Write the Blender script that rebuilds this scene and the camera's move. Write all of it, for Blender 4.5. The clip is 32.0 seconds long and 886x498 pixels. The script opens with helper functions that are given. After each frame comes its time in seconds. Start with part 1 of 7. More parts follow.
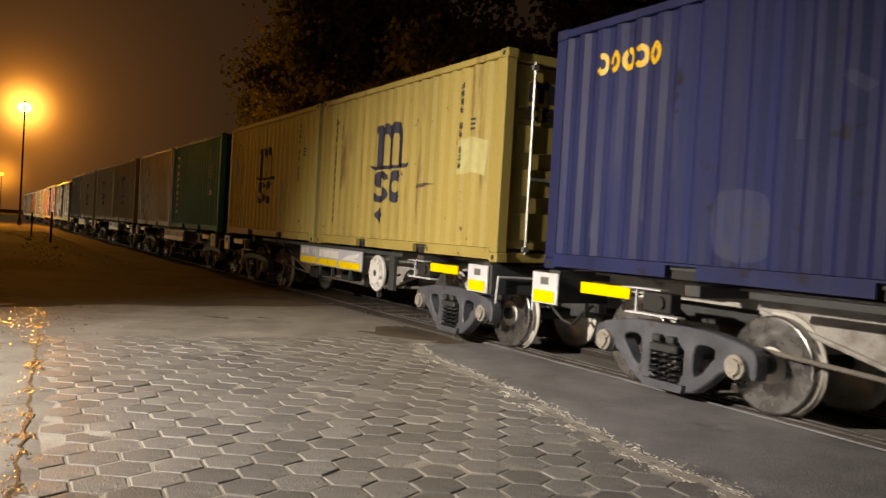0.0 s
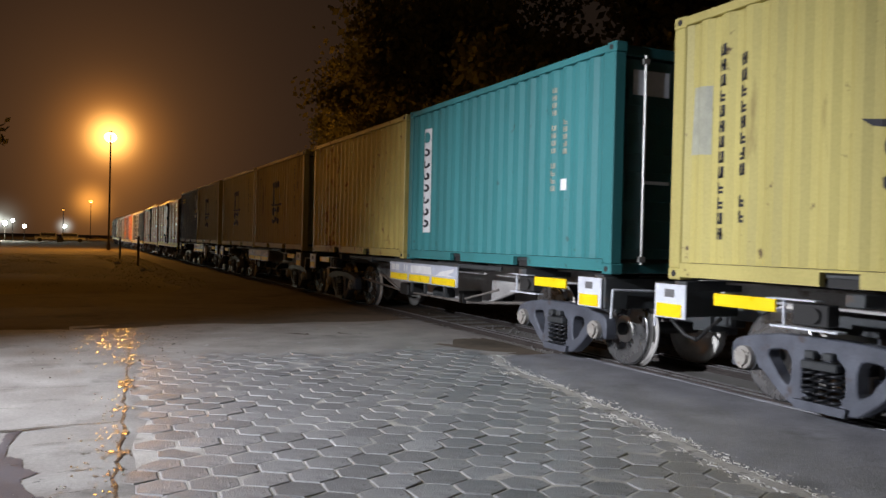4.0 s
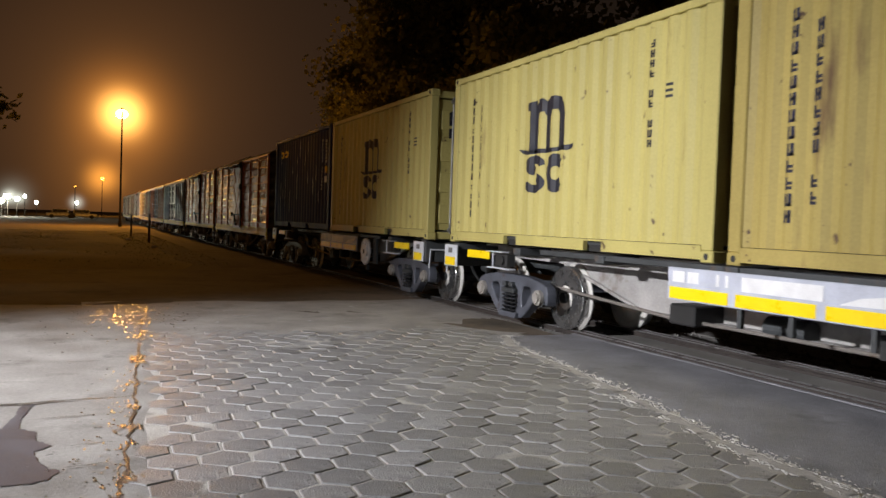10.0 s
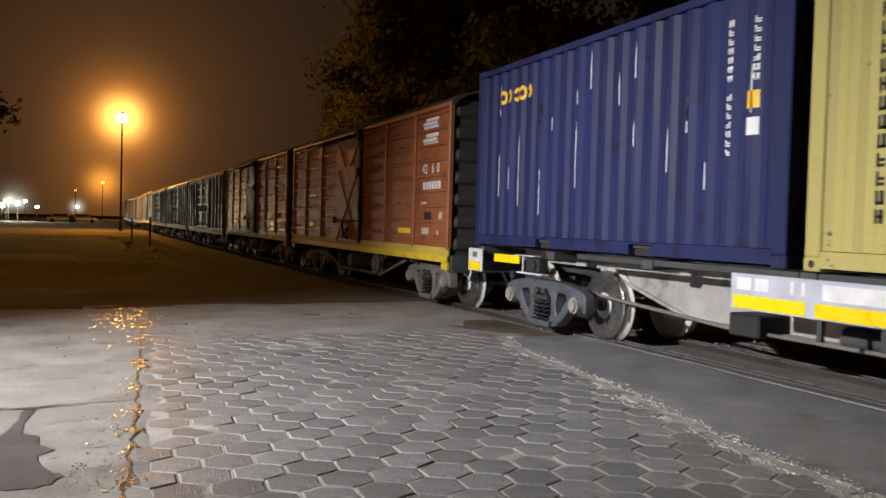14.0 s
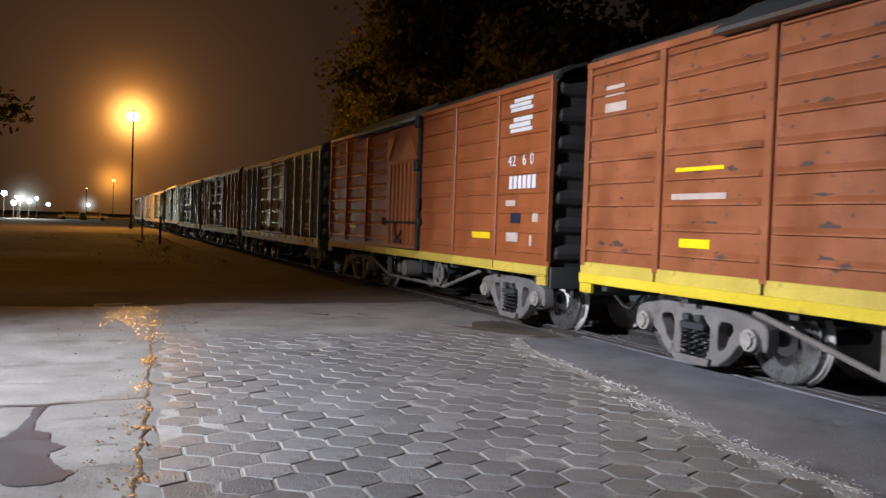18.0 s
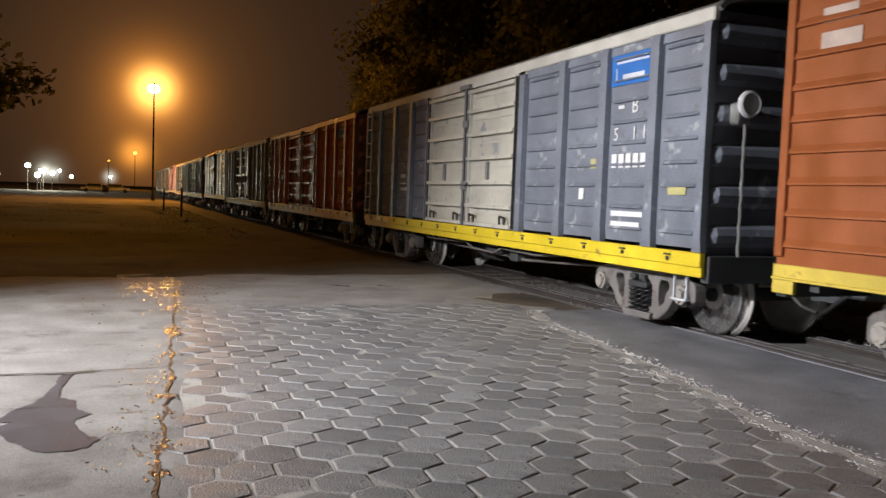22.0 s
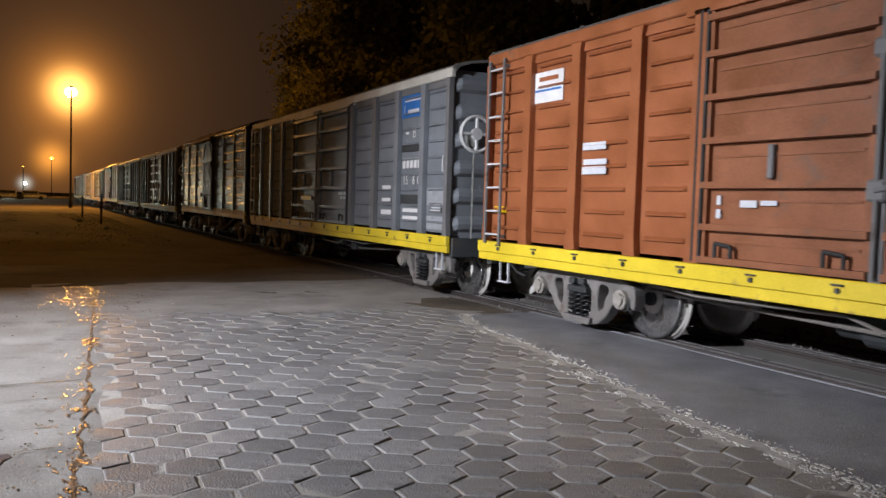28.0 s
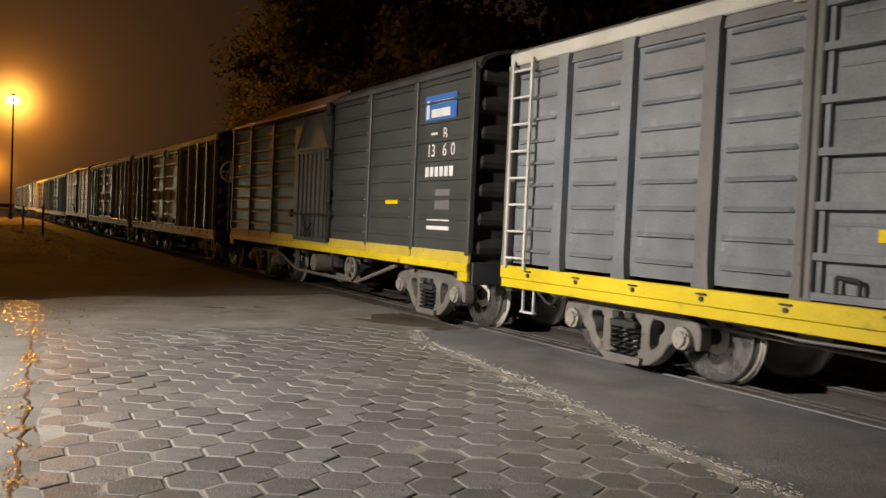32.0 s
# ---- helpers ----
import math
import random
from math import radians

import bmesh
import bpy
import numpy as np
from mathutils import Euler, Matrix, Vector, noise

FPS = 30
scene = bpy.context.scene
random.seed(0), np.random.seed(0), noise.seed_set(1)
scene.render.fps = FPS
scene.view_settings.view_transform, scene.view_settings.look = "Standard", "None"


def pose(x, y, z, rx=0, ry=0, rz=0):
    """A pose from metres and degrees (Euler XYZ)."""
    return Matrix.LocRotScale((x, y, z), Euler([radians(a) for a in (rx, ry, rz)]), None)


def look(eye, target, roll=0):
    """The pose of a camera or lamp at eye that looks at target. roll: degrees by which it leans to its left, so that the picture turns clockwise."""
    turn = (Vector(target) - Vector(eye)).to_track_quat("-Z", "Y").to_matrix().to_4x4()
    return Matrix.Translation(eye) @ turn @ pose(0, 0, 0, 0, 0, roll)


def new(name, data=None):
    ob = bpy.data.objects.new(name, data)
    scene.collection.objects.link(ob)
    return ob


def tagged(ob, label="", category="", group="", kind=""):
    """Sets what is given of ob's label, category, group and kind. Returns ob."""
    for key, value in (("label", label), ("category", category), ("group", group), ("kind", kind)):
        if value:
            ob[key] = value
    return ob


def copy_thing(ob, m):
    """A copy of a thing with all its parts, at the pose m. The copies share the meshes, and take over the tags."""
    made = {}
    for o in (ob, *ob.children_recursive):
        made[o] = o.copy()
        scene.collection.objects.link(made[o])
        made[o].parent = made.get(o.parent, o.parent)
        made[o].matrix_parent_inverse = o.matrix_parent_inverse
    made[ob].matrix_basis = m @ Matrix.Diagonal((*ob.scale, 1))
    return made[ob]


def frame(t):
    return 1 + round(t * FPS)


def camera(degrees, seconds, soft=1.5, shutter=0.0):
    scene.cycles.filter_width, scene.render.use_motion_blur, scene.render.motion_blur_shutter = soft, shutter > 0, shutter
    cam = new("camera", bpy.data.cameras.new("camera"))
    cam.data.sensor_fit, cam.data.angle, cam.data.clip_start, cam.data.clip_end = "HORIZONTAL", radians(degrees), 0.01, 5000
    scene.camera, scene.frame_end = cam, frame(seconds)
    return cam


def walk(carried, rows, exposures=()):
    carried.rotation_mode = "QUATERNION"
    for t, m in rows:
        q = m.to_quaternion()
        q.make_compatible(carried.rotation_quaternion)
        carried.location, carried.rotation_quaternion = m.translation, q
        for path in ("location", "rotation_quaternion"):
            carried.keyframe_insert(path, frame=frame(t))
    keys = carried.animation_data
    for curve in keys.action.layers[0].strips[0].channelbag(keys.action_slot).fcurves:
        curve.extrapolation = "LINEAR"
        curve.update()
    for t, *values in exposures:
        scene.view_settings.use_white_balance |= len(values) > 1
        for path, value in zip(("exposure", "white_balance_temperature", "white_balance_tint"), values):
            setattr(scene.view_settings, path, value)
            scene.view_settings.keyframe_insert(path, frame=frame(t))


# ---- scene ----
V = 3.555            # speed of the train, metres per second
XC = 6.70            # centre line of the track
DUR = 32.0

cam = camera(56.16, DUR, shutter=0.25)
EYE = (0.0, 0.0, 1.41)
PATH = [   # seconds, pitch, roll, yaw, and how far the carried camera sways from its place
    (0.0, -1.09, -3.33, -29.33, 0.027, 0.009, 0.005), (0.5, -0.77, -3.34, -29.72, 0.025, 0.019, -0.005), (1.0, -0.67, -3.31, -28.27, 0.019, 0.013, -0.009),
    (1.5, -1.28, -2.47, -26.53, 0.013, 0.013, -0.003), (2.0, -1.59, -1.44, -25.24, 0.016, 0.019, -0.004), (2.5, -1.59, -1.47, -25.16, 0.012, 0.020, -0.002),
    (3.0, -1.13, -1.61, -25.25, 0.024, 0.031, -0.006), (3.5, -0.62, -1.43, -24.95, 0.021, 0.018, 0.000), (4.0, -0.47, -1.39, -24.25, 0.018, 0.012, 0.002),
    (4.5, -0.50, -1.75, -24.15, 0.010, 0.011, 0.001), (6.5, -1.85, -1.75, -23.42, 0.006, 0.016, 0.003), (7.0, -1.91, -1.73, -23.53, 0.009, 0.016, -0.003),
    (7.5, -1.91, -1.70, -23.81, 0.009, 0.006, -0.002), (8.0, -1.77, -1.77, -23.95, 0.017, 0.021, 0.001), (8.5, -1.52, -1.84, -23.90, 0.011, 0.006, 0.001),
    (9.0, -1.51, -1.81, -23.83, 0.009, 0.010, 0.004), (9.5, -1.55, -1.85, -23.63, 0.014, 0.021, -0.003), (10.0, -1.85, -1.98, -23.57, 0.012, 0.023, -0.006),
    (10.5, -1.73, -1.98, -23.87, 0.007, 0.004, 0.000), (11.0, -1.41, -1.79, -24.00, 0.008, 0.013, 0.001), (11.5, -1.17, -1.65, -24.04, 0.005, 0.009, -0.004),
    (12.0, -0.94, -1.63, -24.05, 0.003, 0.015, -0.006), (12.5, -1.02, -1.67, -24.00, 0.006, 0.015, -0.004), (13.0, -1.30, -1.69, -23.66, -0.005, 0.008, 0.003),
    (13.5, -1.68, -1.55, -23.58, 0.007, 0.012, -0.001), (15.5, -1.74, -2.00, -23.12, 0.004, 0.014, -0.007), (16.0, -1.96, -1.90, -22.69, 0.003, 0.014, -0.004),
    (16.5, -2.00, -1.78, -22.63, 0.002, 0.013, -0.003), (17.0, -1.98, -1.90, -22.79, 0.003, 0.018, -0.004), (17.5, -1.79, -2.00, -22.86, 0.001, 0.012, -0.005),
    (18.0, -1.72, -2.03, -22.92, -0.004, 0.003, 0.001), (18.5, -1.78, -1.99, -23.00, -0.001, 0.002, 0.000), (19.0, -1.87, -1.80, -22.75, 0.000, 0.000, 0.000),
    (19.5, -2.02, -1.48, -22.36, 0.003, 0.001, -0.001), (20.0, -2.86, -1.86, -22.51, -0.002, 0.007, -0.005), (20.5, -3.49, -1.96, -22.17, -0.013, 0.011, -0.005),
    (21.0, -4.29, -1.41, -20.09, -0.010, 0.026, -0.013), (21.5, -3.53, -1.95, -20.51, -0.013, 0.035, -0.014), (22.0, -3.65, -2.11, -21.57, -0.005, 0.027, -0.013),
    (22.5, -3.53, -1.91, -21.23, -0.006, 0.022, -0.012), (23.0, -3.56, -2.09, -21.22, -0.008, 0.022, -0.015), (23.5, -3.56, -2.05, -21.05, -0.010, 0.018, -0.009),
    (24.0, -3.51, -1.77, -20.96, -0.002, 0.018, -0.009), (24.5, -3.51, -1.76, -21.06, 0.002, 0.028, -0.015), (25.0, -3.52, -1.77, -21.12, -0.002, 0.030, -0.012),
    (25.5, -3.46, -1.76, -21.28, 0.001, 0.027, -0.010), (27.5, -3.31, -1.90, -26.44, 0.012, 0.025, -0.012), (28.0, -3.15, -1.78, -26.44, 0.017, 0.026, -0.013),
    (28.5, -2.95, -1.65, -26.55, 0.017, 0.019, -0.010), (29.0, -2.86, -1.58, -26.78, 0.016, 0.035, -0.016), (29.5, -2.80, -1.54, -26.85, 0.017, 0.022, -0.010),
    (30.0, -2.69, -1.70, -26.73, 0.013, 0.021, -0.012), (30.5, -2.65, -1.73, -26.43, 0.017, 0.022, -0.008), (31.0, -2.47, -1.88, -26.41, 0.013, 0.032, -0.010),
    (31.5, -2.16, -2.29, -27.69, 0.017, 0.030, -0.009), (32.0, -1.94, -2.47, -29.81, 0.012, 0.025, -0.008),
]
# the camera's white balance drifts: seconds, stops, kelvin, tint
BALANCE = ((0, 0.10, 9600), (1, 0.05, 8600), (3, 0, 7600), (4, 0, 6500), (7, 0, 7100), (8, 0, 6300), (9, 0, 6300), (10, 0, 6900), (12, 0.05, 6400), (13, 0, 7000), (15.5, 0.08, 7300), (16, 0.1, 7300), (17, 0.06, 6400),
           (18, 0.05, 6300), (20, 0.05, 6350), (21, 0.05, 6300), (22, 0.08, 7000), (23, -0.08, 8000), (25, -0.12, 8500), (28, 0.0, 6600), (29, 0.06, 6900), (30, -0.03, 8000), (32, -0.08, 8500))
EXPOSURES = [(t, stops, kelvin, 10.0) for t, stops, kelvin in BALANCE]
walk(cam, [(t, pose(EYE[0] + dx, EYE[1] + dy, EYE[2] + dz, 90 + p, r, y)) for t, p, r, y, dx, dy, dz in PATH], EXPOSURES)

# ---- world and lights ----
world = bpy.data.worlds.new("night_sky")
scene.world = world
world.use_nodes = True
wn, wl = world.node_tree.nodes, world.node_tree.links
wn.clear()
w_out = wn.new("ShaderNodeOutputWorld")
w_bg = wn.new("ShaderNodeBackground")
w_geo = wn.new("ShaderNodeTexCoord")
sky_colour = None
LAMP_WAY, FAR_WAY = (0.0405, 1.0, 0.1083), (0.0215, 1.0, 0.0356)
# even sky colour, then lamp bloom painted into the sky: way, tightness, colour
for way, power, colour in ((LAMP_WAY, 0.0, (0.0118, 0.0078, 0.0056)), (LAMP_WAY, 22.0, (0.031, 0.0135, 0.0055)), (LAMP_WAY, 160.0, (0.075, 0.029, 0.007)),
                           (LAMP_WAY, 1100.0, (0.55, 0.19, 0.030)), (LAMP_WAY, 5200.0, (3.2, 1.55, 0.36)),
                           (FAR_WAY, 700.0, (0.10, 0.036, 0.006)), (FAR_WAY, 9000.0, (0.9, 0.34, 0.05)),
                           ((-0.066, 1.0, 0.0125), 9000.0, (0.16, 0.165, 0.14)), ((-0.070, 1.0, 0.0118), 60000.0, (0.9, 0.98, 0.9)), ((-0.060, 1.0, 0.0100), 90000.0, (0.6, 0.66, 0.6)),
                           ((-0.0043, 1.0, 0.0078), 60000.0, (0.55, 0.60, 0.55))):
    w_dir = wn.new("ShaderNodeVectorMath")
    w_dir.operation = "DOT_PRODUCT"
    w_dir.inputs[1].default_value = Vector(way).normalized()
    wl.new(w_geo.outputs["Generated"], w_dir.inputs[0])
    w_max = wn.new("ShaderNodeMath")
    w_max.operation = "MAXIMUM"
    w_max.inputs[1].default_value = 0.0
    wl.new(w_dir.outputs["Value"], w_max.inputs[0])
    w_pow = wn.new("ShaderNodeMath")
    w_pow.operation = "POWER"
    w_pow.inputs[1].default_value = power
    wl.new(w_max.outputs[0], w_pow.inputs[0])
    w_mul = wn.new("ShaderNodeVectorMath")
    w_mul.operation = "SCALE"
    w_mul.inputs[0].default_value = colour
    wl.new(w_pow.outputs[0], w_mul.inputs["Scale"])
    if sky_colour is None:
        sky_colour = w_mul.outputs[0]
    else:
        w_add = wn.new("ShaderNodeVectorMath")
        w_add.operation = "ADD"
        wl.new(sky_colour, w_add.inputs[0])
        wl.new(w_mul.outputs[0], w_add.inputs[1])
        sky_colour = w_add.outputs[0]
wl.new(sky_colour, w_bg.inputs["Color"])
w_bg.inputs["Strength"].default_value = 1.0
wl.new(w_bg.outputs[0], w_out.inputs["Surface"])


def lamp(name, kind, at, target, energy, colour, size=0.1, cone=None, blend=1.0):
    data = bpy.data.lights.new(name, kind)
    data.energy, data.color = energy, colour
    if kind == "AREA":
        data.size = size
    else:
        data.shadow_soft_size = size
    if cone:
        data.spot_size, data.spot_blend = radians(cone), blend
    ob = new(name, data)
    ob.matrix_world = look(at, target)
    return ob


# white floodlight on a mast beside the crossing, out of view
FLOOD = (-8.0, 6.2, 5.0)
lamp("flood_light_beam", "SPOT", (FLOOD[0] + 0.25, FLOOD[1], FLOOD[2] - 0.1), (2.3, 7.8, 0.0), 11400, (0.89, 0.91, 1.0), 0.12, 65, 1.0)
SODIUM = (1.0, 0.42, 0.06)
# the third lamp is unseen, added as orange fill from the left
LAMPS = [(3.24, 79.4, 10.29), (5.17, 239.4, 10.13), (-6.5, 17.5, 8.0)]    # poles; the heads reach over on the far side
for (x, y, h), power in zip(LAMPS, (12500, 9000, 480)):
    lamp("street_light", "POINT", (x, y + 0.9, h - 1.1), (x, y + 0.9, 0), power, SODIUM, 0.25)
# the cluster of white floodlights far across the ground
lamp("far_flood_beam", "POINT", (-10.4, 148.6, 3.2), (-10.4, 148.6, 0), 4500, (1.0, 0.95, 0.74), 0.5)


# ---- materials ----
def material(name, colour, rough=0.6, metal=0.0, vary=0.25, scale=3.0, grain=60.0, bump=0.15, bump_scale=40.0,
             stain=None, stain_at=0.6, stain_scale=1.5, streak=False, gloss=0.5, emit=None, stain_soft=0.12, per_piece=0.0, damp=0.12, spots=None, band=None):
    m = bpy.data.materials.new(name)
    m.use_nodes = True
    n, l = m.node_tree.nodes, m.node_tree.links
    b = n["Principled BSDF"]
    b.inputs["Metallic"].default_value = metal
    b.inputs["Specular IOR Level"].default_value = gloss
    if emit:
        b.inputs["Emission Color"].default_value = (*emit[:3], 1)
        b.inputs["Emission Strength"].default_value = emit[3]
    co = n.new("ShaderNodeTexCoord")
    mp = n.new("ShaderNodeMapping")
    l.new(co.outputs["Object"], mp.inputs["Vector"])
    if streak:
        mp.inputs["Scale"].default_value = (1, 1, 0.14)
    big = n.new("ShaderNodeTexNoise")
    big.inputs["Scale"].default_value = scale
    big.inputs["Detail"].default_value = 6
    l.new(mp.outputs[0], big.inputs["Vector"])
    fine = n.new("ShaderNodeTexNoise")
    fine.inputs["Scale"].default_value = grain
    fine.inputs["Detail"].default_value = 3
    l.new(co.outputs["Object"], fine.inputs["Vector"])
    add = n.new("ShaderNodeMath")
    add.operation = "MULTIPLY_ADD"
    l.new(fine.outputs["Fac"], add.inputs[0])
    add.inputs[1].default_value = 0.45
    l.new(big.outputs["Fac"], add.inputs[2])
    ramp = n.new("ShaderNodeMapRange")
    l.new(add.outputs[0], ramp.inputs["Value"])
    ramp.inputs["From Min"].default_value, ramp.inputs["From Max"].default_value = 0.4, 1.05
    ramp.inputs["To Min"].default_value, ramp.inputs["To Max"].default_value = 1 - vary, 1 + vary
    value = ramp.outputs[0]
    if per_piece:
        oi = n.new("ShaderNodeObjectInfo")
        pr = n.new("ShaderNodeMapRange")
        l.new(oi.outputs["Random"], pr.inputs["Value"])
        pr.inputs["To Min"].default_value, pr.inputs["To Max"].default_value = 1 - per_piece, 1 + per_piece
        mm = n.new("ShaderNodeMath")
        mm.operation = "MULTIPLY"
        l.new(value, mm.inputs[0])
        l.new(pr.outputs[0], mm.inputs[1])
        value = mm.outputs[0]
    vm = n.new("ShaderNodeVectorMath")
    vm.operation = "SCALE"
    vm.inputs[0].default_value = colour
    l.new(value, vm.inputs["Scale"])
    out = vm.outputs[0]
    rmix = None
    if stain:
        st = n.new("ShaderNodeTexNoise")
        st.inputs["Scale"].default_value = stain_scale
        st.inputs["Detail"].default_value = 8
        st.inputs["Roughness"].default_value = 0.65
        l.new(mp.outputs[0], st.inputs["Vector"])
        sr = n.new("ShaderNodeMapRange")
        l.new(st.outputs["Fac"], sr.inputs["Value"])
        if band:    # stains gather about one place along the side: (place, half width, how much)
            xyz = n.new("ShaderNodeSeparateXYZ")
            l.new(co.outputs["Object"], xyz.inputs[0])
            off = n.new("ShaderNodeMath")
            off.operation = "SUBTRACT"
            l.new(xyz.outputs["Y"], off.inputs[0])
            off.inputs[1].default_value = band[0]
            side = n.new("ShaderNodeMath")
            side.operation = "ABSOLUTE"
            l.new(off.outputs[0], side.inputs[0])
            fall = n.new("ShaderNodeMapRange")
            l.new(side.outputs[0], fall.inputs["Value"])
            fall.inputs["From Min"].default_value, fall.inputs["From Max"].default_value = band[1] * 0.4, band[1] * 1.3
            fall.inputs["To Min"].default_value, fall.inputs["To Max"].default_value = band[2], 0.0
            sums = n.new("ShaderNodeMath")
            sums.operation = "ADD"
            l.new(st.outputs["Fac"], sums.inputs[0])
            l.new(fall.outputs[0], sums.inputs[1])
            l.new(sums.outputs[0], sr.inputs["Value"])
        sr.inputs["From Min"].default_value, sr.inputs["From Max"].default_value = stain_at, stain_at + stain_soft
        mx = n.new("ShaderNodeMix")
        mx.data_type = "RGBA"
        l.new(sr.outputs[0], mx.inputs["Factor"])
        l.new(out, mx.inputs["A"])
        mx.inputs["B"].default_value = (*stain, 1)
        out = mx.outputs["Result"]
    if spots:
        s_col, s_scale, s_at = spots
        sp = n.new("ShaderNodeTexNoise")
        sp.inputs["Scale"].default_value = s_scale
        sp.inputs["Detail"].default_value = 4
        sp.inputs["Roughness"].default_value = 0.6
        l.new(co.outputs["Object"], sp.inputs["Vector"])
        sq = n.new("ShaderNodeMapRange")
        l.new(sp.outputs["Fac"], sq.inputs["Value"])
        sq.inputs["From Min"].default_value, sq.inputs["From Max"].default_value = s_at, s_at + 0.05
        sx = n.new("ShaderNodeMix")
        sx.data_type = "RGBA"
        l.new(sq.outputs[0], sx.inputs["Factor"])
        l.new(out, sx.inputs["A"])
        sx.inputs["B"].default_value = (*s_col, 1)
        out = sx.outputs["Result"]
    l.new(out, b.inputs["Base Color"])
    rr = n.new("ShaderNodeMapRange")
    l.new(big.outputs["Fac"], rr.inputs["Value"])
    rr.inputs["From Min"].default_value, rr.inputs["From Max"].default_value = 0.3, 0.7
    rr.inputs["To Min"].default_value, rr.inputs["To Max"].default_value = max(0.03, rough - damp), min(1, rough + 0.12)
    l.new(rr.outputs[0], b.inputs["Roughness"])
    if bump:
        bt = n.new("ShaderNodeTexNoise")
        bt.inputs["Scale"].default_value = bump_scale
        bt.inputs["Detail"].default_value = 5
        l.new(co.outputs["Object"], bt.inputs["Vector"])
        bp = n.new("ShaderNodeBump")
        bp.inputs["Strength"].default_value = bump
        bp.inputs["Distance"].default_value = 0.01
        l.new(bt.outputs["Fac"], bp.inputs["Height"])
        l.new(bp.outputs[0], b.inputs["Normal"])
    return m


def container_paint(name, colour, rust=(0.11, 0.035, 0.012), rust_at=0.66, dirt=0.22):
    return material(name, colour, 0.60, 0.0, dirt, 1.2, 45, 0.06, 12, rust, rust_at, 2.4, True, 0.3, spots=((rust[0] * 0.6, rust[1] * 0.6, rust[2] * 0.8), 5.5, 0.665))


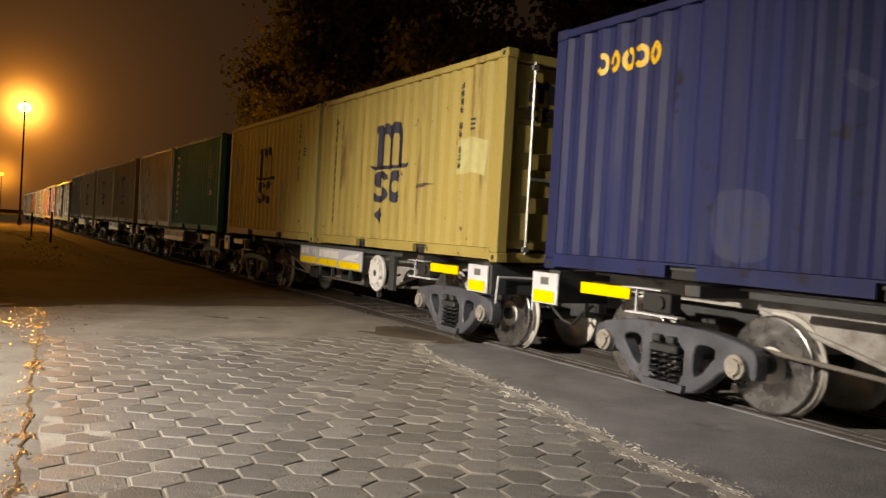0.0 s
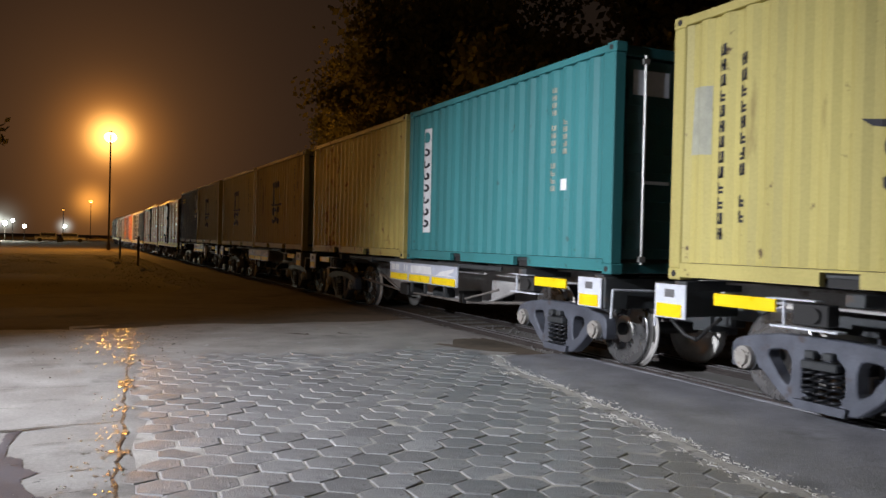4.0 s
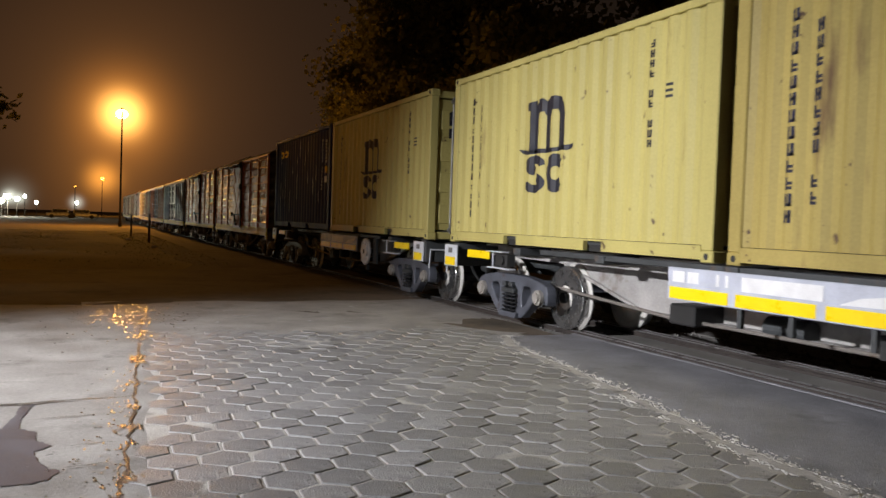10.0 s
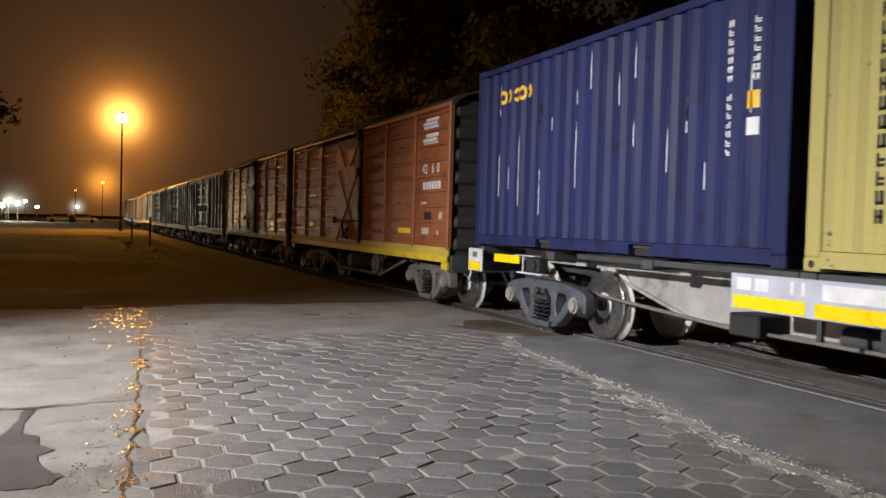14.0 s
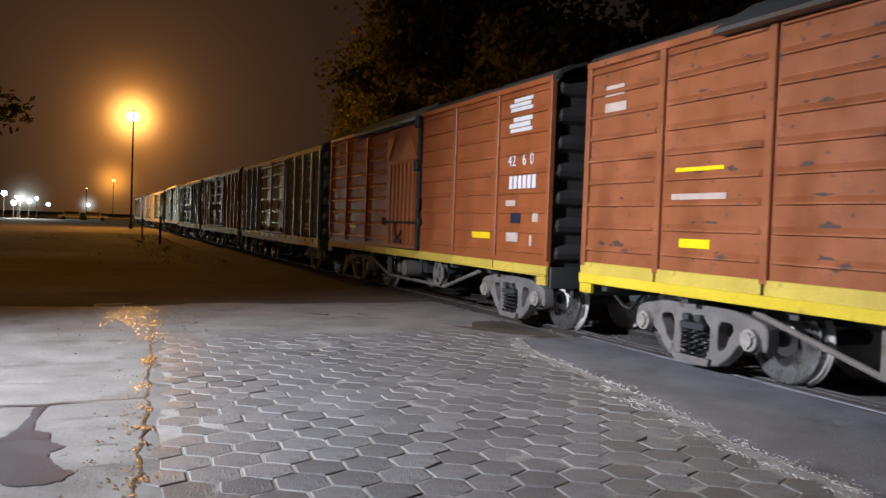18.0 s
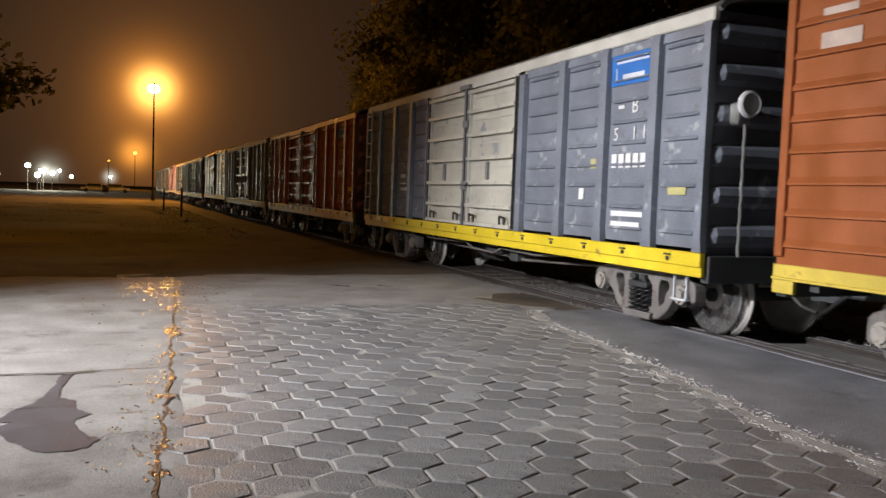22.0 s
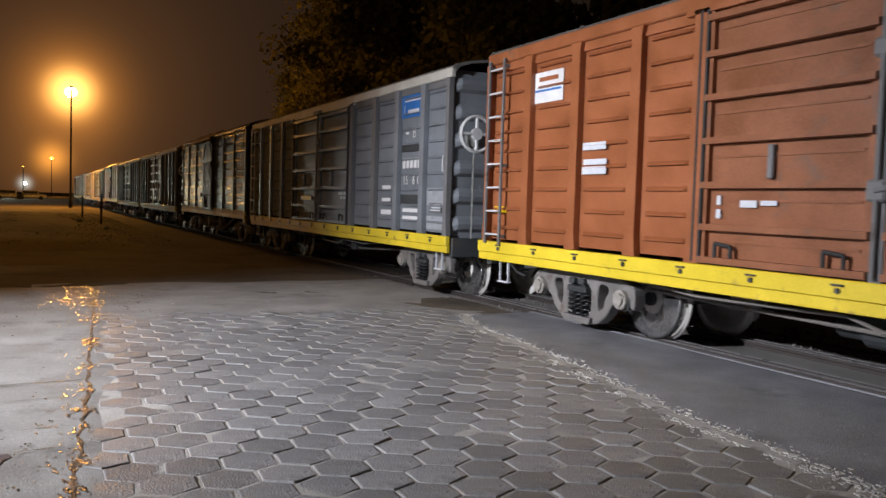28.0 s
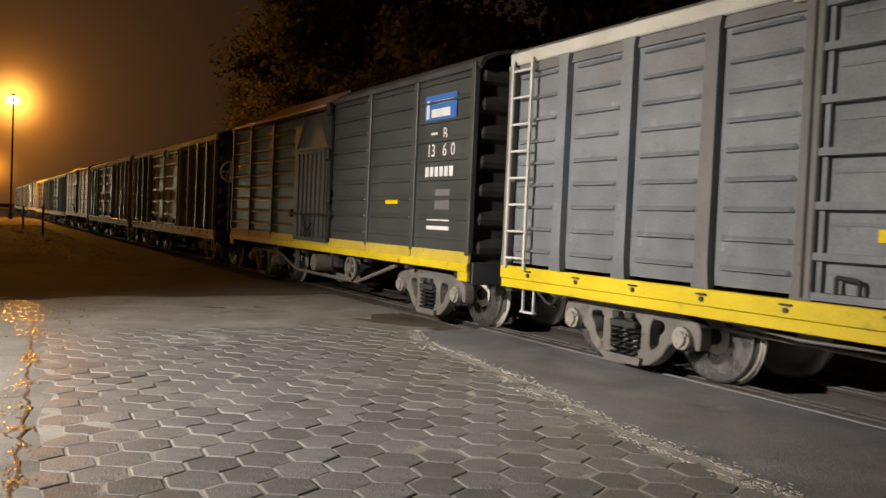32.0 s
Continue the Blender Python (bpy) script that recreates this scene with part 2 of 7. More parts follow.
RUST = (0.10, 0.032, 0.012)
M = {
    "yellow": container_paint("container_yellow_paint", (0.455, 0.395, 0.138), (0.19, 0.13, 0.05), 0.64),
    "yellow_dirty": container_paint("container_yellow_dirty_paint", (0.37, 0.29, 0.09), (0.15, 0.09, 0.04), 0.585, 0.28),
    "rusty": material("container_yellow_rusty_paint", (0.47, 0.385, 0.12), 0.5, 0.0, 0.28, 1.4, 45, 0.06, 12, (0.22, 0.105, 0.03), 0.63, 2.6, False, 0.4, None, 0.11, spots=((0.20, 0.085, 0.026), 4.2, 0.645), band=(4.5, 0.8, 0.14)),
    "blue": material("container_blue_paint", (0.012, 0.019, 0.082), 0.62, 0.0, 0.40, 1.6, 45, 0.10, 9, (0.025, 0.032, 0.096), 0.56, 2.4, True, 0.3, spots=((0.010, 0.010, 0.030), 3.5, 0.62)),
    "teal": material("container_teal_paint", (0.040, 0.195, 0.205), 0.58, 0.0, 0.25, 1.2, 45, 0.06, 12, (0.10, 0.22, 0.215), 0.66, 2.4, True, 0.3, spots=((0.03, 0.10, 0.10), 5.5, 0.665)),
    # doors darker than their container: the wagon gap's shade put into the colour
    "door_shade": material("container_door_shade_paint", (0.060, 0.050, 0.026), 0.55, 0, 0.4, 2, 40, 0.1, 20, RUST, 0.58, 2),
    "door_teal_shade": material("container_teal_door_shade_paint", (0.012, 0.075, 0.08), 0.55, 0, 0.4, 2, 40, 0.1, 20, RUST, 0.62, 2),
    "galv": material("galvanised_steel", (0.42, 0.42, 0.40), 0.4, 0.7, 0.2, 6, 80, 0.05),
    "black_mark": material("black_marking", (0.012, 0.013, 0.022), 0.6, 0, 0.25, 5, 80, 0.03, 40, (0.45, 0.34, 0.09), 0.72, 9),
    "blue_mark": material("navy_marking", (0.012, 0.014, 0.036), 0.6, 0, 0.25, 5, 80, 0.03, 40, (0.42, 0.32, 0.09), 0.70, 9),
    "white_mark": material("white_marking", (0.74, 0.75, 0.76), 0.6, 0, 0.15, 6, 80, 0.03),
    "pale_mark": material("pale_worn_marking", (0.50, 0.40, 0.34), 0.7, 0, 0.3, 6, 80, 0.03),
    "patch": material("faded_paint_patch", (0.44, 0.405, 0.18), 0.7, 0, 0.25, 6, 60, 0.03),
    "patch_blue": material("faded_blue_patch", (0.022, 0.030, 0.092), 0.7, 0, 0.35, 6, 60, 0.03),
    "patch_pale": material("pale_grey_repaint", (0.30, 0.32, 0.345), 0.6, 0, 0.3, 3, 60, 0.03, 40, (0.20, 0.215, 0.235), 0.56, 4, stain_soft=0.2),
    "patch_tan": material("tan_overpaint", (0.30, 0.145, 0.055), 0.6, 0, 0.25, 5, 60, 0.03),
    "patch_grey": material("faded_grey_patch", (0.34, 0.345, 0.27), 0.7, 0, 0.3, 6, 60, 0.03),
    "yellow_mark": material("yellow_marking", (0.78, 0.47, 0.02), 0.5, 0, 0.12, 6, 80, 0.03),
    "amber_mark": material("amber_reflector", (0.95, 0.68, 0.01), 0.35, 0, 0.1, 6, 80, 0.02),
    "sign_blue": material("blue_operator_panel", (0.03, 0.16, 0.48), 0.45, 0, 0.15, 5, 60, 0.03),
    "plate_grey": material("grey_number_plate", (0.60, 0.63, 0.68), 0.45, 0, 0.25, 4, 60, 0.04, 30, (0.2, 0.17, 0.14), 0.66, 5),
    "board_grey": material("grey_side_board", (0.46, 0.49, 0.57), 0.5, 0, 0.22, 4, 60, 0.04, 30, (0.2, 0.17, 0.14), 0.66, 5),
    "frame": material("dark_underframe_paint", (0.050, 0.055, 0.058), 0.6, 0.1, 0.4, 3, 50, 0.2, 30, (0.10, 0.07, 0.05), 0.6, 3),
    "frame_pale": material("dusty_underframe_steel", (0.17, 0.155, 0.14), 0.75, 0.1, 0.35, 3, 50, 0.2, 30, (0.12, 0.085, 0.06), 0.58, 3),
    "bogie": material("grey_bogie_steel", (0.105, 0.115, 0.140), 0.5, 0.25, 0.4, 4, 60, 0.25, 40, (0.07, 0.05, 0.04), 0.6, 5),
    "bogie_dust": material("dusty_bogie_steel", (0.175, 0.165, 0.158), 0.7, 0.1, 0.4, 4, 60, 0.25, 40, (0.10, 0.06, 0.04), 0.58, 5),
    "spring": material("oily_spring_steel", (0.030, 0.032, 0.036), 0.35, 0.6, 0.3, 8, 80, 0.1),
    "wheel": material("pale_dusty_wheel", (0.70, 0.68, 0.64), 0.65, 0.0, 0.22, 5, 60, 0.15, 40, (0.30, 0.23, 0.17), 0.64, 4),
    "tread": material("polished_wheel_tread", (0.42, 0.42, 0.42), 0.28, 0.9, 0.2, 8, 80, 0.05),
    "axle_cap": material("bearing_cap_steel", (0.36, 0.34, 0.31), 0.55, 0.3, 0.3, 9, 80, 0.1, 40, (0.15, 0.10, 0.07), 0.6, 8),
    "white_metal": material("white_painted_metal", (0.66, 0.67, 0.68), 0.45, 0, 0.15, 6, 80, 0.05),
    "rail": material("rusty_rail_web", (0.055, 0.046, 0.042), 0.7, 0.4, 0.4, 4, 80, 0.2),
    "rail_top": material("polished_rail_head", (0.33, 0.33, 0.34), 0.34, 0.25, 0.2, 4, 80, 0.03),
    "red": material("brick_red_wagon_paint", (0.295, 0.098, 0.040), 0.44, 0, 0.40, 2.4, 50, 0.10, 18, (0.075, 0.045, 0.038), 0.60, 2.6, False, 0.4, spots=((0.085, 0.055, 0.05), 7.0, 0.64)),
    "red_b": material("orange_red_wagon_paint", (0.305, 0.090, 0.029), 0.44, 0, 0.32, 2.4, 50, 0.10, 18, (0.07, 0.035, 0.02), 0.70, 3.0, False, 0.4, spots=((0.085, 0.055, 0.05), 7.0, 0.69)),
    "orange": material("faded_orange_wagon_paint", (0.29, 0.097, 0.038), 0.44, 0, 0.40, 2.2, 50, 0.1, 18, (0.13, 0.075, 0.045), 0.62, 2.2, False, 0.4),
    "orange_door": material("grimy_orange_door_paint", (0.235, 0.088, 0.040), 0.46, 0, 0.45, 1.8, 50, 0.1, 18, (0.12, 0.095, 0.08), 0.55, 1.6, False, 0.4, stain_soft=0.2),
    "grey": material("slate_grey_wagon_paint", (0.19, 0.21, 0.232), 0.40, 0, 0.40, 1.5, 50, 0.1, 18, (0.075, 0.058, 0.048), 0.62, 2.4, False, 0.4, spots=((0.26, 0.28, 0.31), 2.2, 0.62)),
    "silver": material("worn_silver_grey_paint", (0.185, 0.205, 0.245), 0.42, 0, 0.45, 1.6, 50, 0.1, 18, (0.12, 0.115, 0.11), 0.58, 2.4, False, 0.4, spots=((0.36, 0.39, 0.42), 2.6, 0.60)),
    "scuff": material("dark_scuffed_paint", (0.075, 0.042, 0.032), 0.7, 0, 0.4, 8, 60, 0.1, 40),
    "cream": material("cream_grey_door_paint", (0.50, 0.49, 0.425), 0.42, 0, 0.24, 1.5, 50, 0.1, 18, (0.22, 0.235, 0.26), 0.57, 1.3, False, 0.4, stain_soft=0.2, spots=((0.26, 0.28, 0.31), 2.6, 0.61)),
    "grey_dark": material("dark_grey_wagon_paint", (0.060, 0.066, 0.066), 0.40, 0, 0.3, 1.5, 50, 0.1, 18, (0.035, 0.030, 0.025), 0.6, 2.4, False, 0.4),
    "rib_grey": material("weathered_grey_steel", (0.155, 0.155, 0.158), 0.6, 0, 0.3, 2, 50, 0.1, 18, (0.08, 0.055, 0.04), 0.6, 3, False, 0.4),
    "cap_grey": material("pale_roof_edge_paint", (0.52, 0.51, 0.46), 0.6, 0, 0.25, 2, 50, 0.1, 18, (0.18, 0.14, 0.10), 0.62, 3),
    # hood of the dark wagon: orange lamplight put into the sheet's colour
    "cap_orange": material("orange_lit_hood_sheet", (0.38, 0.25, 0.15), 0.6, 0, 0.25, 2, 50, 0.1, 18, (0.2, 0.10, 0.06), 0.6, 3),
    "roof": material("weathered_roof_sheet", (0.16, 0.155, 0.145), 0.55, 0.2, 0.3, 2, 50, 0.1, 18, (0.10, 0.06, 0.04), 0.6, 3),
    "beam_pale": material("pale_dusty_sill_steel", (0.36, 0.35, 0.34), 0.7, 0.0, 0.35, 2, 50, 0.2, 30, (0.17, 0.14, 0.115), 0.56, 2.2),
    "hood_blue": material("worn_blue_grey_hood", (0.19, 0.26, 0.29), 0.6, 0, 0.35, 2, 50, 0.1, 18, (0.16, 0.10, 0.07), 0.6, 3),
    "roof_dark": material("sooty_roof_shaded_end_sheet", (0.045, 0.042, 0.040), 0.7, 0.1, 0.3, 2, 50, 0.1, 18, (0.06, 0.04, 0.03), 0.6, 3),
    "sill": material("yellow_sill_paint", (0.70, 0.53, 0.03), 0.5, 0, 0.24, 2, 60, 0.05, 30, (0.25, 0.17, 0.06), 0.61, 3.5),
    "sill_old": material("worn_yellow_sill_paint", (0.58, 0.44, 0.07), 0.6, 0, 0.3, 2, 60, 0.05, 30, (0.14, 0.09, 0.04), 0.58, 4),
    "dark": material("sooty_dark_steel", (0.022, 0.022, 0.022), 0.7, 0.1, 0.4, 4, 60, 0.1),
    "rubber": material("black_rubber_hose", (0.02, 0.02, 0.02), 0.6, 0, 0.3, 4, 60, 0.1),
}


# ---- mesh helpers ----
def box(bm, x0, x1, y0, y1, z0, z1, bevel=0.0):
    r = bmesh.ops.create_cube(bm, size=1.0)
    bmesh.ops.transform(bm, matrix=Matrix.Translation(((x0 + x1) / 2, (y0 + y1) / 2, (z0 + z1) / 2)) @
                        Matrix.Diagonal((x1 - x0, y1 - y0, z1 - z0, 1)), verts=r["verts"])
    if bevel:
        es = list({e for v in r["verts"] for e in v.link_edges})
        bmesh.ops.bevel(bm, geom=es, offset=bevel, segments=1, affect="EDGES", clamp_overlap=True)


def cyl(bm, at, radius, depth, axis="x", seg=16, radius2=None):
    turn = {"x": pose(0, 0, 0, 0, 90, 0), "y": pose(0, 0, 0, -90, 0, 0), "z": Matrix()}[axis]
    bmesh.ops.create_cone(bm, cap_ends=True, segments=seg, radius1=radius, radius2=radius if radius2 is None else radius2,
                          depth=depth, matrix=Matrix.Translation(at) @ turn)


def rod(bm, a, b, radius, seg=8):
    a, b = Vector(a), Vector(b)
    d = b - a
    m = Matrix.Translation((a + b) / 2) @ d.to_track_quat("Z", "Y").to_matrix().to_4x4()
    bmesh.ops.create_cone(bm, cap_ends=True, segments=seg, radius1=radius, radius2=radius, depth=d.length, matrix=m)


def prism(bm, outline, x0, x1):
    """An outline of (y, z) points, drawn out from x0 to x1."""
    a = [bm.verts.new((x0, y, z)) for y, z in outline]
    b = [bm.verts.new((x1, y, z)) for y, z in outline]
    k = len(outline)
    bm.faces.new(a)
    bm.faces.new(b[::-1])
    for i in range(k):
        bm.faces.new((a[i], b[i], b[(i + 1) % k], a[(i + 1) % k]))


def lathe(bm, profile, seg=32):
    """Turns a profile of (x, radius) points about the x axis."""
    rings = []
    for x, r in profile:
        rings.append([bm.verts.new((x, r * math.cos(2 * math.pi * i / seg), r * math.sin(2 * math.pi * i / seg))) for i in range(seg)])
    for a, b in zip(rings, rings[1:]):
        for i in range(seg):
            bm.faces.new((a[i], a[(i + 1) % seg], b[(i + 1) % seg], b[i]))
    bm.faces.new(rings[0])
    bm.faces.new(rings[-1][::-1])


MESHES = {}


def mesh(key, build, mat):
    """The mesh that build(bm) makes, in that material; alike parts share it."""
    k = (key, mat)
    if k not in MESHES:
        bm = bmesh.new()
        build(bm)
        bmesh.ops.recalc_face_normals(bm, faces=bm.faces)
        me = bpy.data.meshes.new(key)
        bm.to_mesh(me)
        bm.free()
        me.materials.append(M[mat])
        MESHES[k] = me
    return MESHES[k]


COUNT = [0]


def piece(name, build, mat, parent, at=(0, 0, 0), turn=(0, 0, 0), label="", key=None):
    """A part under its thing. Parts with the same key share one mesh."""
    if key is None:
        COUNT[0] += 1
        key = "%s_own%d" % (name, COUNT[0])
    ob = new(name, mesh(key, build, mat))
    ob.parent = parent
    ob.matrix_basis = pose(*at, *turn)
    if label:
        ob["label"] = label
    return ob


def smooth(ob):
    for p in ob.data.polygons:
        p.use_smooth = True
    return ob


def thing(name, at, label, category, group="", kind="", turn=(0, 0, 0)):
    ob = new(name)
    ob.empty_display_size = 0.2
    ob.matrix_basis = pose(*at, *turn)
    return tagged(ob, label, category, group, kind)


TRAIN = []        # things that ride along: (thing, place along the train)
WHEELS = []       # wheelsets that roll


# ---- bogies and wheels ----
R_WHEEL = 0.43


def wheel_mesh(bm):
    lathe(bm, [(-0.065, 0.10), (-0.065, 0.16), (-0.035, 0.20), (-0.022, 0.33), (-0.060, 0.365), (-0.060, 0.425), (0.055, 0.435), (0.062, 0.465),
               (0.085, 0.465), (0.09, 0.36), (0.03, 0.33), (0.02, 0.2), (0.06, 0.16), (0.06, 0.1)], 40)


def tread_mesh(bm):
    lathe(bm, [(-0.062, 0.41), (-0.0625, 0.428), (-0.05, 0.4325), (0.02, 0.438), (0.02, 0.42), (-0.05, 0.415)], 40)


def web_hole_mesh(bm):
    for a in (0, 180):
        cyl(bm, (-0.030, 0.26 * math.cos(radians(a)), 0.26 * math.sin(radians(a))), 0.028, 0.02, "x", 12)


def wheelset(wagon, y):
    ob = piece("wheelset", lambda bm: cyl(bm, (0, 0, 0), 0.075, 1.30, "x", 16), "frame", wagon, (0, y, R_WHEEL), key="axle")
    for s, turn in ((-1, 0), (1, 180)):
        w = smooth(piece("wheel", wheel_mesh, "wheel", ob, (s * 0.535, 0, 0), (0, 0, turn), key="wheel"))
        smooth(piece("tyre", tread_mesh, "tread", ob, (s * 0.535, 0, 0), (0, 0, turn), key="tread"))
        piece("web_hole", web_hole_mesh, "dark", ob, (s * 0.535, 0, 0), (0, 0, turn), key="webhole")
    WHEELS.append(ob)
    return ob


def rounded(pts, turns=2):
    """Cuts the corners of a closed outline."""
    for _ in range(turns):
        pts = [q for a, b in zip(pts, pts[1:] + pts[:1]) for q in ((0.78 * a[0] + 0.22 * b[0], 0.78 * a[1] + 0.22 * b[1]), (0.22 * a[0] + 0.78 * b[0], 0.22 * a[1] + 0.78 * b[1]))]
    return pts


def plate_with_holes(bm, outline, holes, x0, x1, bevel=0.012):
    """A thick cast plate in the plane x = const, pierced by the holes."""
    edges = []
    for loop in [outline] + holes:
        vs = [bm.verts.new((x0, y, z)) for y, z in loop]
        edges += [bm.edges.new((a, b)) for a, b in zip(vs, vs[1:] + vs[:1])]
    faces = [f for f in bmesh.ops.triangle_fill(bm, use_beauty=True, use_dissolve=False, edges=edges)["geom"] if isinstance(f, bmesh.types.BMFace)]
    out = bmesh.ops.extrude_face_region(bm, geom=faces)["geom"]
    bmesh.ops.translate(bm, verts=[v for v in out if isinstance(v, bmesh.types.BMVert)], vec=(x1 - x0, 0, 0))
    bmesh.ops.recalc_face_normals(bm, faces=bm.faces)
    rim = [e for e in bm.edges if len(e.link_faces) == 2 and e.calc_face_angle(0) > 1.2]
    bmesh.ops.bevel(bm, geom=rim, offset=bevel, segments=1, affect="EDGES", clamp_overlap=True)


def side_frame_mesh(half):
    """Cast side frame: arched top, two rounded three-cornered windows and a spring opening."""
    def build(bm):
        d = 0.075
        right = [(0.40, 0.695), (half - 0.12, 0.655), (half + 0.13, 0.60), (half + 0.19, 0.53), (half + 0.19, 0.34), (half + 0.125, 0.33), (half + 0.11, 0.47),
                 (half - 0.10, 0.48), (half - 0.13, 0.36), (half - 0.20, 0.335), (0.50, 0.205), (0.30, 0.075)]
        outline = rounded([(y, z) for y, z in right] + [(-y, z) for y, z in right[::-1]], 1)
        win = [(0.33, 0.555), (half - 0.27, 0.545), (half - 0.25, 0.47), (half - 0.32, 0.40), (0.45, 0.30), (0.33, 0.235)]
        holes = [rounded(win), rounded([(-y, z) for y, z in win]), rounded([(-0.215, 0.555), (0.215, 0.555), (0.215, 0.16), (-0.215, 0.16)], 1)]
        plate_with_holes(bm, outline, holes, -d, d)
        prism(bm, [(-0.27, 0.158), (0.27, 0.158), (0.25, 0.085), (-0.25, 0.085)], -d * 1.6, d * 1.6)
    return build


def spring_mesh(bm):
    turns, seg, tube = 5, 12, 6
    n = turns * seg
    rings = []
    for i in range(n + 1):
        a = 2 * math.pi * i / seg
        c = Vector((0.058 * math.cos(a), 0.058 * math.sin(a), 0.27 * i / n))
        o = Vector((math.cos(a), math.sin(a), 0))
        rings.append([bm.verts.new(c + 0.014 * (o * math.cos(2 * math.pi * k / tube) + Vector((0, 0, 1)) * math.sin(2 * math.pi * k / tube))) for k in range(tube)])
    for a, b in zip(rings, rings[1:]):
        for k in range(tube):
            bm.faces.new((a[k], a[(k + 1) % tube], b[(k + 1) % tube], b[k]))


def bogie(wagon, y, base=1.78, mat="bogie"):
    half = base / 2
    bo = piece("bogie", lambda bm: (box(bm, -0.95, 0.95, -0.17, 0.17, 0.42, 0.60, 0.02), cyl(bm, (0, 0, 0.66), 0.22, 0.14, "z", 20),
                                    box(bm, -0.70, 0.70, -0.30, -0.24, 0.30, 0.38), box(bm, -0.70, 0.70, 0.24, 0.30, 0.30, 0.38)),
               mat, wagon, (0, y, 0), key="bolster" + mat)
    for s in (-1, 1):
        piece("side_frame", side_frame_mesh(half), mat, bo, (s * 0.93, 0, 0), key="sideframe%.2f%s" % (base, mat))
        for k in (-0.13, 0.0, 0.13):
            smooth(piece("coil_spring", spring_mesh, "spring", bo, (s * 0.99, k, 0.155), key="spring"))
        piece("bolster_end", lambda bm: (box(bm, -0.06, 0.06, -0.18, 0.18, 0.43, 0.50, 0.01), box(bm, -0.07, 0.07, -0.14, -0.04, 0.52, 0.585, 0.01),
                                         box(bm, -0.07, 0.07, 0.04, 0.14, 0.52, 0.585, 0.01)), "frame", bo, (s * 1.0, 0, 0), key="bolsterend")
        for e in (-1, 1):
            piece("axle_box", lambda bm: (box(bm, -0.09, 0.09, -0.125, 0.125, -0.06, 0.13, 0.02), cyl(bm, (0, 0, 0.0), 0.125, 0.20, "x", 20)),
                  "frame", bo, (s * 0.90, e * half, R_WHEEL), key="axlebox")
            piece("bearing_cap", lambda bm: (cyl(bm, (0, 0, 0), 0.105, 0.05, "x", 20), cyl(bm, (s * 0.03, 0, 0), 0.07, 0.05, "x", 20),
                                             [cyl(bm, (s * 0.03, 0.08 * math.cos(radians(a)), 0.08 * math.sin(radians(a))), 0.016, 0.03, "x", 6) for a in (30, 150, 270)]),
                  "axle_cap", bo, (s * 1.03, e * half, R_WHEEL), key="cap%d" % s)
        for e in (-1, 1):
            piece("brake_shoe", lambda bm: prism(bm, [(0.25, -0.16), (0.19, -0.13), (0.175, 0), (0.19, 0.13), (0.25, 0.16), (0.23, 0)], -0.04, 0.04), "frame_pale", bo,
                  (s * 0.52, 0, 0.40), (0, 0, 0 if e > 0 else 180), key="brakeshoe")
    for e in (-1, 1):
        wheelset(wagon, y + e * half)
    return bo


def coupler(wagon, y, s, key):
    """Head and draft gear at the end at y; s: +1 at the far end."""
    piece("coupler", lambda bm: (box(bm, -0.09, 0.09, min(0, s * 0.42), max(0, s * 0.42), 0.55, 0.75, 0.02),
                                 prism(bm, [(s * 0.30, 0.48), (s * 0.56, 0.50), (s * 0.58, 0.80), (s * 0.30, 0.82)], -0.15, 0.12)),
          "frame", wagon, (0, y, 0), key="coupler%d" % s)

    def hose(bm):
        pts = [Vector((-0.28, 0, 0.66)), Vector((-0.30, s * 0.16, 0.54)), Vector((-0.28, s * 0.33, 0.42)), Vector((-0.22, s * 0.45, 0.38))]
        for a, b in zip(pts, pts[1:]):
            rod(bm, a, b, 0.022)
    piece("brake_hose", hose, "rubber", wagon, (0, y, 0), key="hose%d" % s)


def hand_wheel(parent, at, radius, mat="white_metal", spokes=8, name="brake_wheel", turn=(0, 0, 0)):
    def build(bm):
        seg, tube = 28, 0.016 if spokes == 3 else 0.028
        rings = []
        for i in range(seg):
            a = 2 * math.pi * i / seg
            rings.append([bm.verts.new((tube * math.cos(2 * math.pi * k / 6), (radius + tube * math.sin(2 * math.pi * k / 6)) * math.cos(a),
                                        (radius + tube * math.sin(2 * math.pi * k / 6)) * math.sin(a))) for k in range(6)])
        for i in range(seg):
            a, b = rings[i], rings[(i + 1) % seg]
            for k in range(6):
                bm.faces.new((a[k], a[(k + 1) % 6], b[(k + 1) % 6], b[k]))
    ob = piece(name, build, mat, parent, at, turn, key="handwheel%.2f" % radius)
    for i in range(spokes):
        piece("spoke", lambda bm: rod(bm, (0, 0, 0.05), (0, 0, radius), (0.012 if spokes == 3 else 0.026) if spokes < 8 else 0.046, 6), mat, ob, (0, 0, 0), (360 * i / spokes, 0, 0), key="spoke%.2f" % radius)
    piece("hub", lambda bm: cyl(bm, (-0.01, 0, 0), (0.04 if spokes == 3 else 0.085) if spokes < 8 else 0.165, 0.07, "x", 24), mat, ob, key="wheelhub%d" % spokes)
    return ob


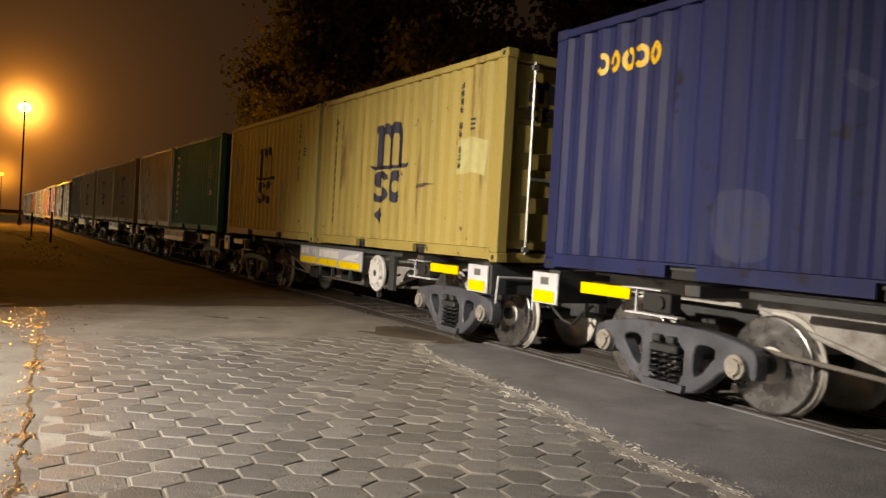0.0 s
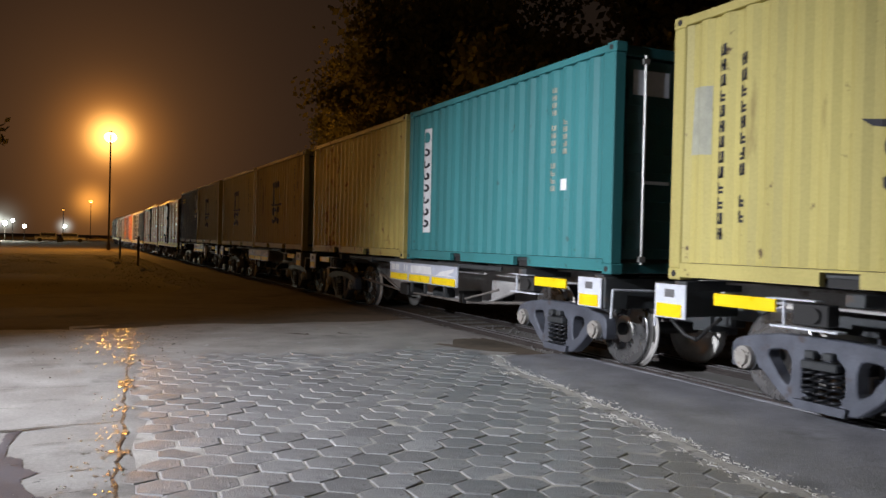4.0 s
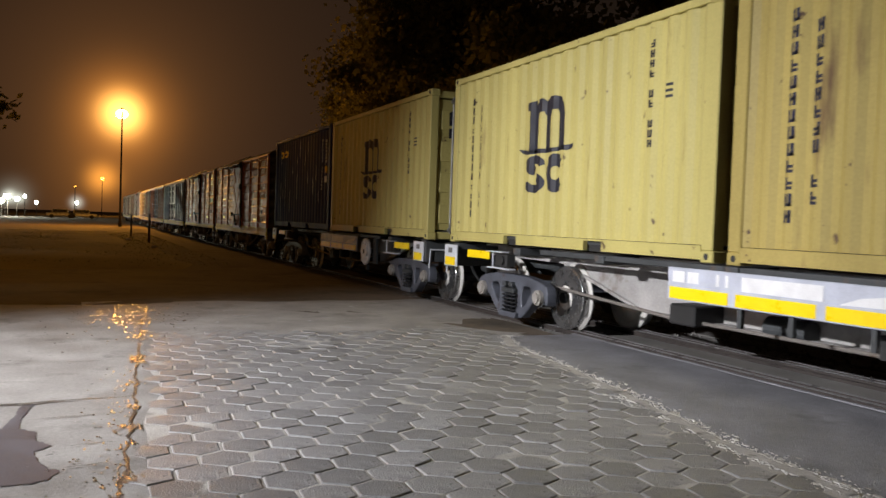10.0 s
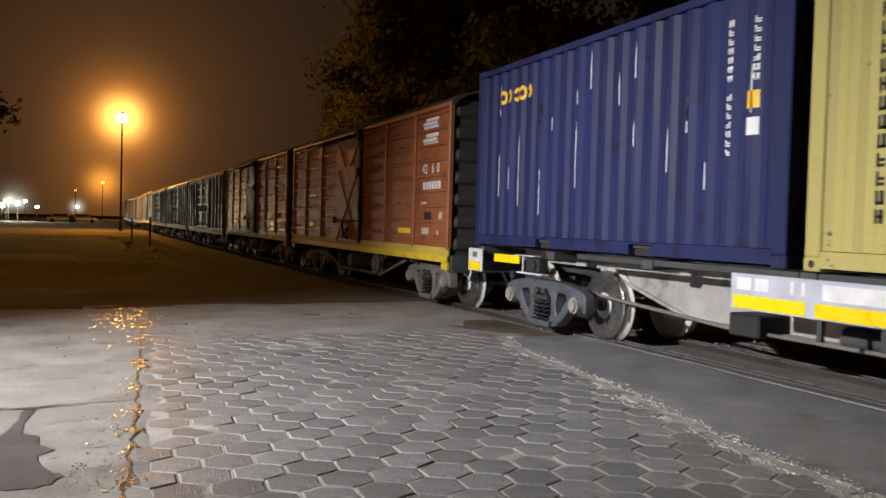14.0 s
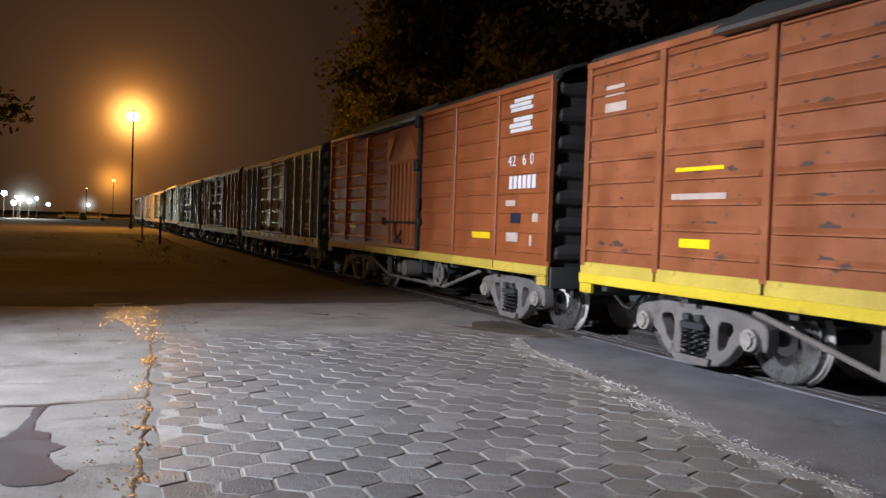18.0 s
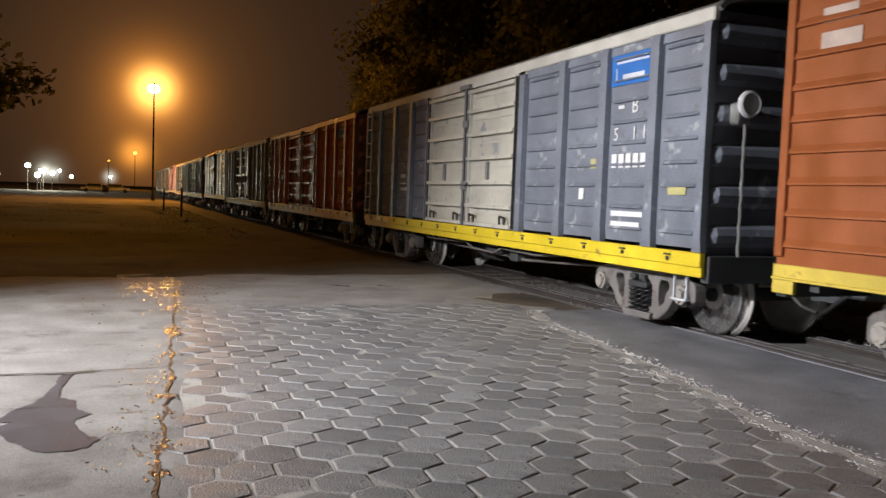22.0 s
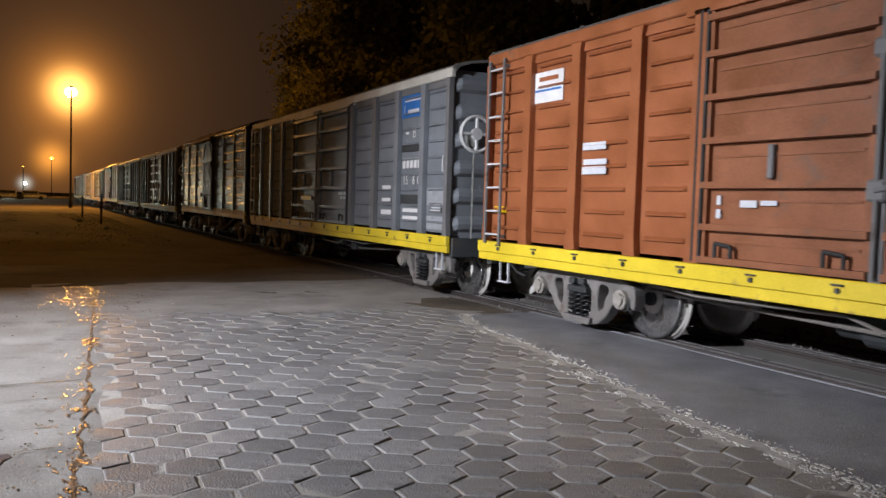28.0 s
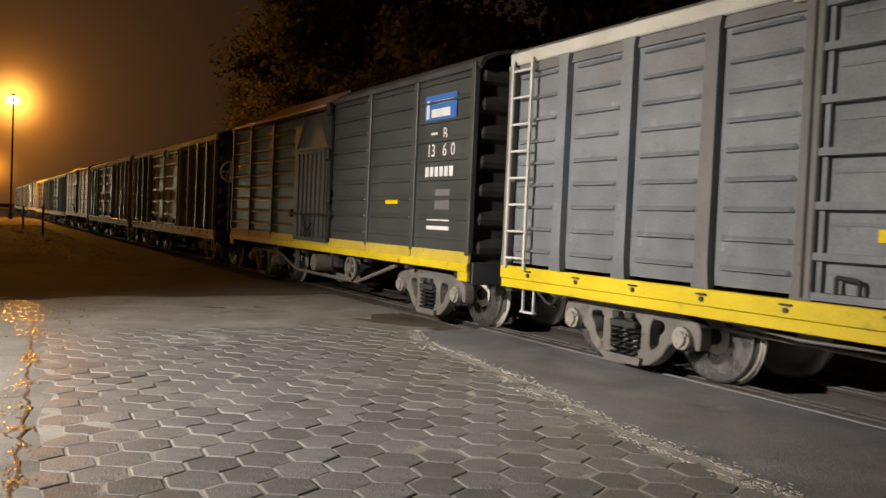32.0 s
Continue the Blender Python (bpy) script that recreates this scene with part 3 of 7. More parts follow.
# ---- container flats ----
def flat_wagon(u, board=True, wheel=False):
    w = thing("container_flat_wagon", (XC, u, 0), "dark steel container flat wagon with grey and yellow side plates", "railway wagon", "wagons of the train")
    piece("center_sill", lambda bm: box(bm, -0.22, 0.22, 0.2, 12.5, 0.66, 1.02, 0.01), "frame", w, key="flat_sill")
    for s in (-1, 1):
        piece("side_sill", lambda bm: prism(bm, [(0.2, 0.90), (0.2, 1.07), (12.5, 1.07), (12.5, 0.90), (10.0, 0.88), (8.3, 0.44), (4.4, 0.44), (2.7, 0.88)], -0.03, 0.03),
              "beam_pale", w, (s * 0.42, 0, 0), key="flat_side")
        piece("side_flange", lambda bm: (box(bm, -0.12, 0.08, 4.4, 8.3, 0.42, 0.44), rod(bm, (-0.03, 4.4, 0.435), (-0.03, 2.7, 0.875), 0.025), rod(bm, (-0.03, 8.3, 0.435), (-0.03, 10.0, 0.875), 0.025), box(bm, -0.2, 0.2, 0.2, 12.5, 1.055, 1.08)), "beam_pale", w, (s * 0.46, 0, 0), key="flat_flange")
        piece("side_channel", lambda bm: box(bm, -0.02, 0.02, 2.7, 9.6, 1.02, 1.085, 0.006), "frame", w, (s * 1.12, 0, 0), key="flat_channel")
    for e, y in ((-1, 0.16), (1, 12.42)):
        piece("headstock", lambda bm: box(bm, -1.18, 1.18, -0.02, 0.16, 0.70, 1.06, 0.012), "frame", w, (0, y, 0), key="headstock")
        coupler(w, y + (0 if e < 0 else 0.16), e, "flat")
    for y in (0.05, 2.05, 4.1, 6.06, 6.25, 8.2, 10.2, 12.2):
        piece("cross_beam", lambda bm: box(bm, -1.16, 1.16, -0.09, 0.09, 0.98, 1.085, 0.008), "frame", w, (0, max(0.3, y), 0), key="crossbeam")
    for y0 in (0.17, 12.06):
        p = piece("end_plate", lambda bm: box(bm, -0.012, 0.012, 0, 0.46, 0.71, 1.05, 0.006), "plate_grey", w, (-1.205, y0, 0), label="grey wagon end plate", key="endplate")
        piece("reflector", lambda bm: box(bm, -0.004, 0.004, 0.05, 0.42, 0.725, 0.855), "amber_mark", p, (-0.015, 0, 0), label="yellow reflector", key="endrefl")
        piece("plate_mark", lambda bm: box(bm, -0.003, 0.003, 0.16, 0.30, 0.92, 1.0), "rib_grey", p, (-0.015, 0, 0), key="platemark")
    for y0, d in ((0.92, 1), (10.95, -1)):
        r = piece("side_reflector", lambda bm: box(bm, -0.012, 0.012, 0, 0.74, 0.885, 1.0, 0.004), "amber_mark", w, (-1.19, y0, 0), label="yellow reflector strip", key="siderefl")
        yl = y0 + (0.80 if d > 0 else -0.52)
        piece("side_lamp_box", lambda bm: (box(bm, 0.0, 0.14, 0, 0.36, 0.80, 0.98, 0.01), cyl(bm, (-0.01, 0.12, 0.89), 0.062, 0.04, "x", 16)),
              "dark", w, (-1.18, yl, 0), key="lampbox")
        piece("step_bracket", lambda bm: (box(bm, -0.05, 0.06, -0.12, 0.56, 0.765, 0.782), box(bm, -0.02, 0.0, 0.44, 0.46, 0.78, 1.0), box(bm, -0.05, 0.06, 0.10, 0.62, 1.0, 1.012)),
              "plate_grey", w, (-1.16, yl, 0), key="stepbracket")
    if board:
        b = piece("side_board", lambda bm: box(bm, -0.014, 0.014, 3.96, 6.88, 0.71, 1.035, 0.006), "board_grey", w, (-1.205, 0, 0), label="light grey side board", key="sideboard")
        for a, c in ((4.02, 4.92), (5.02, 5.92), (6.02, 6.84)):
            piece("reflector", lambda bm: box(bm, -0.004, 0.004, a, c, 0.725, 0.84), "amber_mark", b, (-0.017, 0, 0), label="yellow reflector", key="boardrefl%.2f" % a)
        for a, c, z0, z1 in ((6.62, 6.80, 0.89, 1.0), (6.42, 6.58, 0.89, 1.0), (6.14, 6.18, 0.89, 1.0), (6.02, 6.06, 0.89, 1.0)):
            piece("worn_figure", lambda bm: box(bm, -0.003, 0.003, a, c, z0, z1), "white_mark", b, (-0.017, 0, 0), key="boardfig%.2f" % a)
        piece("number_bar", lambda bm: box(bm, -0.003, 0.003, 4.95, 5.85, 0.87, 1.0), "white_mark", b, (-0.017, 0, 0), key="boardbar")
        piece("emblem", lambda bm: prism(bm, [(4.8, 0.86), (4.6, 0.93), (4.3, 0.97), (4.06, 1.0), (4.1, 0.94), (4.3, 0.90), (4.06, 0.87), (4.4, 0.87)], -0.003, 0.003),
              "white_mark", b, (-0.017, 0, 0), key="boardemblem")
        for y in (4.5, 5.3, 5.9):
            piece("board_stay", lambda bm: box(bm, -0.02, 0.02, -0.025, 0.025, 0.53, 0.72), "frame", w, (-1.17, y, 0), key="stay")
    if wheel:
        hand_wheel(w, (-1.20, 3.37, 0.735), 0.255, "white_metal", 8)
        piece("brake_bracket", lambda bm: (box(bm, 0, 0.05, -0.42, -0.22, 0.50, 1.02), box(bm, -0.06, 0.0, -0.03, 0.03, 0.36, 0.48), cyl(bm, (0.02, 0, 0.735), 0.05, 0.3, "x", 10)),
              "frame", w, (-1.12, 3.37, 0), key="brakebracket")
    piece("brake_rod", lambda bm: (rod(bm, (-0.72, 2.2, 0.60), (-0.72, 4.6, 0.44), 0.022), rod(bm, (-0.72, 4.6, 0.44), (-0.72, 7.4, 0.44), 0.02),
                                   rod(bm, (-0.72, 7.4, 0.44), (-0.72, 10.0, 0.58), 0.022), rod(bm, (-1.0, 3.0, 0.74), (-0.9, 4.3, 0.52), 0.018)), "frame_pale", w, key="brakerod")
    piece("brake_gear", lambda bm: box(bm, -0.8, -0.3, 4.6, 4.75, 0.42, 0.62),
          "dark", w, key="brakegear")
    piece("brake_valve", lambda bm: box(bm, -0.85, -0.4, 6.9, 7.3, 0.40, 0.62, 0.02), "dark", w, key="brakevalve")
    piece("air_reservoir", lambda bm: cyl(bm, (0.3, 5.5, 0.50), 0.15, 1.0, "y", 18), "frame", w, key="reservoir")
    piece("brake_cylinder", lambda bm: cyl(bm, (-0.55, 5.9, 0.5), 0.11, 0.5, "y", 18), "frame", w, key="bcyl")
    for y in (0.55, 12.1):
        piece("uncoupling_lever", lambda bm: (rod(bm, (-1.1, 0, 0.92), (-0.2, 0, 0.90), 0.014), rod(bm, (-1.1, 0, 0.93), (-1.12, 0, 0.60), 0.014)), "plate_grey", w,
              (0, y - 0.45 if y < 1 else y + 0.53, 0), key="uncouple")
    for y in (1.38, 10.62):
        bogie(w, y, 1.68, "bogie")
    TRAIN.append((w, u))
    return w


# ---- containers ----
CL, CH, CW = 6.058, 2.59, 1.219


def corrugated(length, z0, z1, pitch=0.278, depth=0.036):
    """Upright sheet in the plane x = 0, its ridges towards -x."""
    def build(bm):
        n = int(length / pitch)
        p = length / n
        prof = []
        for i in range(n):
            y = i * p
            prof += [(y, 0.0), (y + 0.26 * p, 0.0), (y + 0.50 * p, depth), (y + 0.76 * p, depth)]
        prof.append((length, 0.0))
        a = [bm.verts.new((x, y, z0)) for y, x in prof]
        b = [bm.verts.new((x, y, z1)) for y, x in prof]
        for i in range(len(prof) - 1):
            bm.faces.new((a[i], a[i + 1], b[i + 1], b[i]))
        back0 = [bm.verts.new((depth + 0.02, y, z0)) for y in (0, length)]
        back1 = [bm.verts.new((depth + 0.02, y, z1)) for y in (0, length)]
        bm.faces.new((back0[0], back1[0], back1[1], back0[1]))
    return build


def sheet_x(y):
    """How far out the corrugated side stands at y."""
    lo, n = 0.16, int((CL - 0.32) / 0.278)
    p = (CL - 0.32) / n
    if not lo <= y <= CL - lo:
        return -CW - 0.001
    f = (y - lo) / p % 1.0
    return -1.195 + 0.036 * (0.0 if f < 0.26 else (f - 0.26) / 0.24 if f < 0.5 else 1.0 if f < 0.76 else (1 - f) / 0.24)


def decal(c, name, shapes, mat, key, label="", y=0.0, z=0.0):
    """Paint on the container's side: flat outlines of (y, z), bent over the corrugation."""
    def build(bm):
        for pts in shapes:
            bm.faces.new([bm.verts.new((0, a + y, b + z)) for a, b in pts])
        ys = [v.co.y for v in bm.verts]
        n = int((CL - 0.32) / 0.278)
        p = (CL - 0.32) / n
        for i in range(n):
            for f in (0.0, 0.26, 0.5, 0.76):
                cut = 0.16 + p * (i + f)
                if min(ys) < cut < max(ys):
                    bmesh.ops.bisect_plane(bm, geom=bm.verts[:] + bm.edges[:] + bm.faces[:], plane_co=(0, cut, 0), plane_no=(0, 1, 0), dist=1e-5)
        for v in bm.verts:
            v.co.x = sheet_x(v.co.y) - 0.003
        bmesh.ops.triangulate(bm, faces=bm.faces[:])
    ob = piece(name, build, mat, c, label=label, key=key)
    if ob.data.polygons and ob.data.polygons[0].normal.x > 0:
        ob.data.flip_normals()
    return ob


def bar_glyph(kind, w, h):
    """A plain worn mark in one of a few strokes."""
    t = w * 0.40
    up = [(-w / 2, -h), (-w / 2, 0), (-w / 2 + t, 0), (-w / 2 + t, -h)]
    up2 = [(w / 2 - t, -h), (w / 2 - t, 0), (w / 2, 0), (w / 2, -h)]
    mid = [(-w / 2, -h * 0.62), (-w / 2, -h * 0.38), (w / 2, -h * 0.38), (w / 2, -h * 0.62)]
    low = [(-w / 2, -h), (-w / 2, -h * 0.76), (w / 2, -h * 0.76), (w / 2, -h)]
    return ([up, up2, mid], [up2, low, mid], [up, low, mid], [up, up2, low])[kind]


def column(c, mat, y, z0, count, pitch, w, h, gaps=()):
    """A column of plain worn marks, each a part of its own."""
    r = random.Random(int(y * 100) + count)
    for i in range(count):
        kind = r.randint(0, 3)
        if i not in gaps:
            decal(c, "worn_mark", bar_glyph(kind, w, h), mat, "mk%d_%.3f_%.3f_%.3f_%.3f" % (kind, w, h, y, z0 - i * pitch), y=y, z=z0 - i * pitch)


def arc(cy, cz, ry, rz, a0, a1, inner=0.5, n=14):
    """A bent band round (cy, cz), from angle a0 to a1."""
    o = [(cy + ry * math.cos(radians(a0 + (a1 - a0) * k / n)), cz + rz * math.sin(radians(a0 + (a1 - a0) * k / n))) for k in range(n + 1)]
    i = [(cy + ry * inner * math.cos(radians(a0 + (a1 - a0) * k / n)), cz + rz * inner * math.sin(radians(a0 + (a1 - a0) * k / n))) for k in range(n + 1)]
    return o + i[::-1]


# the dark emblem: uprights under two arches, a waved foot line, and bent bands below
ARCHES = [[(3.72, 1.83), (3.72, 1.93), (3.50, 1.96), (3.50, 1.90), (3.42, 1.96), (3.30, 1.965), (3.24, 1.92), (3.16, 1.96), (3.00, 1.965), (2.87, 1.93), (2.78, 1.85), (2.75, 1.72), (2.75, 1.27),
           (2.925, 1.27), (2.925, 1.72), (2.97, 1.79), (3.05, 1.79), (3.085, 1.70), (3.085, 1.27), (3.24, 1.27), (3.24, 1.72), (3.285, 1.79), (3.37, 1.79), (3.42, 1.70), (3.42, 1.27), (3.62, 1.27), (3.62, 1.83)]]
FOOT_WAVE = [[(3.90, 1.33), (3.83, 1.27), (3.70, 1.245), (3.45, 1.255), (3.15, 1.245), (2.85, 1.26), (2.70, 1.25), (2.60, 1.28), (2.57, 1.34), (2.66, 1.32), (2.76, 1.32), (3.10, 1.30), (3.45, 1.315), (3.66, 1.30), (3.80, 1.32)]]


def emblem(c, mk):
    e = decal(c, "emblem", ARCHES, mk, "embarch", "dark arch emblem")
    decal(e, "emblem_wave", FOOT_WAVE, mk, "embwave")
    decal(e, "emblem_ring", [arc(2.97, 0.98, 0.235, 0.25, -142, 142, 0.36)], mk, "embring")
    decal(e, "emblem_hook", [arc(3.48, 1.10, 0.225, 0.135, 90, -82, 0.15)] + [[(3.48, 1.235), (3.48, 1.12), (3.40, 1.12), (3.34, 1.08), (3.25, 1.10), (3.26, 1.16), (3.34, 1.215)]], mk, "embhook")
    decal(e, "emblem_hook", [arc(3.48, 0.865, 0.235, 0.135, 98, 270, 0.15), [(3.48, 0.73), (3.48, 0.845), (3.56, 0.845), (3.62, 0.89), (3.72, 0.87), (3.71, 0.80), (3.62, 0.75)]], mk, "embhook2")
    return e


def container(u, paint, label, door="door_shade", style="", group="shipping containers", seed=0):
    c = thing("shipping_container", (XC, u, 1.10), label, "shipping container", group)
    L0, L1 = 0.16, CL - 0.16
    for s in (-1, 1):
        piece("side_panel", corrugated(L1 - L0, 0.17, CH - 0.09), paint, c, (s * 1.195, L0 if s < 0 else L1, 0), (0, 0, 0 if s < 0 else 180), key="cside")
        piece("top_rail", lambda bm: box(bm, -0.03, 0.03, L0, L1, CH - 0.10, CH - 0.015, 0.008), paint, c, (s * (CW - 0.03), 0, 0), key="ctoprail")

        def rail(bm):
            prism(bm, [(L0, 0.03), (L0, 0.165), (L1, 0.165), (L1, 0.03), (4.23, 0.03), (4.23, 0.145), (3.86, 0.145), (3.86, 0.03), (2.20, 0.03), (2.20, 0.145), (1.83, 0.145), (1.83, 0.03)], -0.03, 0.03)
        piece("bottom_rail", rail, paint, c, (s * (CW - 0.032), 0, 0), key="cbottom")
        for y in (1.83, 3.86):
            piece("fork_pocket", lambda bm: box(bm, -0.02, 0.02, 0.0, 0.37, 0.02, 0.143), "dark", c, (s * (CW - 0.11), y, 0), key="cpocket")
        for y in (0.0, CL - 0.16):
            piece("corner_post", lambda bm: box(bm, -0.075, 0.075, 0, 0.16, 0.118, CH - 0.118, 0.012), paint, c, (s * (CW - 0.075), y, 0), key="cpost")
            for z in (0, CH - 0.118):
                cc = piece("corner_casting", lambda bm: box(bm, -0.081, 0.081, -0.009, 0.169, 0, 0.118, 0.012), paint, c, (s * (CW - 0.081), y, z), key="ccast")
                piece("casting_hole", lambda bm: cyl(bm, (0, 0, 0), 0.032, 0.006, "x", 12), "dark", cc, (s * 0.081, 0.08, 0.06), key="chole")
    piece("roof", lambda bm: [box(bm, -1.16, 1.16, y, y + 0.14, CH - 0.03, CH - 0.008) for y in [0.14 + 0.28 * k for k in range(21)]] and
          box(bm, -1.16, 1.16, 0.1, CL - 0.1, CH - 0.06, CH - 0.03), paint, c, key="croof")
    piece("floor", lambda bm: box(bm, -1.15, 1.15, 0.1, CL - 0.1, 0.10, 0.16), "frame", c, key="cfloor")
    piece("end_wall", corrugated(2.12, 0.17, CH - 0.09, 0.25, 0.04), paint, c, (-1.06, CL - 0.06, 0), (0, 0, -90), key="cend")
    for z in (0.06, CH - 0.09):
        for y in (0.03, CL - 0.10):
            piece("end_rail", lambda bm: box(bm, -1.06, 1.06, 0, 0.08, -0.05, 0.07, 0.01), door if y < 1 else paint, c, (0, y, z), key="cendrail")
    for s in (-1, 1):
        d = piece("door", lambda bm: box(bm, -0.525, 0.525, 0.055, 0.095, 0.17, CH - 0.17), door, c, (s * 0.53, 0, 0), key="cdoor")
        for z in (0.28, 0.82, 1.36, 1.90):
            piece("door_panel", lambda bm: box(bm, -0.47, 0.47, 0.035, 0.054, 0, 0.34, 0.008), door, d, (0, 0, z), key="cdoorpanel")
        for k in (-0.26, 0.26):
            piece("locking_rod", lambda bm: (cyl(bm, (0, 0, 1.29), 0.019, 2.36, "z", 10), box(bm, -0.04, 0.04, -0.02, 0.03, 0.14, 0.20), box(bm, -0.04, 0.04, -0.02, 0.03, 2.37, 2.43)),
                  "galv", d, (k, 0.012, 0), key="clock")
        piece("rod_handle", lambda bm: box(bm, 0, 0.34, -0.012, 0.006, 0, 0.035), "galv", d, (-0.26, 0.0, 1.02), key="chandle")
    rnd = random.Random(seed)
    if style == "arch":
        mk = "blue_mark" if seed % 2 or seed == 0 else "black_mark"
        emblem(c, mk)
        column(c, mk, 5.40, 2.21, 13, 0.142, 0.098, 0.108)
        column(c, mk, 5.14, 2.08, 11, 0.142, 0.098, 0.108, (8,))
        column(c, mk, 1.05, 2.30, 11, 0.105, 0.070, 0.080, (4, 7))
        decal(c, "label_plate", [[(0.71, z), (0.71, z + 0.03), (0.82, z + 0.03), (0.82, z)] for z in (1.66, 1.72, 1.78)], mk, "clab", "small dark label in three rows")
        diamond = [(0, -0.13), (0.14, 0), (0, 0.13), (-0.14, 0)]
        if seed == 0:
            decal(c, "placard", [diamond], mk, "placard0", "dark diamond placard", 3.49, 0.54)
            decal(c, "paint_patch", [[(0.42, 1.06), (0.40, 1.50), (0.80, 1.58), (1.16, 1.55), (1.14, 1.09), (0.75, 1.12)]], "patch", "ppatch0", "faded paint patch")
            decal(c, "scratch", [[(1.75, 0.99), (2.06, 1.02), (2.32, 0.96), (2.30, 0.92), (2.02, 0.97)]], "scuff", "scr0", "dark scuff on the paint")
        if seed == 2:
            for k, z in enumerate((0.81, 0.55)):
                decal(c, "placard", [diamond], "patch_grey", "placard2_%d" % k, "faded grey diamond placard", 2.04, z)
            decal(c, "paint_patch", [[(1.91, 0.93), (1.91, 1.17), (2.14, 1.17), (2.14, 0.93)]], "patch_grey", "ppatch2", "faded grey paint patch")
            decal(c, "paint_patch", [[(5.55, 1.20), (5.55, 1.85), (5.80, 1.87), (5.83, 1.22)]], "patch_grey", "ppatch2b", "faded grey paint patch")
        # the same emblem, small, on the door end
        for k, pts in enumerate(([(-0.30, 1.98), (-0.30, 2.20), (-0.20, 2.26), (-0.12, 2.20), (-0.04, 2.26), (0.08, 2.20), (0.08, 1.98), (0.0, 1.98), (0.0, 2.15), (-0.07, 2.15), (-0.07, 1.98), (-0.15, 1.98), (-0.15, 2.15), (-0.22, 2.15), (-0.22, 1.98)],
                                 [(-0.30, 1.76), (-0.30, 1.93), (-0.14, 1.93), (-0.14, 1.88), (-0.24, 1.88), (-0.24, 1.81), (-0.14, 1.81), (-0.14, 1.76)],
                                 [(-0.08, 1.76), (-0.08, 1.93), (0.08, 1.93), (0.08, 1.88), (-0.02, 1.88), (-0.02, 1.81), (0.08, 1.81), (0.08, 1.76)])):
            piece("door_emblem", lambda bm: bm.faces.new([bm.verts.new((x - 0.56, 0.031, z)) for x, z in pts]), "black_mark", c, label="small dark emblem", key="dooremb%d" % k)
    elif style == "blue_near":
        w, y = 0.150, 5.31
        for k, (a0, a1, ry) in enumerate(((60, 330, 0.072), (-10, 330, 0.085), (80, 420, 0.085), (40, 320, 0.085), (0, 355, 0.088))):
            decal(c, "emblem_mark", [arc(0, 0, ry, 0.115, a0, a1, 0.45)], "yellow_mark", "emblue%d" % k, "yellow operator mark", y - 0.188 * k, 2.125)
        decal(c, "paint_patch", [rounded([(3.16, 0.24), (3.12, 0.52), (3.20, 0.78), (3.44, 0.83), (3.72, 0.80), (3.79, 0.55), (3.74, 0.30), (3.50, 0.20)])], "patch_blue", "bpatch", "faded grey patch")
        for k, pts in enumerate(([(1.86, 1.86), (1.90, 1.95), (2.02, 1.97), (2.06, 1.88), (1.95, 1.84)], [(2.3, 1.55), (2.5, 1.68), (2.62, 1.66), (2.4, 1.50)], [(1.2, 2.2), (1.3, 2.42), (1.36, 2.40), (1.26, 2.18)],
                                 [(4.6, 0.55), (4.64, 0.90), (4.66, 0.55)], [(5.3, 0.35), (5.33, 0.62), (5.36, 0.36)], [(2.9, 1.2), (2.94, 1.75), (2.97, 1.2)])):
            decal(c, "paint_scrape", [pts], "patch_blue", "bscr%d" % k, "pale scrape in the blue paint")
    elif style == "blue_far":
        for k in range(5):
            decal(c, "emblem_mark", [arc(0, 0, 0.082, 0.10, 20, 330, 0.45)], "yellow_mark", "emblue2_%d" % k, "yellow operator mark", 5.31 - 0.188 * k, 2.125)
        column(c, "white_mark", 0.76, 2.26, 15, 0.085, 0.06, 0.06, (7,))
        column(c, "white_mark", 0.44, 2.24, 7, 0.085, 0.06, 0.06)
        for k in range(22):
            ln = rnd.uniform(0.15, 0.55)
            decal(c, "paint_scratch", [[(-0.010, 0), (0.008, 0), (0.010, ln * 0.6), (0.002, ln), (-0.008, ln * 0.8)]], "plate_grey", "bscratch%d" % k, "", 0.16 + 0.2869 * rnd.randint(1, 18) + 0.036, rnd.uniform(0.4, 2.0))
        for mat, z in (("yellow_mark", 1.42), ("white_mark", 1.18)):
            decal(c, "label_plate", [[(0.40, z), (0.40, z + 0.16), (0.54, z + 0.16), (0.54, z)]], mat, "lab" + mat)
    elif style == "teal":
        b = decal(c, "name_panel", [[(5.17, 0.47), (5.17, 2.22), (5.50, 2.22), (5.50, 0.47)]], "white_mark", "tealpanel", "white name panel")
        for k in range(7):
            g = decal(b, "name_mark", [arc(0, 0, 0.085, 0.068, 60 + 50 * (k % 3), 330 + 50 * (k % 3), 0.45)], "black_mark", "tealmark%d" % k, "", 5.335, 0.62 + 0.20 * k)
            g.location.x = -0.003
        decal(b, "emblem", [rounded([(5.26, 1.98), (5.26, 2.16), (5.41, 2.16), (5.41, 1.98)])], "teal", "tealemb").location.x = -0.003
        column(c, "patch_grey", 1.30, 2.27, 14, 0.094, 0.07, 0.065, (4, 9))
        column(c, "patch_grey", 1.03, 1.85, 5, 0.09, 0.07, 0.065)
        decal(c, "label_plate", [[(0.99, 0.98), (0.99, 1.12), (1.13, 1.12), (1.13, 0.98)]], "white_mark", "teallab", "white label")
        piece("label_plate", lambda bm: box(bm, -0.95, -0.45, 0.022, 0.028, 2.02, 2.30), "plate_grey", c, label="pale label on the door", key="teallab2")
    TRAIN.append((c, u))
    return c


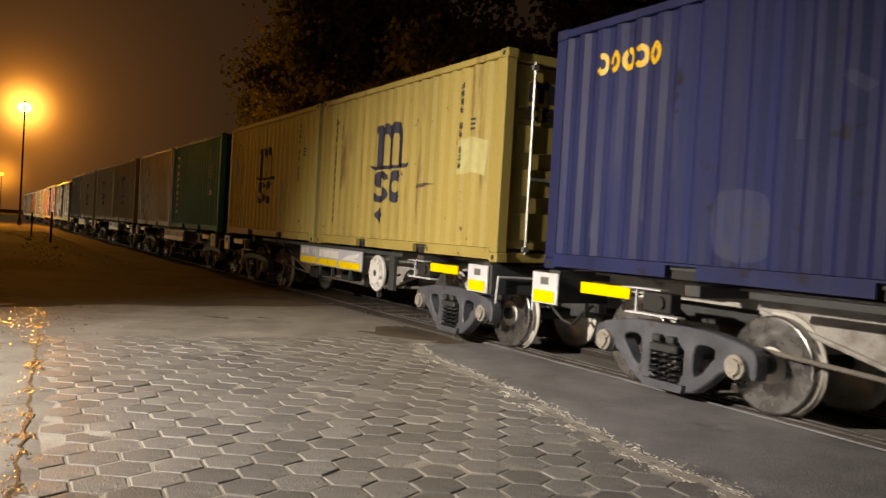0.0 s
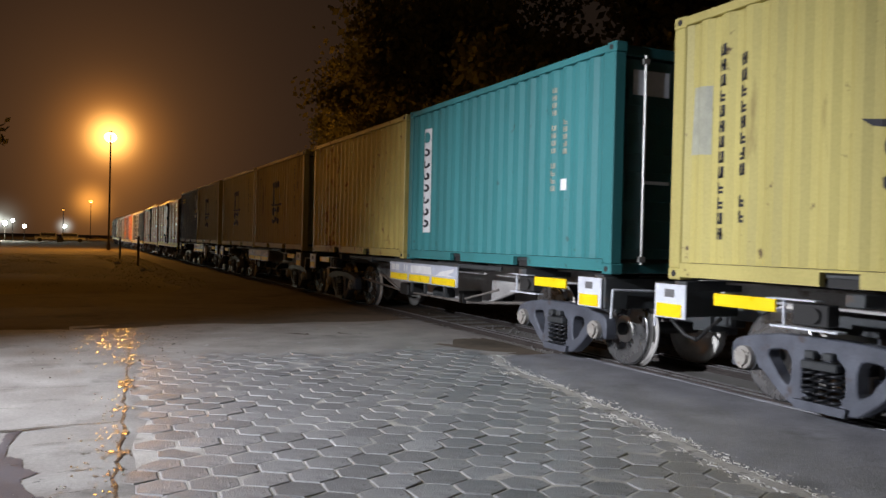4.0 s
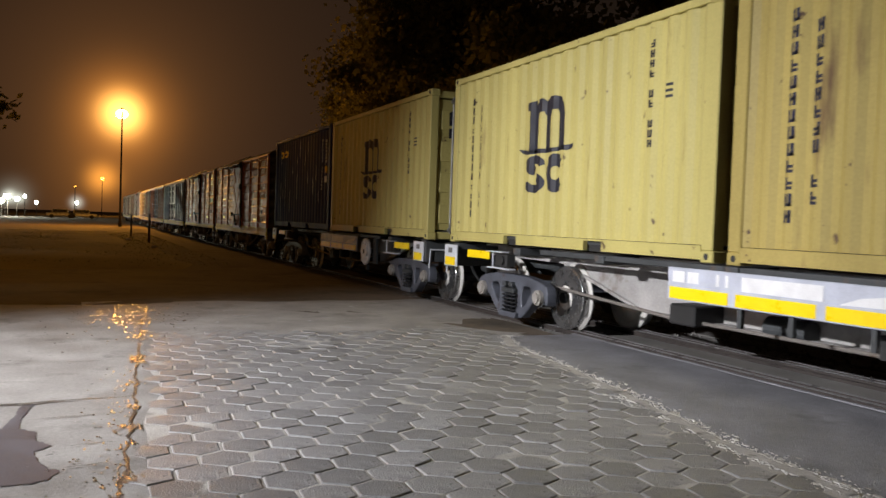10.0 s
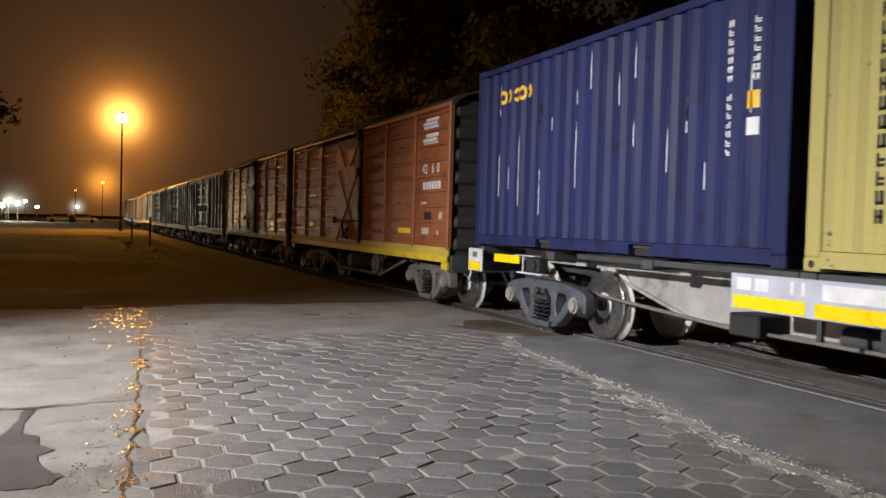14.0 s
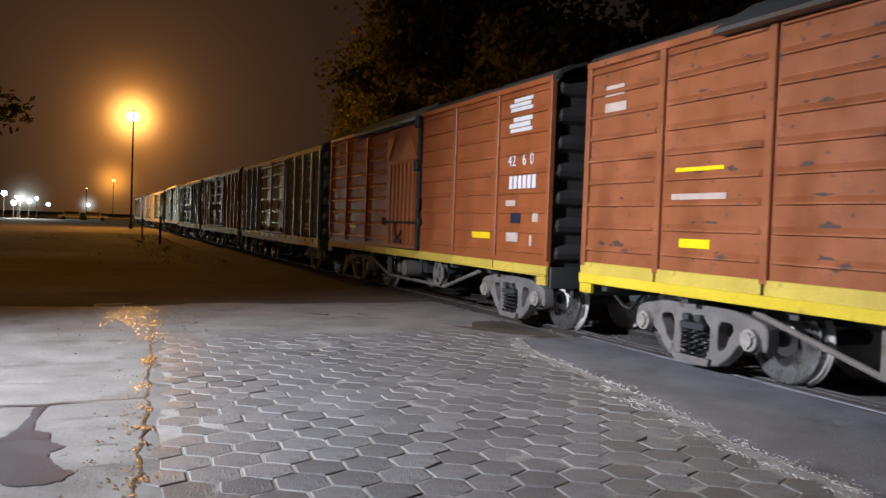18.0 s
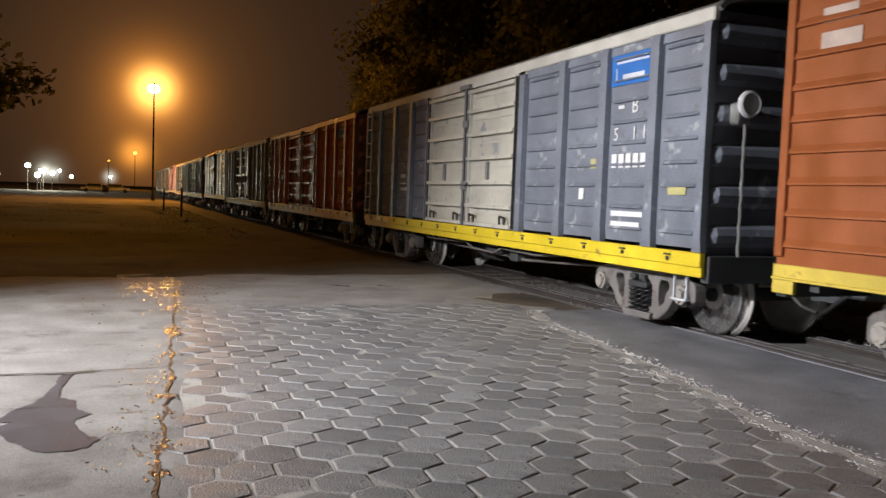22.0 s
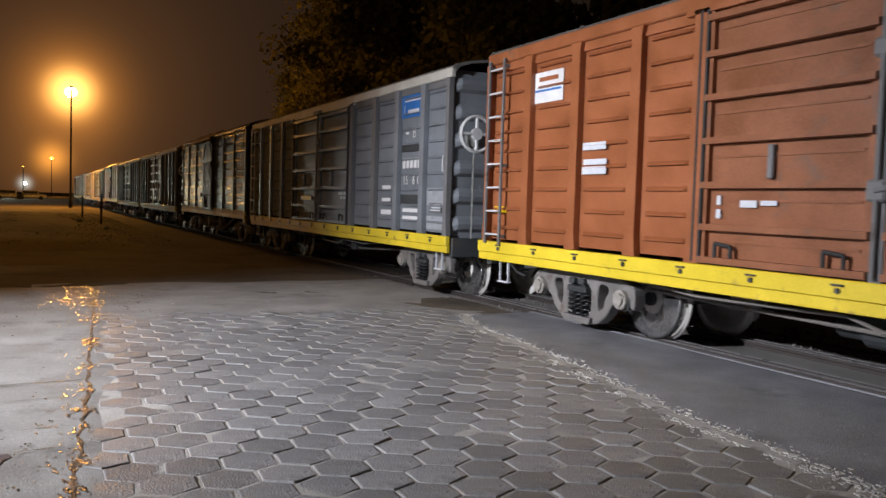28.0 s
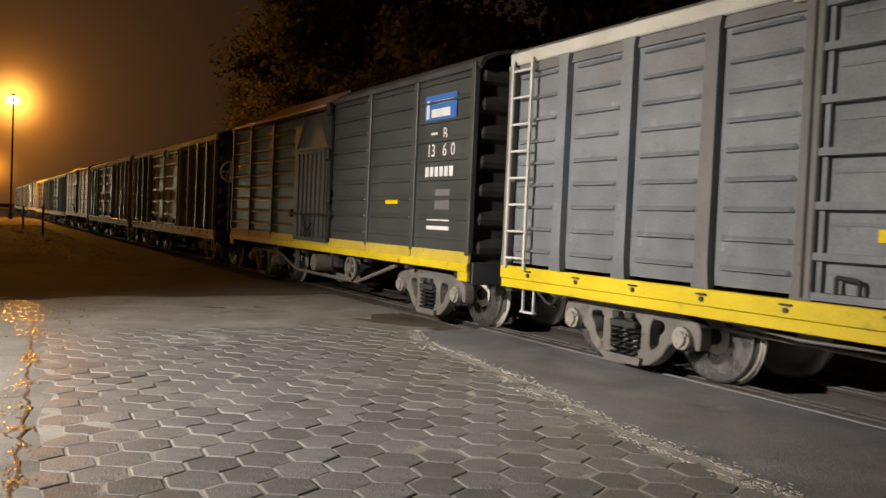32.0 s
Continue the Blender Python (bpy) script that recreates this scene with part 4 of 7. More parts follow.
# ---- covered wagons ----
def ribbed_panel(width, z0, z1, ribs, rib_h=0.05, proud=0.035, inset=0.07):
    """One pressed sheet with level ribs, facing -x."""
    def build(bm):
        step = (z1 - z0) / ribs
        rows = [(z0, 0.0)]
        for i in range(ribs):
            z = z0 + step * (i + 0.55)
            rows += [(z, 0.0), (z + 0.006, 1.0), (z + rib_h * 0.5, 0.9), (z + rib_h * 1.5, 0.0)]
        rows.append((z1, 0.0))
        cols = [(0, 0), (inset, 0), (inset + 0.03, 1), (width - inset - 0.03, 1), (width - inset, 0), (width, 0)]
        grid = [[bm.verts.new((-proud * a * b, y, z)) for y, b in cols] for z, a in rows]
        for r0, r1 in zip(grid, grid[1:]):
            for i in range(len(cols) - 1):
                bm.faces.new((r0[i], r0[i + 1], r1[i + 1], r1[i]))
        back = [bm.verts.new(v) for v in ((0.03, 0, z0), (0.03, width, z0), (0.03, width, z1), (0.03, 0, z1))]
        bm.faces.new(back)
        bm.faces.new((back[0], back[1], *grid[0][::-1]))
        bm.faces.new((back[3], back[2], *grid[-1][::-1]))
        bm.faces.new((back[0], back[3], *[r[0] for r in grid[::-1]]))
        bm.faces.new((back[1], back[2], *[r[-1] for r in grid[::-1]]))
    return build


def end_wall_mesh(z0, z1, n):
    def build(bm):
        h = (z1 - z0) / n
        prof = [(0.0, z0)]
        for i in range(n):
            z = z0 + h * (i + 0.5)
            prof += [(0.0, z - 0.12), (-0.05, z - 0.07), (-0.07, z), (-0.05, z + 0.07), (0.0, z + 0.12)]
        prof += [(0.0, z1), (0.04, z1), (0.04, z0)]
        rows = [[bm.verts.new((x, y if abs(x) < 1.2 else max(y, 0.0), z)) for x in (-1.24, -1.12, 1.12, 1.24)] for y, z in prof]
        for a, b in zip(rows, rows[1:] + rows[:1]):
            for i in range(3):
                bm.faces.new((a[i], a[i + 1], b[i + 1], b[i]))
        bm.faces.new([r[0] for r in rows])
        bm.faces.new([r[3] for r in rows][::-1])
    return build


def arch_roof(length, z_eave, rise, over):
    def build(bm):
        n = 10
        prof = [(-(1.26 + over) * math.cos(math.pi * i / n), z_eave + rise * math.sin(math.pi * i / n)) for i in range(n + 1)]
        lo = [(x * 0.97, z - 0.035) for x, z in prof]
        a0 = [bm.verts.new((x, -0.05, z)) for x, z in prof]
        a1 = [bm.verts.new((x, length + 0.05, z)) for x, z in prof]
        b0 = [bm.verts.new((x, -0.05, z)) for x, z in lo]
        b1 = [bm.verts.new((x, length + 0.05, z)) for x, z in lo]
        for i in range(n):
            bm.faces.new((a0[i], a0[i + 1], a1[i + 1], a1[i]))
            bm.faces.new((b0[i], b1[i], b1[i + 1], b0[i + 1]))
            bm.faces.new((a0[i], b0[i], b0[i + 1], a0[i + 1]))
            bm.faces.new((a1[i], a1[i + 1], b1[i + 1], b1[i]))
        bm.faces.new((a0[0], a1[0], b1[0], b0[0]))
        bm.faces.new((a0[n], b0[n], b1[n], a1[n]))
        for y in [length * k / 6 for k in range(7)]:
            for i in range(n):
                (x0, z0), (x1, z1) = prof[i], prof[i + 1]
                v = [bm.verts.new(p) for p in ((x0, y - 0.03, z0 + 0.012), (x1, y - 0.03, z1 + 0.012), (x1, y + 0.03, z1 + 0.012), (x0, y + 0.03, z0 + 0.012))]
                bm.faces.new(v)
    return build


def text_mesh(body, size, mat):
    k = ("text " + body + "%.3f" % size, mat)
    if k not in MESHES:
        cu = bpy.data.curves.new("text", "FONT")
        cu.body, cu.size, cu.extrude, cu.resolution_u = body, size, 0.002, 2
        ob = bpy.data.objects.new("text", cu)
        me = bpy.data.meshes.new_from_object(ob)
        bpy.data.objects.remove(ob)
        me.materials.append(M[mat])
        MESHES[k] = me
    return MESHES[k]


def lettering(name, body, size, mat, parent, y, z, x):
    """Reads from the far end to the near end on the side that faces -x."""
    ob = new(name, text_mesh(body, size, mat))
    ob.parent = parent
    ob.matrix_basis = Matrix.Translation((x, y, z)) @ Matrix(((0, 0, -1, 0), (-1, 0, 0, 0), (0, 1, 0, 0), (0, 0, 0, 1)))
    return ob


def code(body, size, parent, y, z, x):
    """A class code, group by group."""
    for token, off in zip(body.split(), (0.0, 1.75, 2.65)):
        lettering("class_code", token, size, "white_mark", parent, y - off * size, z, x)


def mark(parent, name, y0, y1, z0, z1, mat, x, label=""):
    if name == "marking" and mat == "white_mark" and y1 - y0 > 0.6 and 0.1 < z1 - z0 < 0.185:    # a number, as a row of plain bars
        k = int((y1 - y0) / 0.125)
        w = (y1 - y0) / k
        for i in range(k):
            piece("number_bar", lambda bm: box(bm, -0.003, 0.003, 0, w * 0.72, 0, z1 - z0), mat, parent, (x, y0 + w * i, z0), key="nbar%.3f_%.3f" % (w, z1 - z0))
        return None
    if name == "marking" and mat in ("white_mark", "plate_grey") and y1 - y0 > 0.35 and z1 - z0 >= 0.185:    # a worn notice, as rows of plain bars
        step = (z1 - z0) / 3
        for i, (a, b) in enumerate(((0.0, 0.94), (0.08, 1.0), (0.0, 0.80))):
            w = (y1 - y0) * (b - a)
            piece("notice_bar", lambda bm: box(bm, -0.003, 0.003, 0, w, 0, step * 0.80), mat, parent, (x, y0 + (y1 - y0) * a, z0 + step * i), key="nrow%.3f_%.3f" % (w, step))
        return None
    return piece(name, lambda bm: box(bm, -0.003, 0.003, 0, y1 - y0, 0, z1 - z0), mat, parent, (x, y0, z0), label=label, key="mark%.3f_%.3f" % (y1 - y0, z1 - z0))


def underframe(w, length, bogies, truss=False, key="u"):
    piece("center_sill", lambda bm: box(bm, -0.2, 0.2, 0.05, length - 0.05, 0.58, 0.84, 0.01), "frame", w, key="csill" + key)
    for y in [0.4 + (length - 0.8) * k / 7 for k in range(8)]:
        piece("cross_beam", lambda bm: box(bm, -1.2, 1.2, -0.05, 0.05, 0.70, 0.83), "frame", w, (0, y, 0), key="xbeam")
    piece("floor", lambda bm: box(bm, -1.22, 1.22, 0.02, length - 0.02, 0.83, 0.87), "frame", w, key="floor" + key)
    a, b = bogies
    if truss:
        for s in (-1, 1):
            piece("truss_rod", lambda bm: (rod(bm, (0, a + 0.9, 0.70), (0, a + 2.3, 0.34), 0.03), rod(bm, (0, a + 2.3, 0.34), (0, b - 2.3, 0.34), 0.03), rod(bm, (0, b - 2.3, 0.34), (0, b - 0.9, 0.70), 0.03),
                                           box(bm, -0.03, 0.03, a + 2.26, a + 2.34, 0.34, 0.80), box(bm, -0.03, 0.03, b - 2.34, b - 2.26, 0.34, 0.80)), "frame_pale", w, (s * 1.08, 0, 0), key="truss" + key)
    else:
        piece("brake_rod", lambda bm: (rod(bm, (-0.8, a + 0.9, 0.58), (-0.8, (a + b) / 2 - 1.0, 0.46), 0.02), rod(bm, (-0.8, (a + b) / 2 - 1.0, 0.46), (-0.8, b - 1.0, 0.55), 0.02)),
              "frame_pale", w, key="brod" + key)
    mid = (a + b) / 2
    piece("air_reservoir", lambda bm: (cyl(bm, (-0.55, mid + 0.6, 0.50), 0.17, 0.55, "y", 18), cyl(bm, (-0.55, mid + 1.02, 0.5), 0.12, 0.25, "y", 18)), "frame", w, key="res" + key)
    piece("brake_gear", lambda bm: (box(bm, -0.9, -0.5, mid - 0.9, mid - 0.65, 0.42, 0.66, 0.02), box(bm, -0.5, 0.5, mid - 0.2, mid + 0.05, 0.45, 0.7, 0.02),
                                    box(bm, -0.95, -0.85, mid - 0.3, mid + 0.1, 0.5, 0.75)), "frame", w, key="gear" + key)
    for e, y in ((-1, 0.0), (1, length)):
        piece("headstock", lambda bm: box(bm, -1.22, 1.22, -0.06, 0.06, 0.62, 0.90, 0.01), "frame", w, (0, y - e * 0.04, 0), key="hstock")
        coupler(w, y, e, key)
        if truss:
            continue
        piece("foot_step", lambda bm: (box(bm, -0.012, 0.012, -0.11, -0.09, 0.42, 0.72), box(bm, -0.012, 0.012, 0.09, 0.11, 0.42, 0.72), box(bm, -0.03, 0.03, -0.12, 0.12, 0.405, 0.425)),
              "plate_grey", w, (-1.2, y - e * 0.42, 0), key="fstep")


def old_wagon(u, paint, label, door_style="cross", marks=1, sill="sill_old", hood="roof", worn=True, zb=1.02):
    """Ten-metre covered wagon with one sliding door and a door hood."""
    LEN, X = 10.72, -1.27
    w = thing("covered_wagon", (XC, u, 0), label, "railway wagon", "wagons of the train")
    posts = [0.0, 1.55, 3.08, 4.62, 6.38, 7.78, 9.30, LEN]
    zt = 3.33
    for s in (-1, 1):
        for i, (a, b) in enumerate(zip(posts, posts[1:])):
            if i == 3 and s < 0:
                continue
            wd = b - a
            piece("wall_panel", ribbed_panel(wd, zb, zt, 9), paint, w, (s * 1.25, a if s < 0 else b, 0), (0, 0, 0 if s < 0 else 180), key="opanel%.2f%.2f" % (wd, zb))
        for y in posts:
            yy = min(max(y, 0.045), LEN - 0.045)
            piece("post", lambda bm: box(bm, -0.028, 0.02, -0.045, 0.045, 0.98, 3.34, 0.008), paint, w, (s * 1.262, yy, 0), key="opost")
        piece("top_rail", lambda bm: box(bm, -0.035, 0.03, 0, LEN, 3.30, 3.38, 0.01), paint, w, (s * 1.262, 0, 0), key="otop")
        for a, b in ((0, 1.53), (1.57, 3.06), (3.10, 4.60), (4.64, 6.36), (6.40, 7.76), (7.80, 9.28), (9.32, LEN)):
            piece("sill_plate", lambda bm: box(bm, -0.02, 0.02, 0, b - a, 0.80, zb, 0.004), sill, w, (s * 1.262, a, 0), label="worn yellow sill plate", key="osill%.2f%.2f" % (b - a, zb))
        piece("sill_angle", lambda bm: (box(bm, -0.04, 0.02, 0, LEN, 0.775, 0.80 if zb < 1 else 0.885, 0.006), box(bm, -0.02, 0.02, 0, 0.24, 0.66, 0.80), box(bm, -0.02, 0.02, LEN - 0.24, LEN, 0.66, 0.80)), "sill" if zb > 1 else sill, w, (s * 1.262, 0, 0), key="oangle%.2f" % zb)
    for y, turn in ((0.06, 0), (LEN - 0.06, 180)):
        # end walls take the dark roof colour to stand for shade between wagons
        piece("end_wall", end_wall_mesh(0.9, 3.42, 7), "roof_dark", w, (0, y, 0), (0, 0, turn), label="ribbed end wall darkened for the gap's shade", key="oend")
    piece("roof", arch_roof(LEN, 3.34, 0.32, 0.0), "roof_dark", w, key="oroof")
    # sliding door, rails and lock
    dr = piece("sliding_door", lambda bm: box(bm, -0.02, 0.02, 4.66, 6.36, 0.93, 3.22, 0.006), paint, w, (-1.275, 0, 0), label="painted steel sliding door", key="odoor")
    if door_style == "cross":
        for k, ((y0, z0), (y1, z1)) in enumerate((((4.75, 2.55), (5.5, 1.75)), ((6.27, 2.55), (5.5, 1.75)), ((4.75, 0.98), (5.5, 1.75)), ((6.27, 0.98), (5.5, 1.75)),
                                                  ((4.75, 3.15), (5.3, 2.62)), ((6.27, 3.15), (5.7, 2.62)))):
            piece("door_brace", lambda bm: rod(bm, (-0.02, y0, z0), (-0.02, y1, z1), 0.016, 4), paint, dr, key="obrace%d" % k)
        piece("door_bar", lambda bm: box(bm, -0.03, 0.0, 4.68, 6.34, 2.57, 2.61), paint, dr, key="obar")
    else:
        for k in range(7):
            piece("door_rib", lambda bm: prism(bm, [(-0.05, 1.0), (-0.05, 2.48), (-0.02, 2.53), (0.02, 2.53), (0.05, 2.48), (0.05, 1.0)], -0.03, 0.0), paint, dr, (-0.018, 4.86 + 0.215 * k, 0), key="odrib")
        for y0, y1 in ((4.75, 5.15), (6.27, 5.87)):
            piece("door_brace", lambda bm: rod(bm, (-0.02, y0, 2.64), (-0.02, y1, 3.15), 0.02, 4), paint, dr, key="obrace%.2f" % y0)
        piece("door_bar", lambda bm: box(bm, -0.035, 0.0, 4.68, 6.34, 2.59, 2.63), paint, dr, key="obar2")
    piece("lock_bar", lambda bm: (rod(bm, (-0.06, 4.52, 1.42), (-0.06, 6.5, 1.42), 0.022), box(bm, -0.07, 0.0, 4.48, 4.62, 1.36, 1.50, 0.01), box(bm, -0.07, 0.0, 6.40, 6.52, 1.36, 1.50, 0.01)), "dark", dr, key="olock")
    piece("door_lever", lambda bm: (rod(bm, (-0.06, 5.75, 1.42), (-0.06, 5.62, 1.05), 0.025), box(bm, -0.08, -0.02, 5.4, 5.72, 1.02, 1.10, 0.01), rod(bm, (-0.06, 5.55, 1.1), (-0.06, 5.35, 1.25), 0.02)), "dark", dr, key="olever")
    piece("door_stop", lambda bm: (box(bm, -0.03, 0.03, 4.56, 4.66, 0.95, 3.30, 0.008), box(bm, -0.08, 0.0, 4.55, 4.72, 2.35, 2.55, 0.02), box(bm, -0.06, 0.0, 4.50, 4.60, 1.62, 1.86, 0.02),
                                   box(bm, -0.09, 0.0, 4.54, 4.70, 3.12, 3.34, 0.02)), "dark", w, (-1.30, 0, 0), key="ostop")
    piece("door_hood", lambda bm: (prism(bm, [(4.62, 3.26), (4.62, 3.30), (8.40, 3.30), (8.40, 3.26)], -0.17, 0.05),
                                   [bm.faces.new([bm.verts.new(v) for v in f]) for f in (((-0.17, 4.62, 3.30), (-0.17, 8.40, 3.30), (0.30, 8.40, 3.60), (0.30, 4.62, 3.60)),
                                                                                      ((-0.17, 4.62, 3.30), (0.30, 4.62, 3.60), (0.30, 4.62, 3.30)), ((-0.17, 8.40, 3.30), (0.30, 8.40, 3.30), (0.30, 8.40, 3.60)))]),
          hood, w, (-1.26, 0, 0), label="weathered door hood", key="ohood")
    bg = (1.48, LEN - 1.76)
    underframe(w, LEN, bg, True, "o")
    hand_wheel(w, (-1.15, 3.9, 0.56), 0.19, "frame_pale", 5, "brake_wheel")
    piece("brake_column", lambda bm: box(bm, 0.0, 0.05, 3.86, 3.94, 0.5, 0.85), "frame_pale", w, (-1.12, 0, 0), key="obrake")
    piece("brake_cylinder", lambda bm: cyl(bm, (0.0, 5.3, 0.56), 0.15, 0.30, "x", 16), "frame_pale", w, (-1.12, 0, 0), key="obrake2")
    for y in bg:
        bogie(w, y, 1.60, "bogie_dust")
    XM = -1.256
    if marks == 1:
        for y0, y1, z0, z1, m in ((0.55, 1.22, 3.02, 3.21, "white_mark"), (0.55, 1.22, 2.72, 2.95, "white_mark"), (0.40, 1.20, 1.94, 2.12, "white_mark"), (0.95, 1.25, 1.70, 1.78, "pale_mark"),
                                  (0.80, 1.08, 1.46, 1.60, "blue_mark"), (0.30, 0.45, 1.48, 1.60, "pale_mark"), (0.85, 1.20, 1.20, 1.33, "pale_mark"), (0.45, 0.52, 1.16, 1.30, "pale_mark"),
                                  (10.0, 10.35, 2.94, 3.06, "pale_mark"), (9.95, 10.36, 2.70, 2.86, "pale_mark"), (1.72, 2.35, 1.22, 1.315, "amber_mark"), (8.5, 8.95, 1.26, 1.35, "amber_mark"),
                                  (8.35, 9.05, 2.02, 2.06, "amber_mark"), (8.3, 9.1, 1.74, 1.80, "pale_mark")):
            if not worn and 8.2 < y0 < 8.4:
                continue
            mark(w, "marking", y0, y1, z0, z1, m, XM - 0.002, "worn painted marking" if m != "amber_mark" else "yellow reflector")
    if marks == 2:
        sg = mark(w, "operator_panel", 0.45, 1.30, 2.72, 3.08, "sign_blue", XM - 0.012, "blue operator panel with white bars")
        for a, b, z0, z1 in ((0.06, 0.62, 0.24, 0.28), (0.16, 0.66, 0.06, 0.17), (0.72, 0.80, 0.05, 0.30)):
            piece("panel_bar", lambda bm: box(bm, -0.002, 0.002, a, b, z0, z1), "white_mark", sg, (-0.004, 0, 0), key="pbarold%.2f" % a)
        lettering("class_letter", "B", 0.22, "white_mark", w, 0.80, 2.48, XM - 0.003)
        for y0, y1, z0, z1, m in ((0.95, 1.12, 2.55, 2.58, "white_mark"), (0.50, 1.28, 1.98, 2.12, "white_mark"), (0.55, 0.95, 1.55, 1.82, "rib_grey"), (0.55, 1.15, 1.40, 1.45, "white_mark"),
                                  (0.55, 1.15, 1.28, 1.33, "white_mark"), (2.05, 2.45, 1.62, 1.70, "amber_mark")):
            mark(w, "marking", y0, y1, z0, z1, m, XM - 0.002, "worn painted marking" if m != "amber_mark" else "yellow reflector")
    if marks:
        code("42 6 0" if marks == 1 else "13 6 0", 0.24, w, 1.22, 2.26, XM - 0.003)
    rnd = random.Random(int(u * 10))
    if worn:
        for k in range(190):
            a = rnd.uniform(0.1, 10.4)
            z = 1.2 + 0.2567 * rnd.randint(0, 7) + rnd.uniform(-0.02, 0.06)
            if any(abs(a - p) < 0.28 for p in posts) or 4.3 < a < 6.6:
                continue
            wd, ht = rnd.choice((0.04, 0.07, 0.12)), rnd.choice((0.014, 0.025, 0.042))
            v = k % 5

            def build(bm):
                q = random.Random(v)
                prism(bm, [(wd * math.cos(t) * q.uniform(0.5, 1.2), ht * math.sin(t) * q.uniform(0.5, 1.3)) for t in [2 * math.pi * j / 11 for j in range(11)]], -0.002, 0.001)
            piece("scuff", build, "scuff", w, (XM + 0.004, a, z), label="dark scuff on the paint", key="scuff%d_%.2f_%.3f" % (v, wd, ht))
    TRAIN.append((w, u))
    return w


def new_wagon(u, paint, label, door="grey", cap="cap_grey", post="rib_grey", marks=0, LEN=11.85, ladder=True, hoop=0.25, rails="cap_grey"):
    """Twelve-metre covered wagon with a pair of plug doors and a yellow sill."""
    w = thing("covered_wagon", (XC, u, 0), label, "railway wagon", "wagons of the train")
    d0, d1 = 4.26, 7.76
    posts = [0.04, 0.92, 1.92, 2.92, 4.06, d1 + 0.10, 8.84 + LEN - 11.85, 9.86 + LEN - 11.85, 10.84 + LEN - 11.85, LEN - 0.04]
    zb, zt = 0.96, 3.14
    for s in (-1, 1):
        for i, (a, b) in enumerate(zip(posts, posts[1:])):
            if i == 4:
                continue
            wd = round(b - a, 2)
            piece("wall_panel", ribbed_panel(wd, zb, zt, 9, 0.032, 0.045, 0.14), paint, w, (s * 1.235, a if s < 0 else b, 0), (0, 0, 0 if s < 0 else 180), key="npanel%.2f" % wd)
        for i, y in enumerate(posts):
            wide = 0.05 if i in (0, 9) else 0.075
            piece("post", lambda bm: prism(bm, [(-wide - 0.02, 0.93), (-wide, 1.12), (-wide, 3.12), (-wide - 0.02, 3.2), (wide + 0.02, 3.2), (wide, 3.12), (wide, 1.12), (wide + 0.02, 0.93)], -0.055, 0.02),
                  post if i not in (1, 2, 7, 8) else paint, w, (s * 1.262, min(max(y, 0.07), LEN - 0.07), 0), key="npost%.3f" % wide)
        piece("header", lambda bm: box(bm, -0.02, 0.02, 0.05, LEN - 0.05, 3.10, 3.205), post, w, (s * 1.245, 0, 0), key="nheader%.2f" % LEN)
        piece("roof_rail", lambda bm: (box(bm, -0.04, 0.04, 0, LEN, 3.20, 3.345, 0.015), box(bm, -0.055, 0.0, d0 - 0.3, d1 + 0.3, 3.16, 3.21)), cap, w, (s * 1.262, 0, 0), label="pale roof rail", key="ntop")
        piece("sill", lambda bm: (box(bm, -0.045, 0.03, 0, LEN, 0.78, 0.925, 0.01), box(bm, -0.02, 0.03, 0, LEN, 0.68, 0.78, 0.006)), "sill", w, (s * 1.275, 0, 0), label="bright yellow side sill", key="nsill")
    for k in range(14):
        piece("sill_bolt", lambda bm: (cyl(bm, (0, 0, 0), 0.022, 0.03, "x", 8), box(bm, -0.02, 0.01, -0.05, 0.05, 0.035, 0.05)), "frame", w, (-1.325, 0.5 + 0.83 * k, 0.84), key="nbolt")
    # doors in two leaves with cross beams
    for a, b, nm in ((d0, 5.97, "near"), (6.09, d1, "far")):
        d = piece("plug_door", lambda bm: box(bm, -0.015, 0.02, a, b, 0.96, 3.16, 0.004), door, w, (-1.235, 0, 0), label="steel plug door", key="ndoor%s" % nm)
        for z in (0.97, 1.26, 1.63, 2.02, 2.40, 2.78, 3.10):
            piece("door_beam", lambda bm: prism(bm, [(a, -0.028), (a, 0.028), (b, 0.028), (b, -0.028)], -0.09, 0.0), door, d, (-0.012, 0, z), key="nbeam%s" % nm)
        for z in (1.14, 1.50, 1.88, 2.26, 2.64, 3.0):
            piece("door_seam", lambda bm: box(bm, -0.012, 0.0, a + 0.1, b - 0.1, -0.012, 0.012), door, d, (-0.015, 0, z), key="nseam%s" % nm)
        for y in (a, b - 0.05):
            piece("door_edge", lambda bm: box(bm, -0.05, 0.0, 0, 0.05, 0.96, 3.16), door, d, (-0.012, y, 0), key="nedge")
        for y in (a + 0.28, b - 0.28):
            piece("door_hanger", lambda bm: (rod(bm, (-0.05, -0.09, 0.94), (-0.05, -0.09, 1.10), 0.018), rod(bm, (-0.05, -0.09, 1.10), (-0.05, 0.09, 1.12), 0.018), rod(bm, (-0.05, 0.09, 1.12), (-0.05, 0.09, 0.94), 0.018)),
                  "dark", d, (-0.03, y, 0), key="nhang")
        piece("door_handle", lambda bm: box(bm, -0.05, 0.0, -0.03, 0.03, 1.68, 1.96, 0.01), "rib_grey", d, (-0.02, (a + b) / 2 + 0.1, 0), key="nhandle")
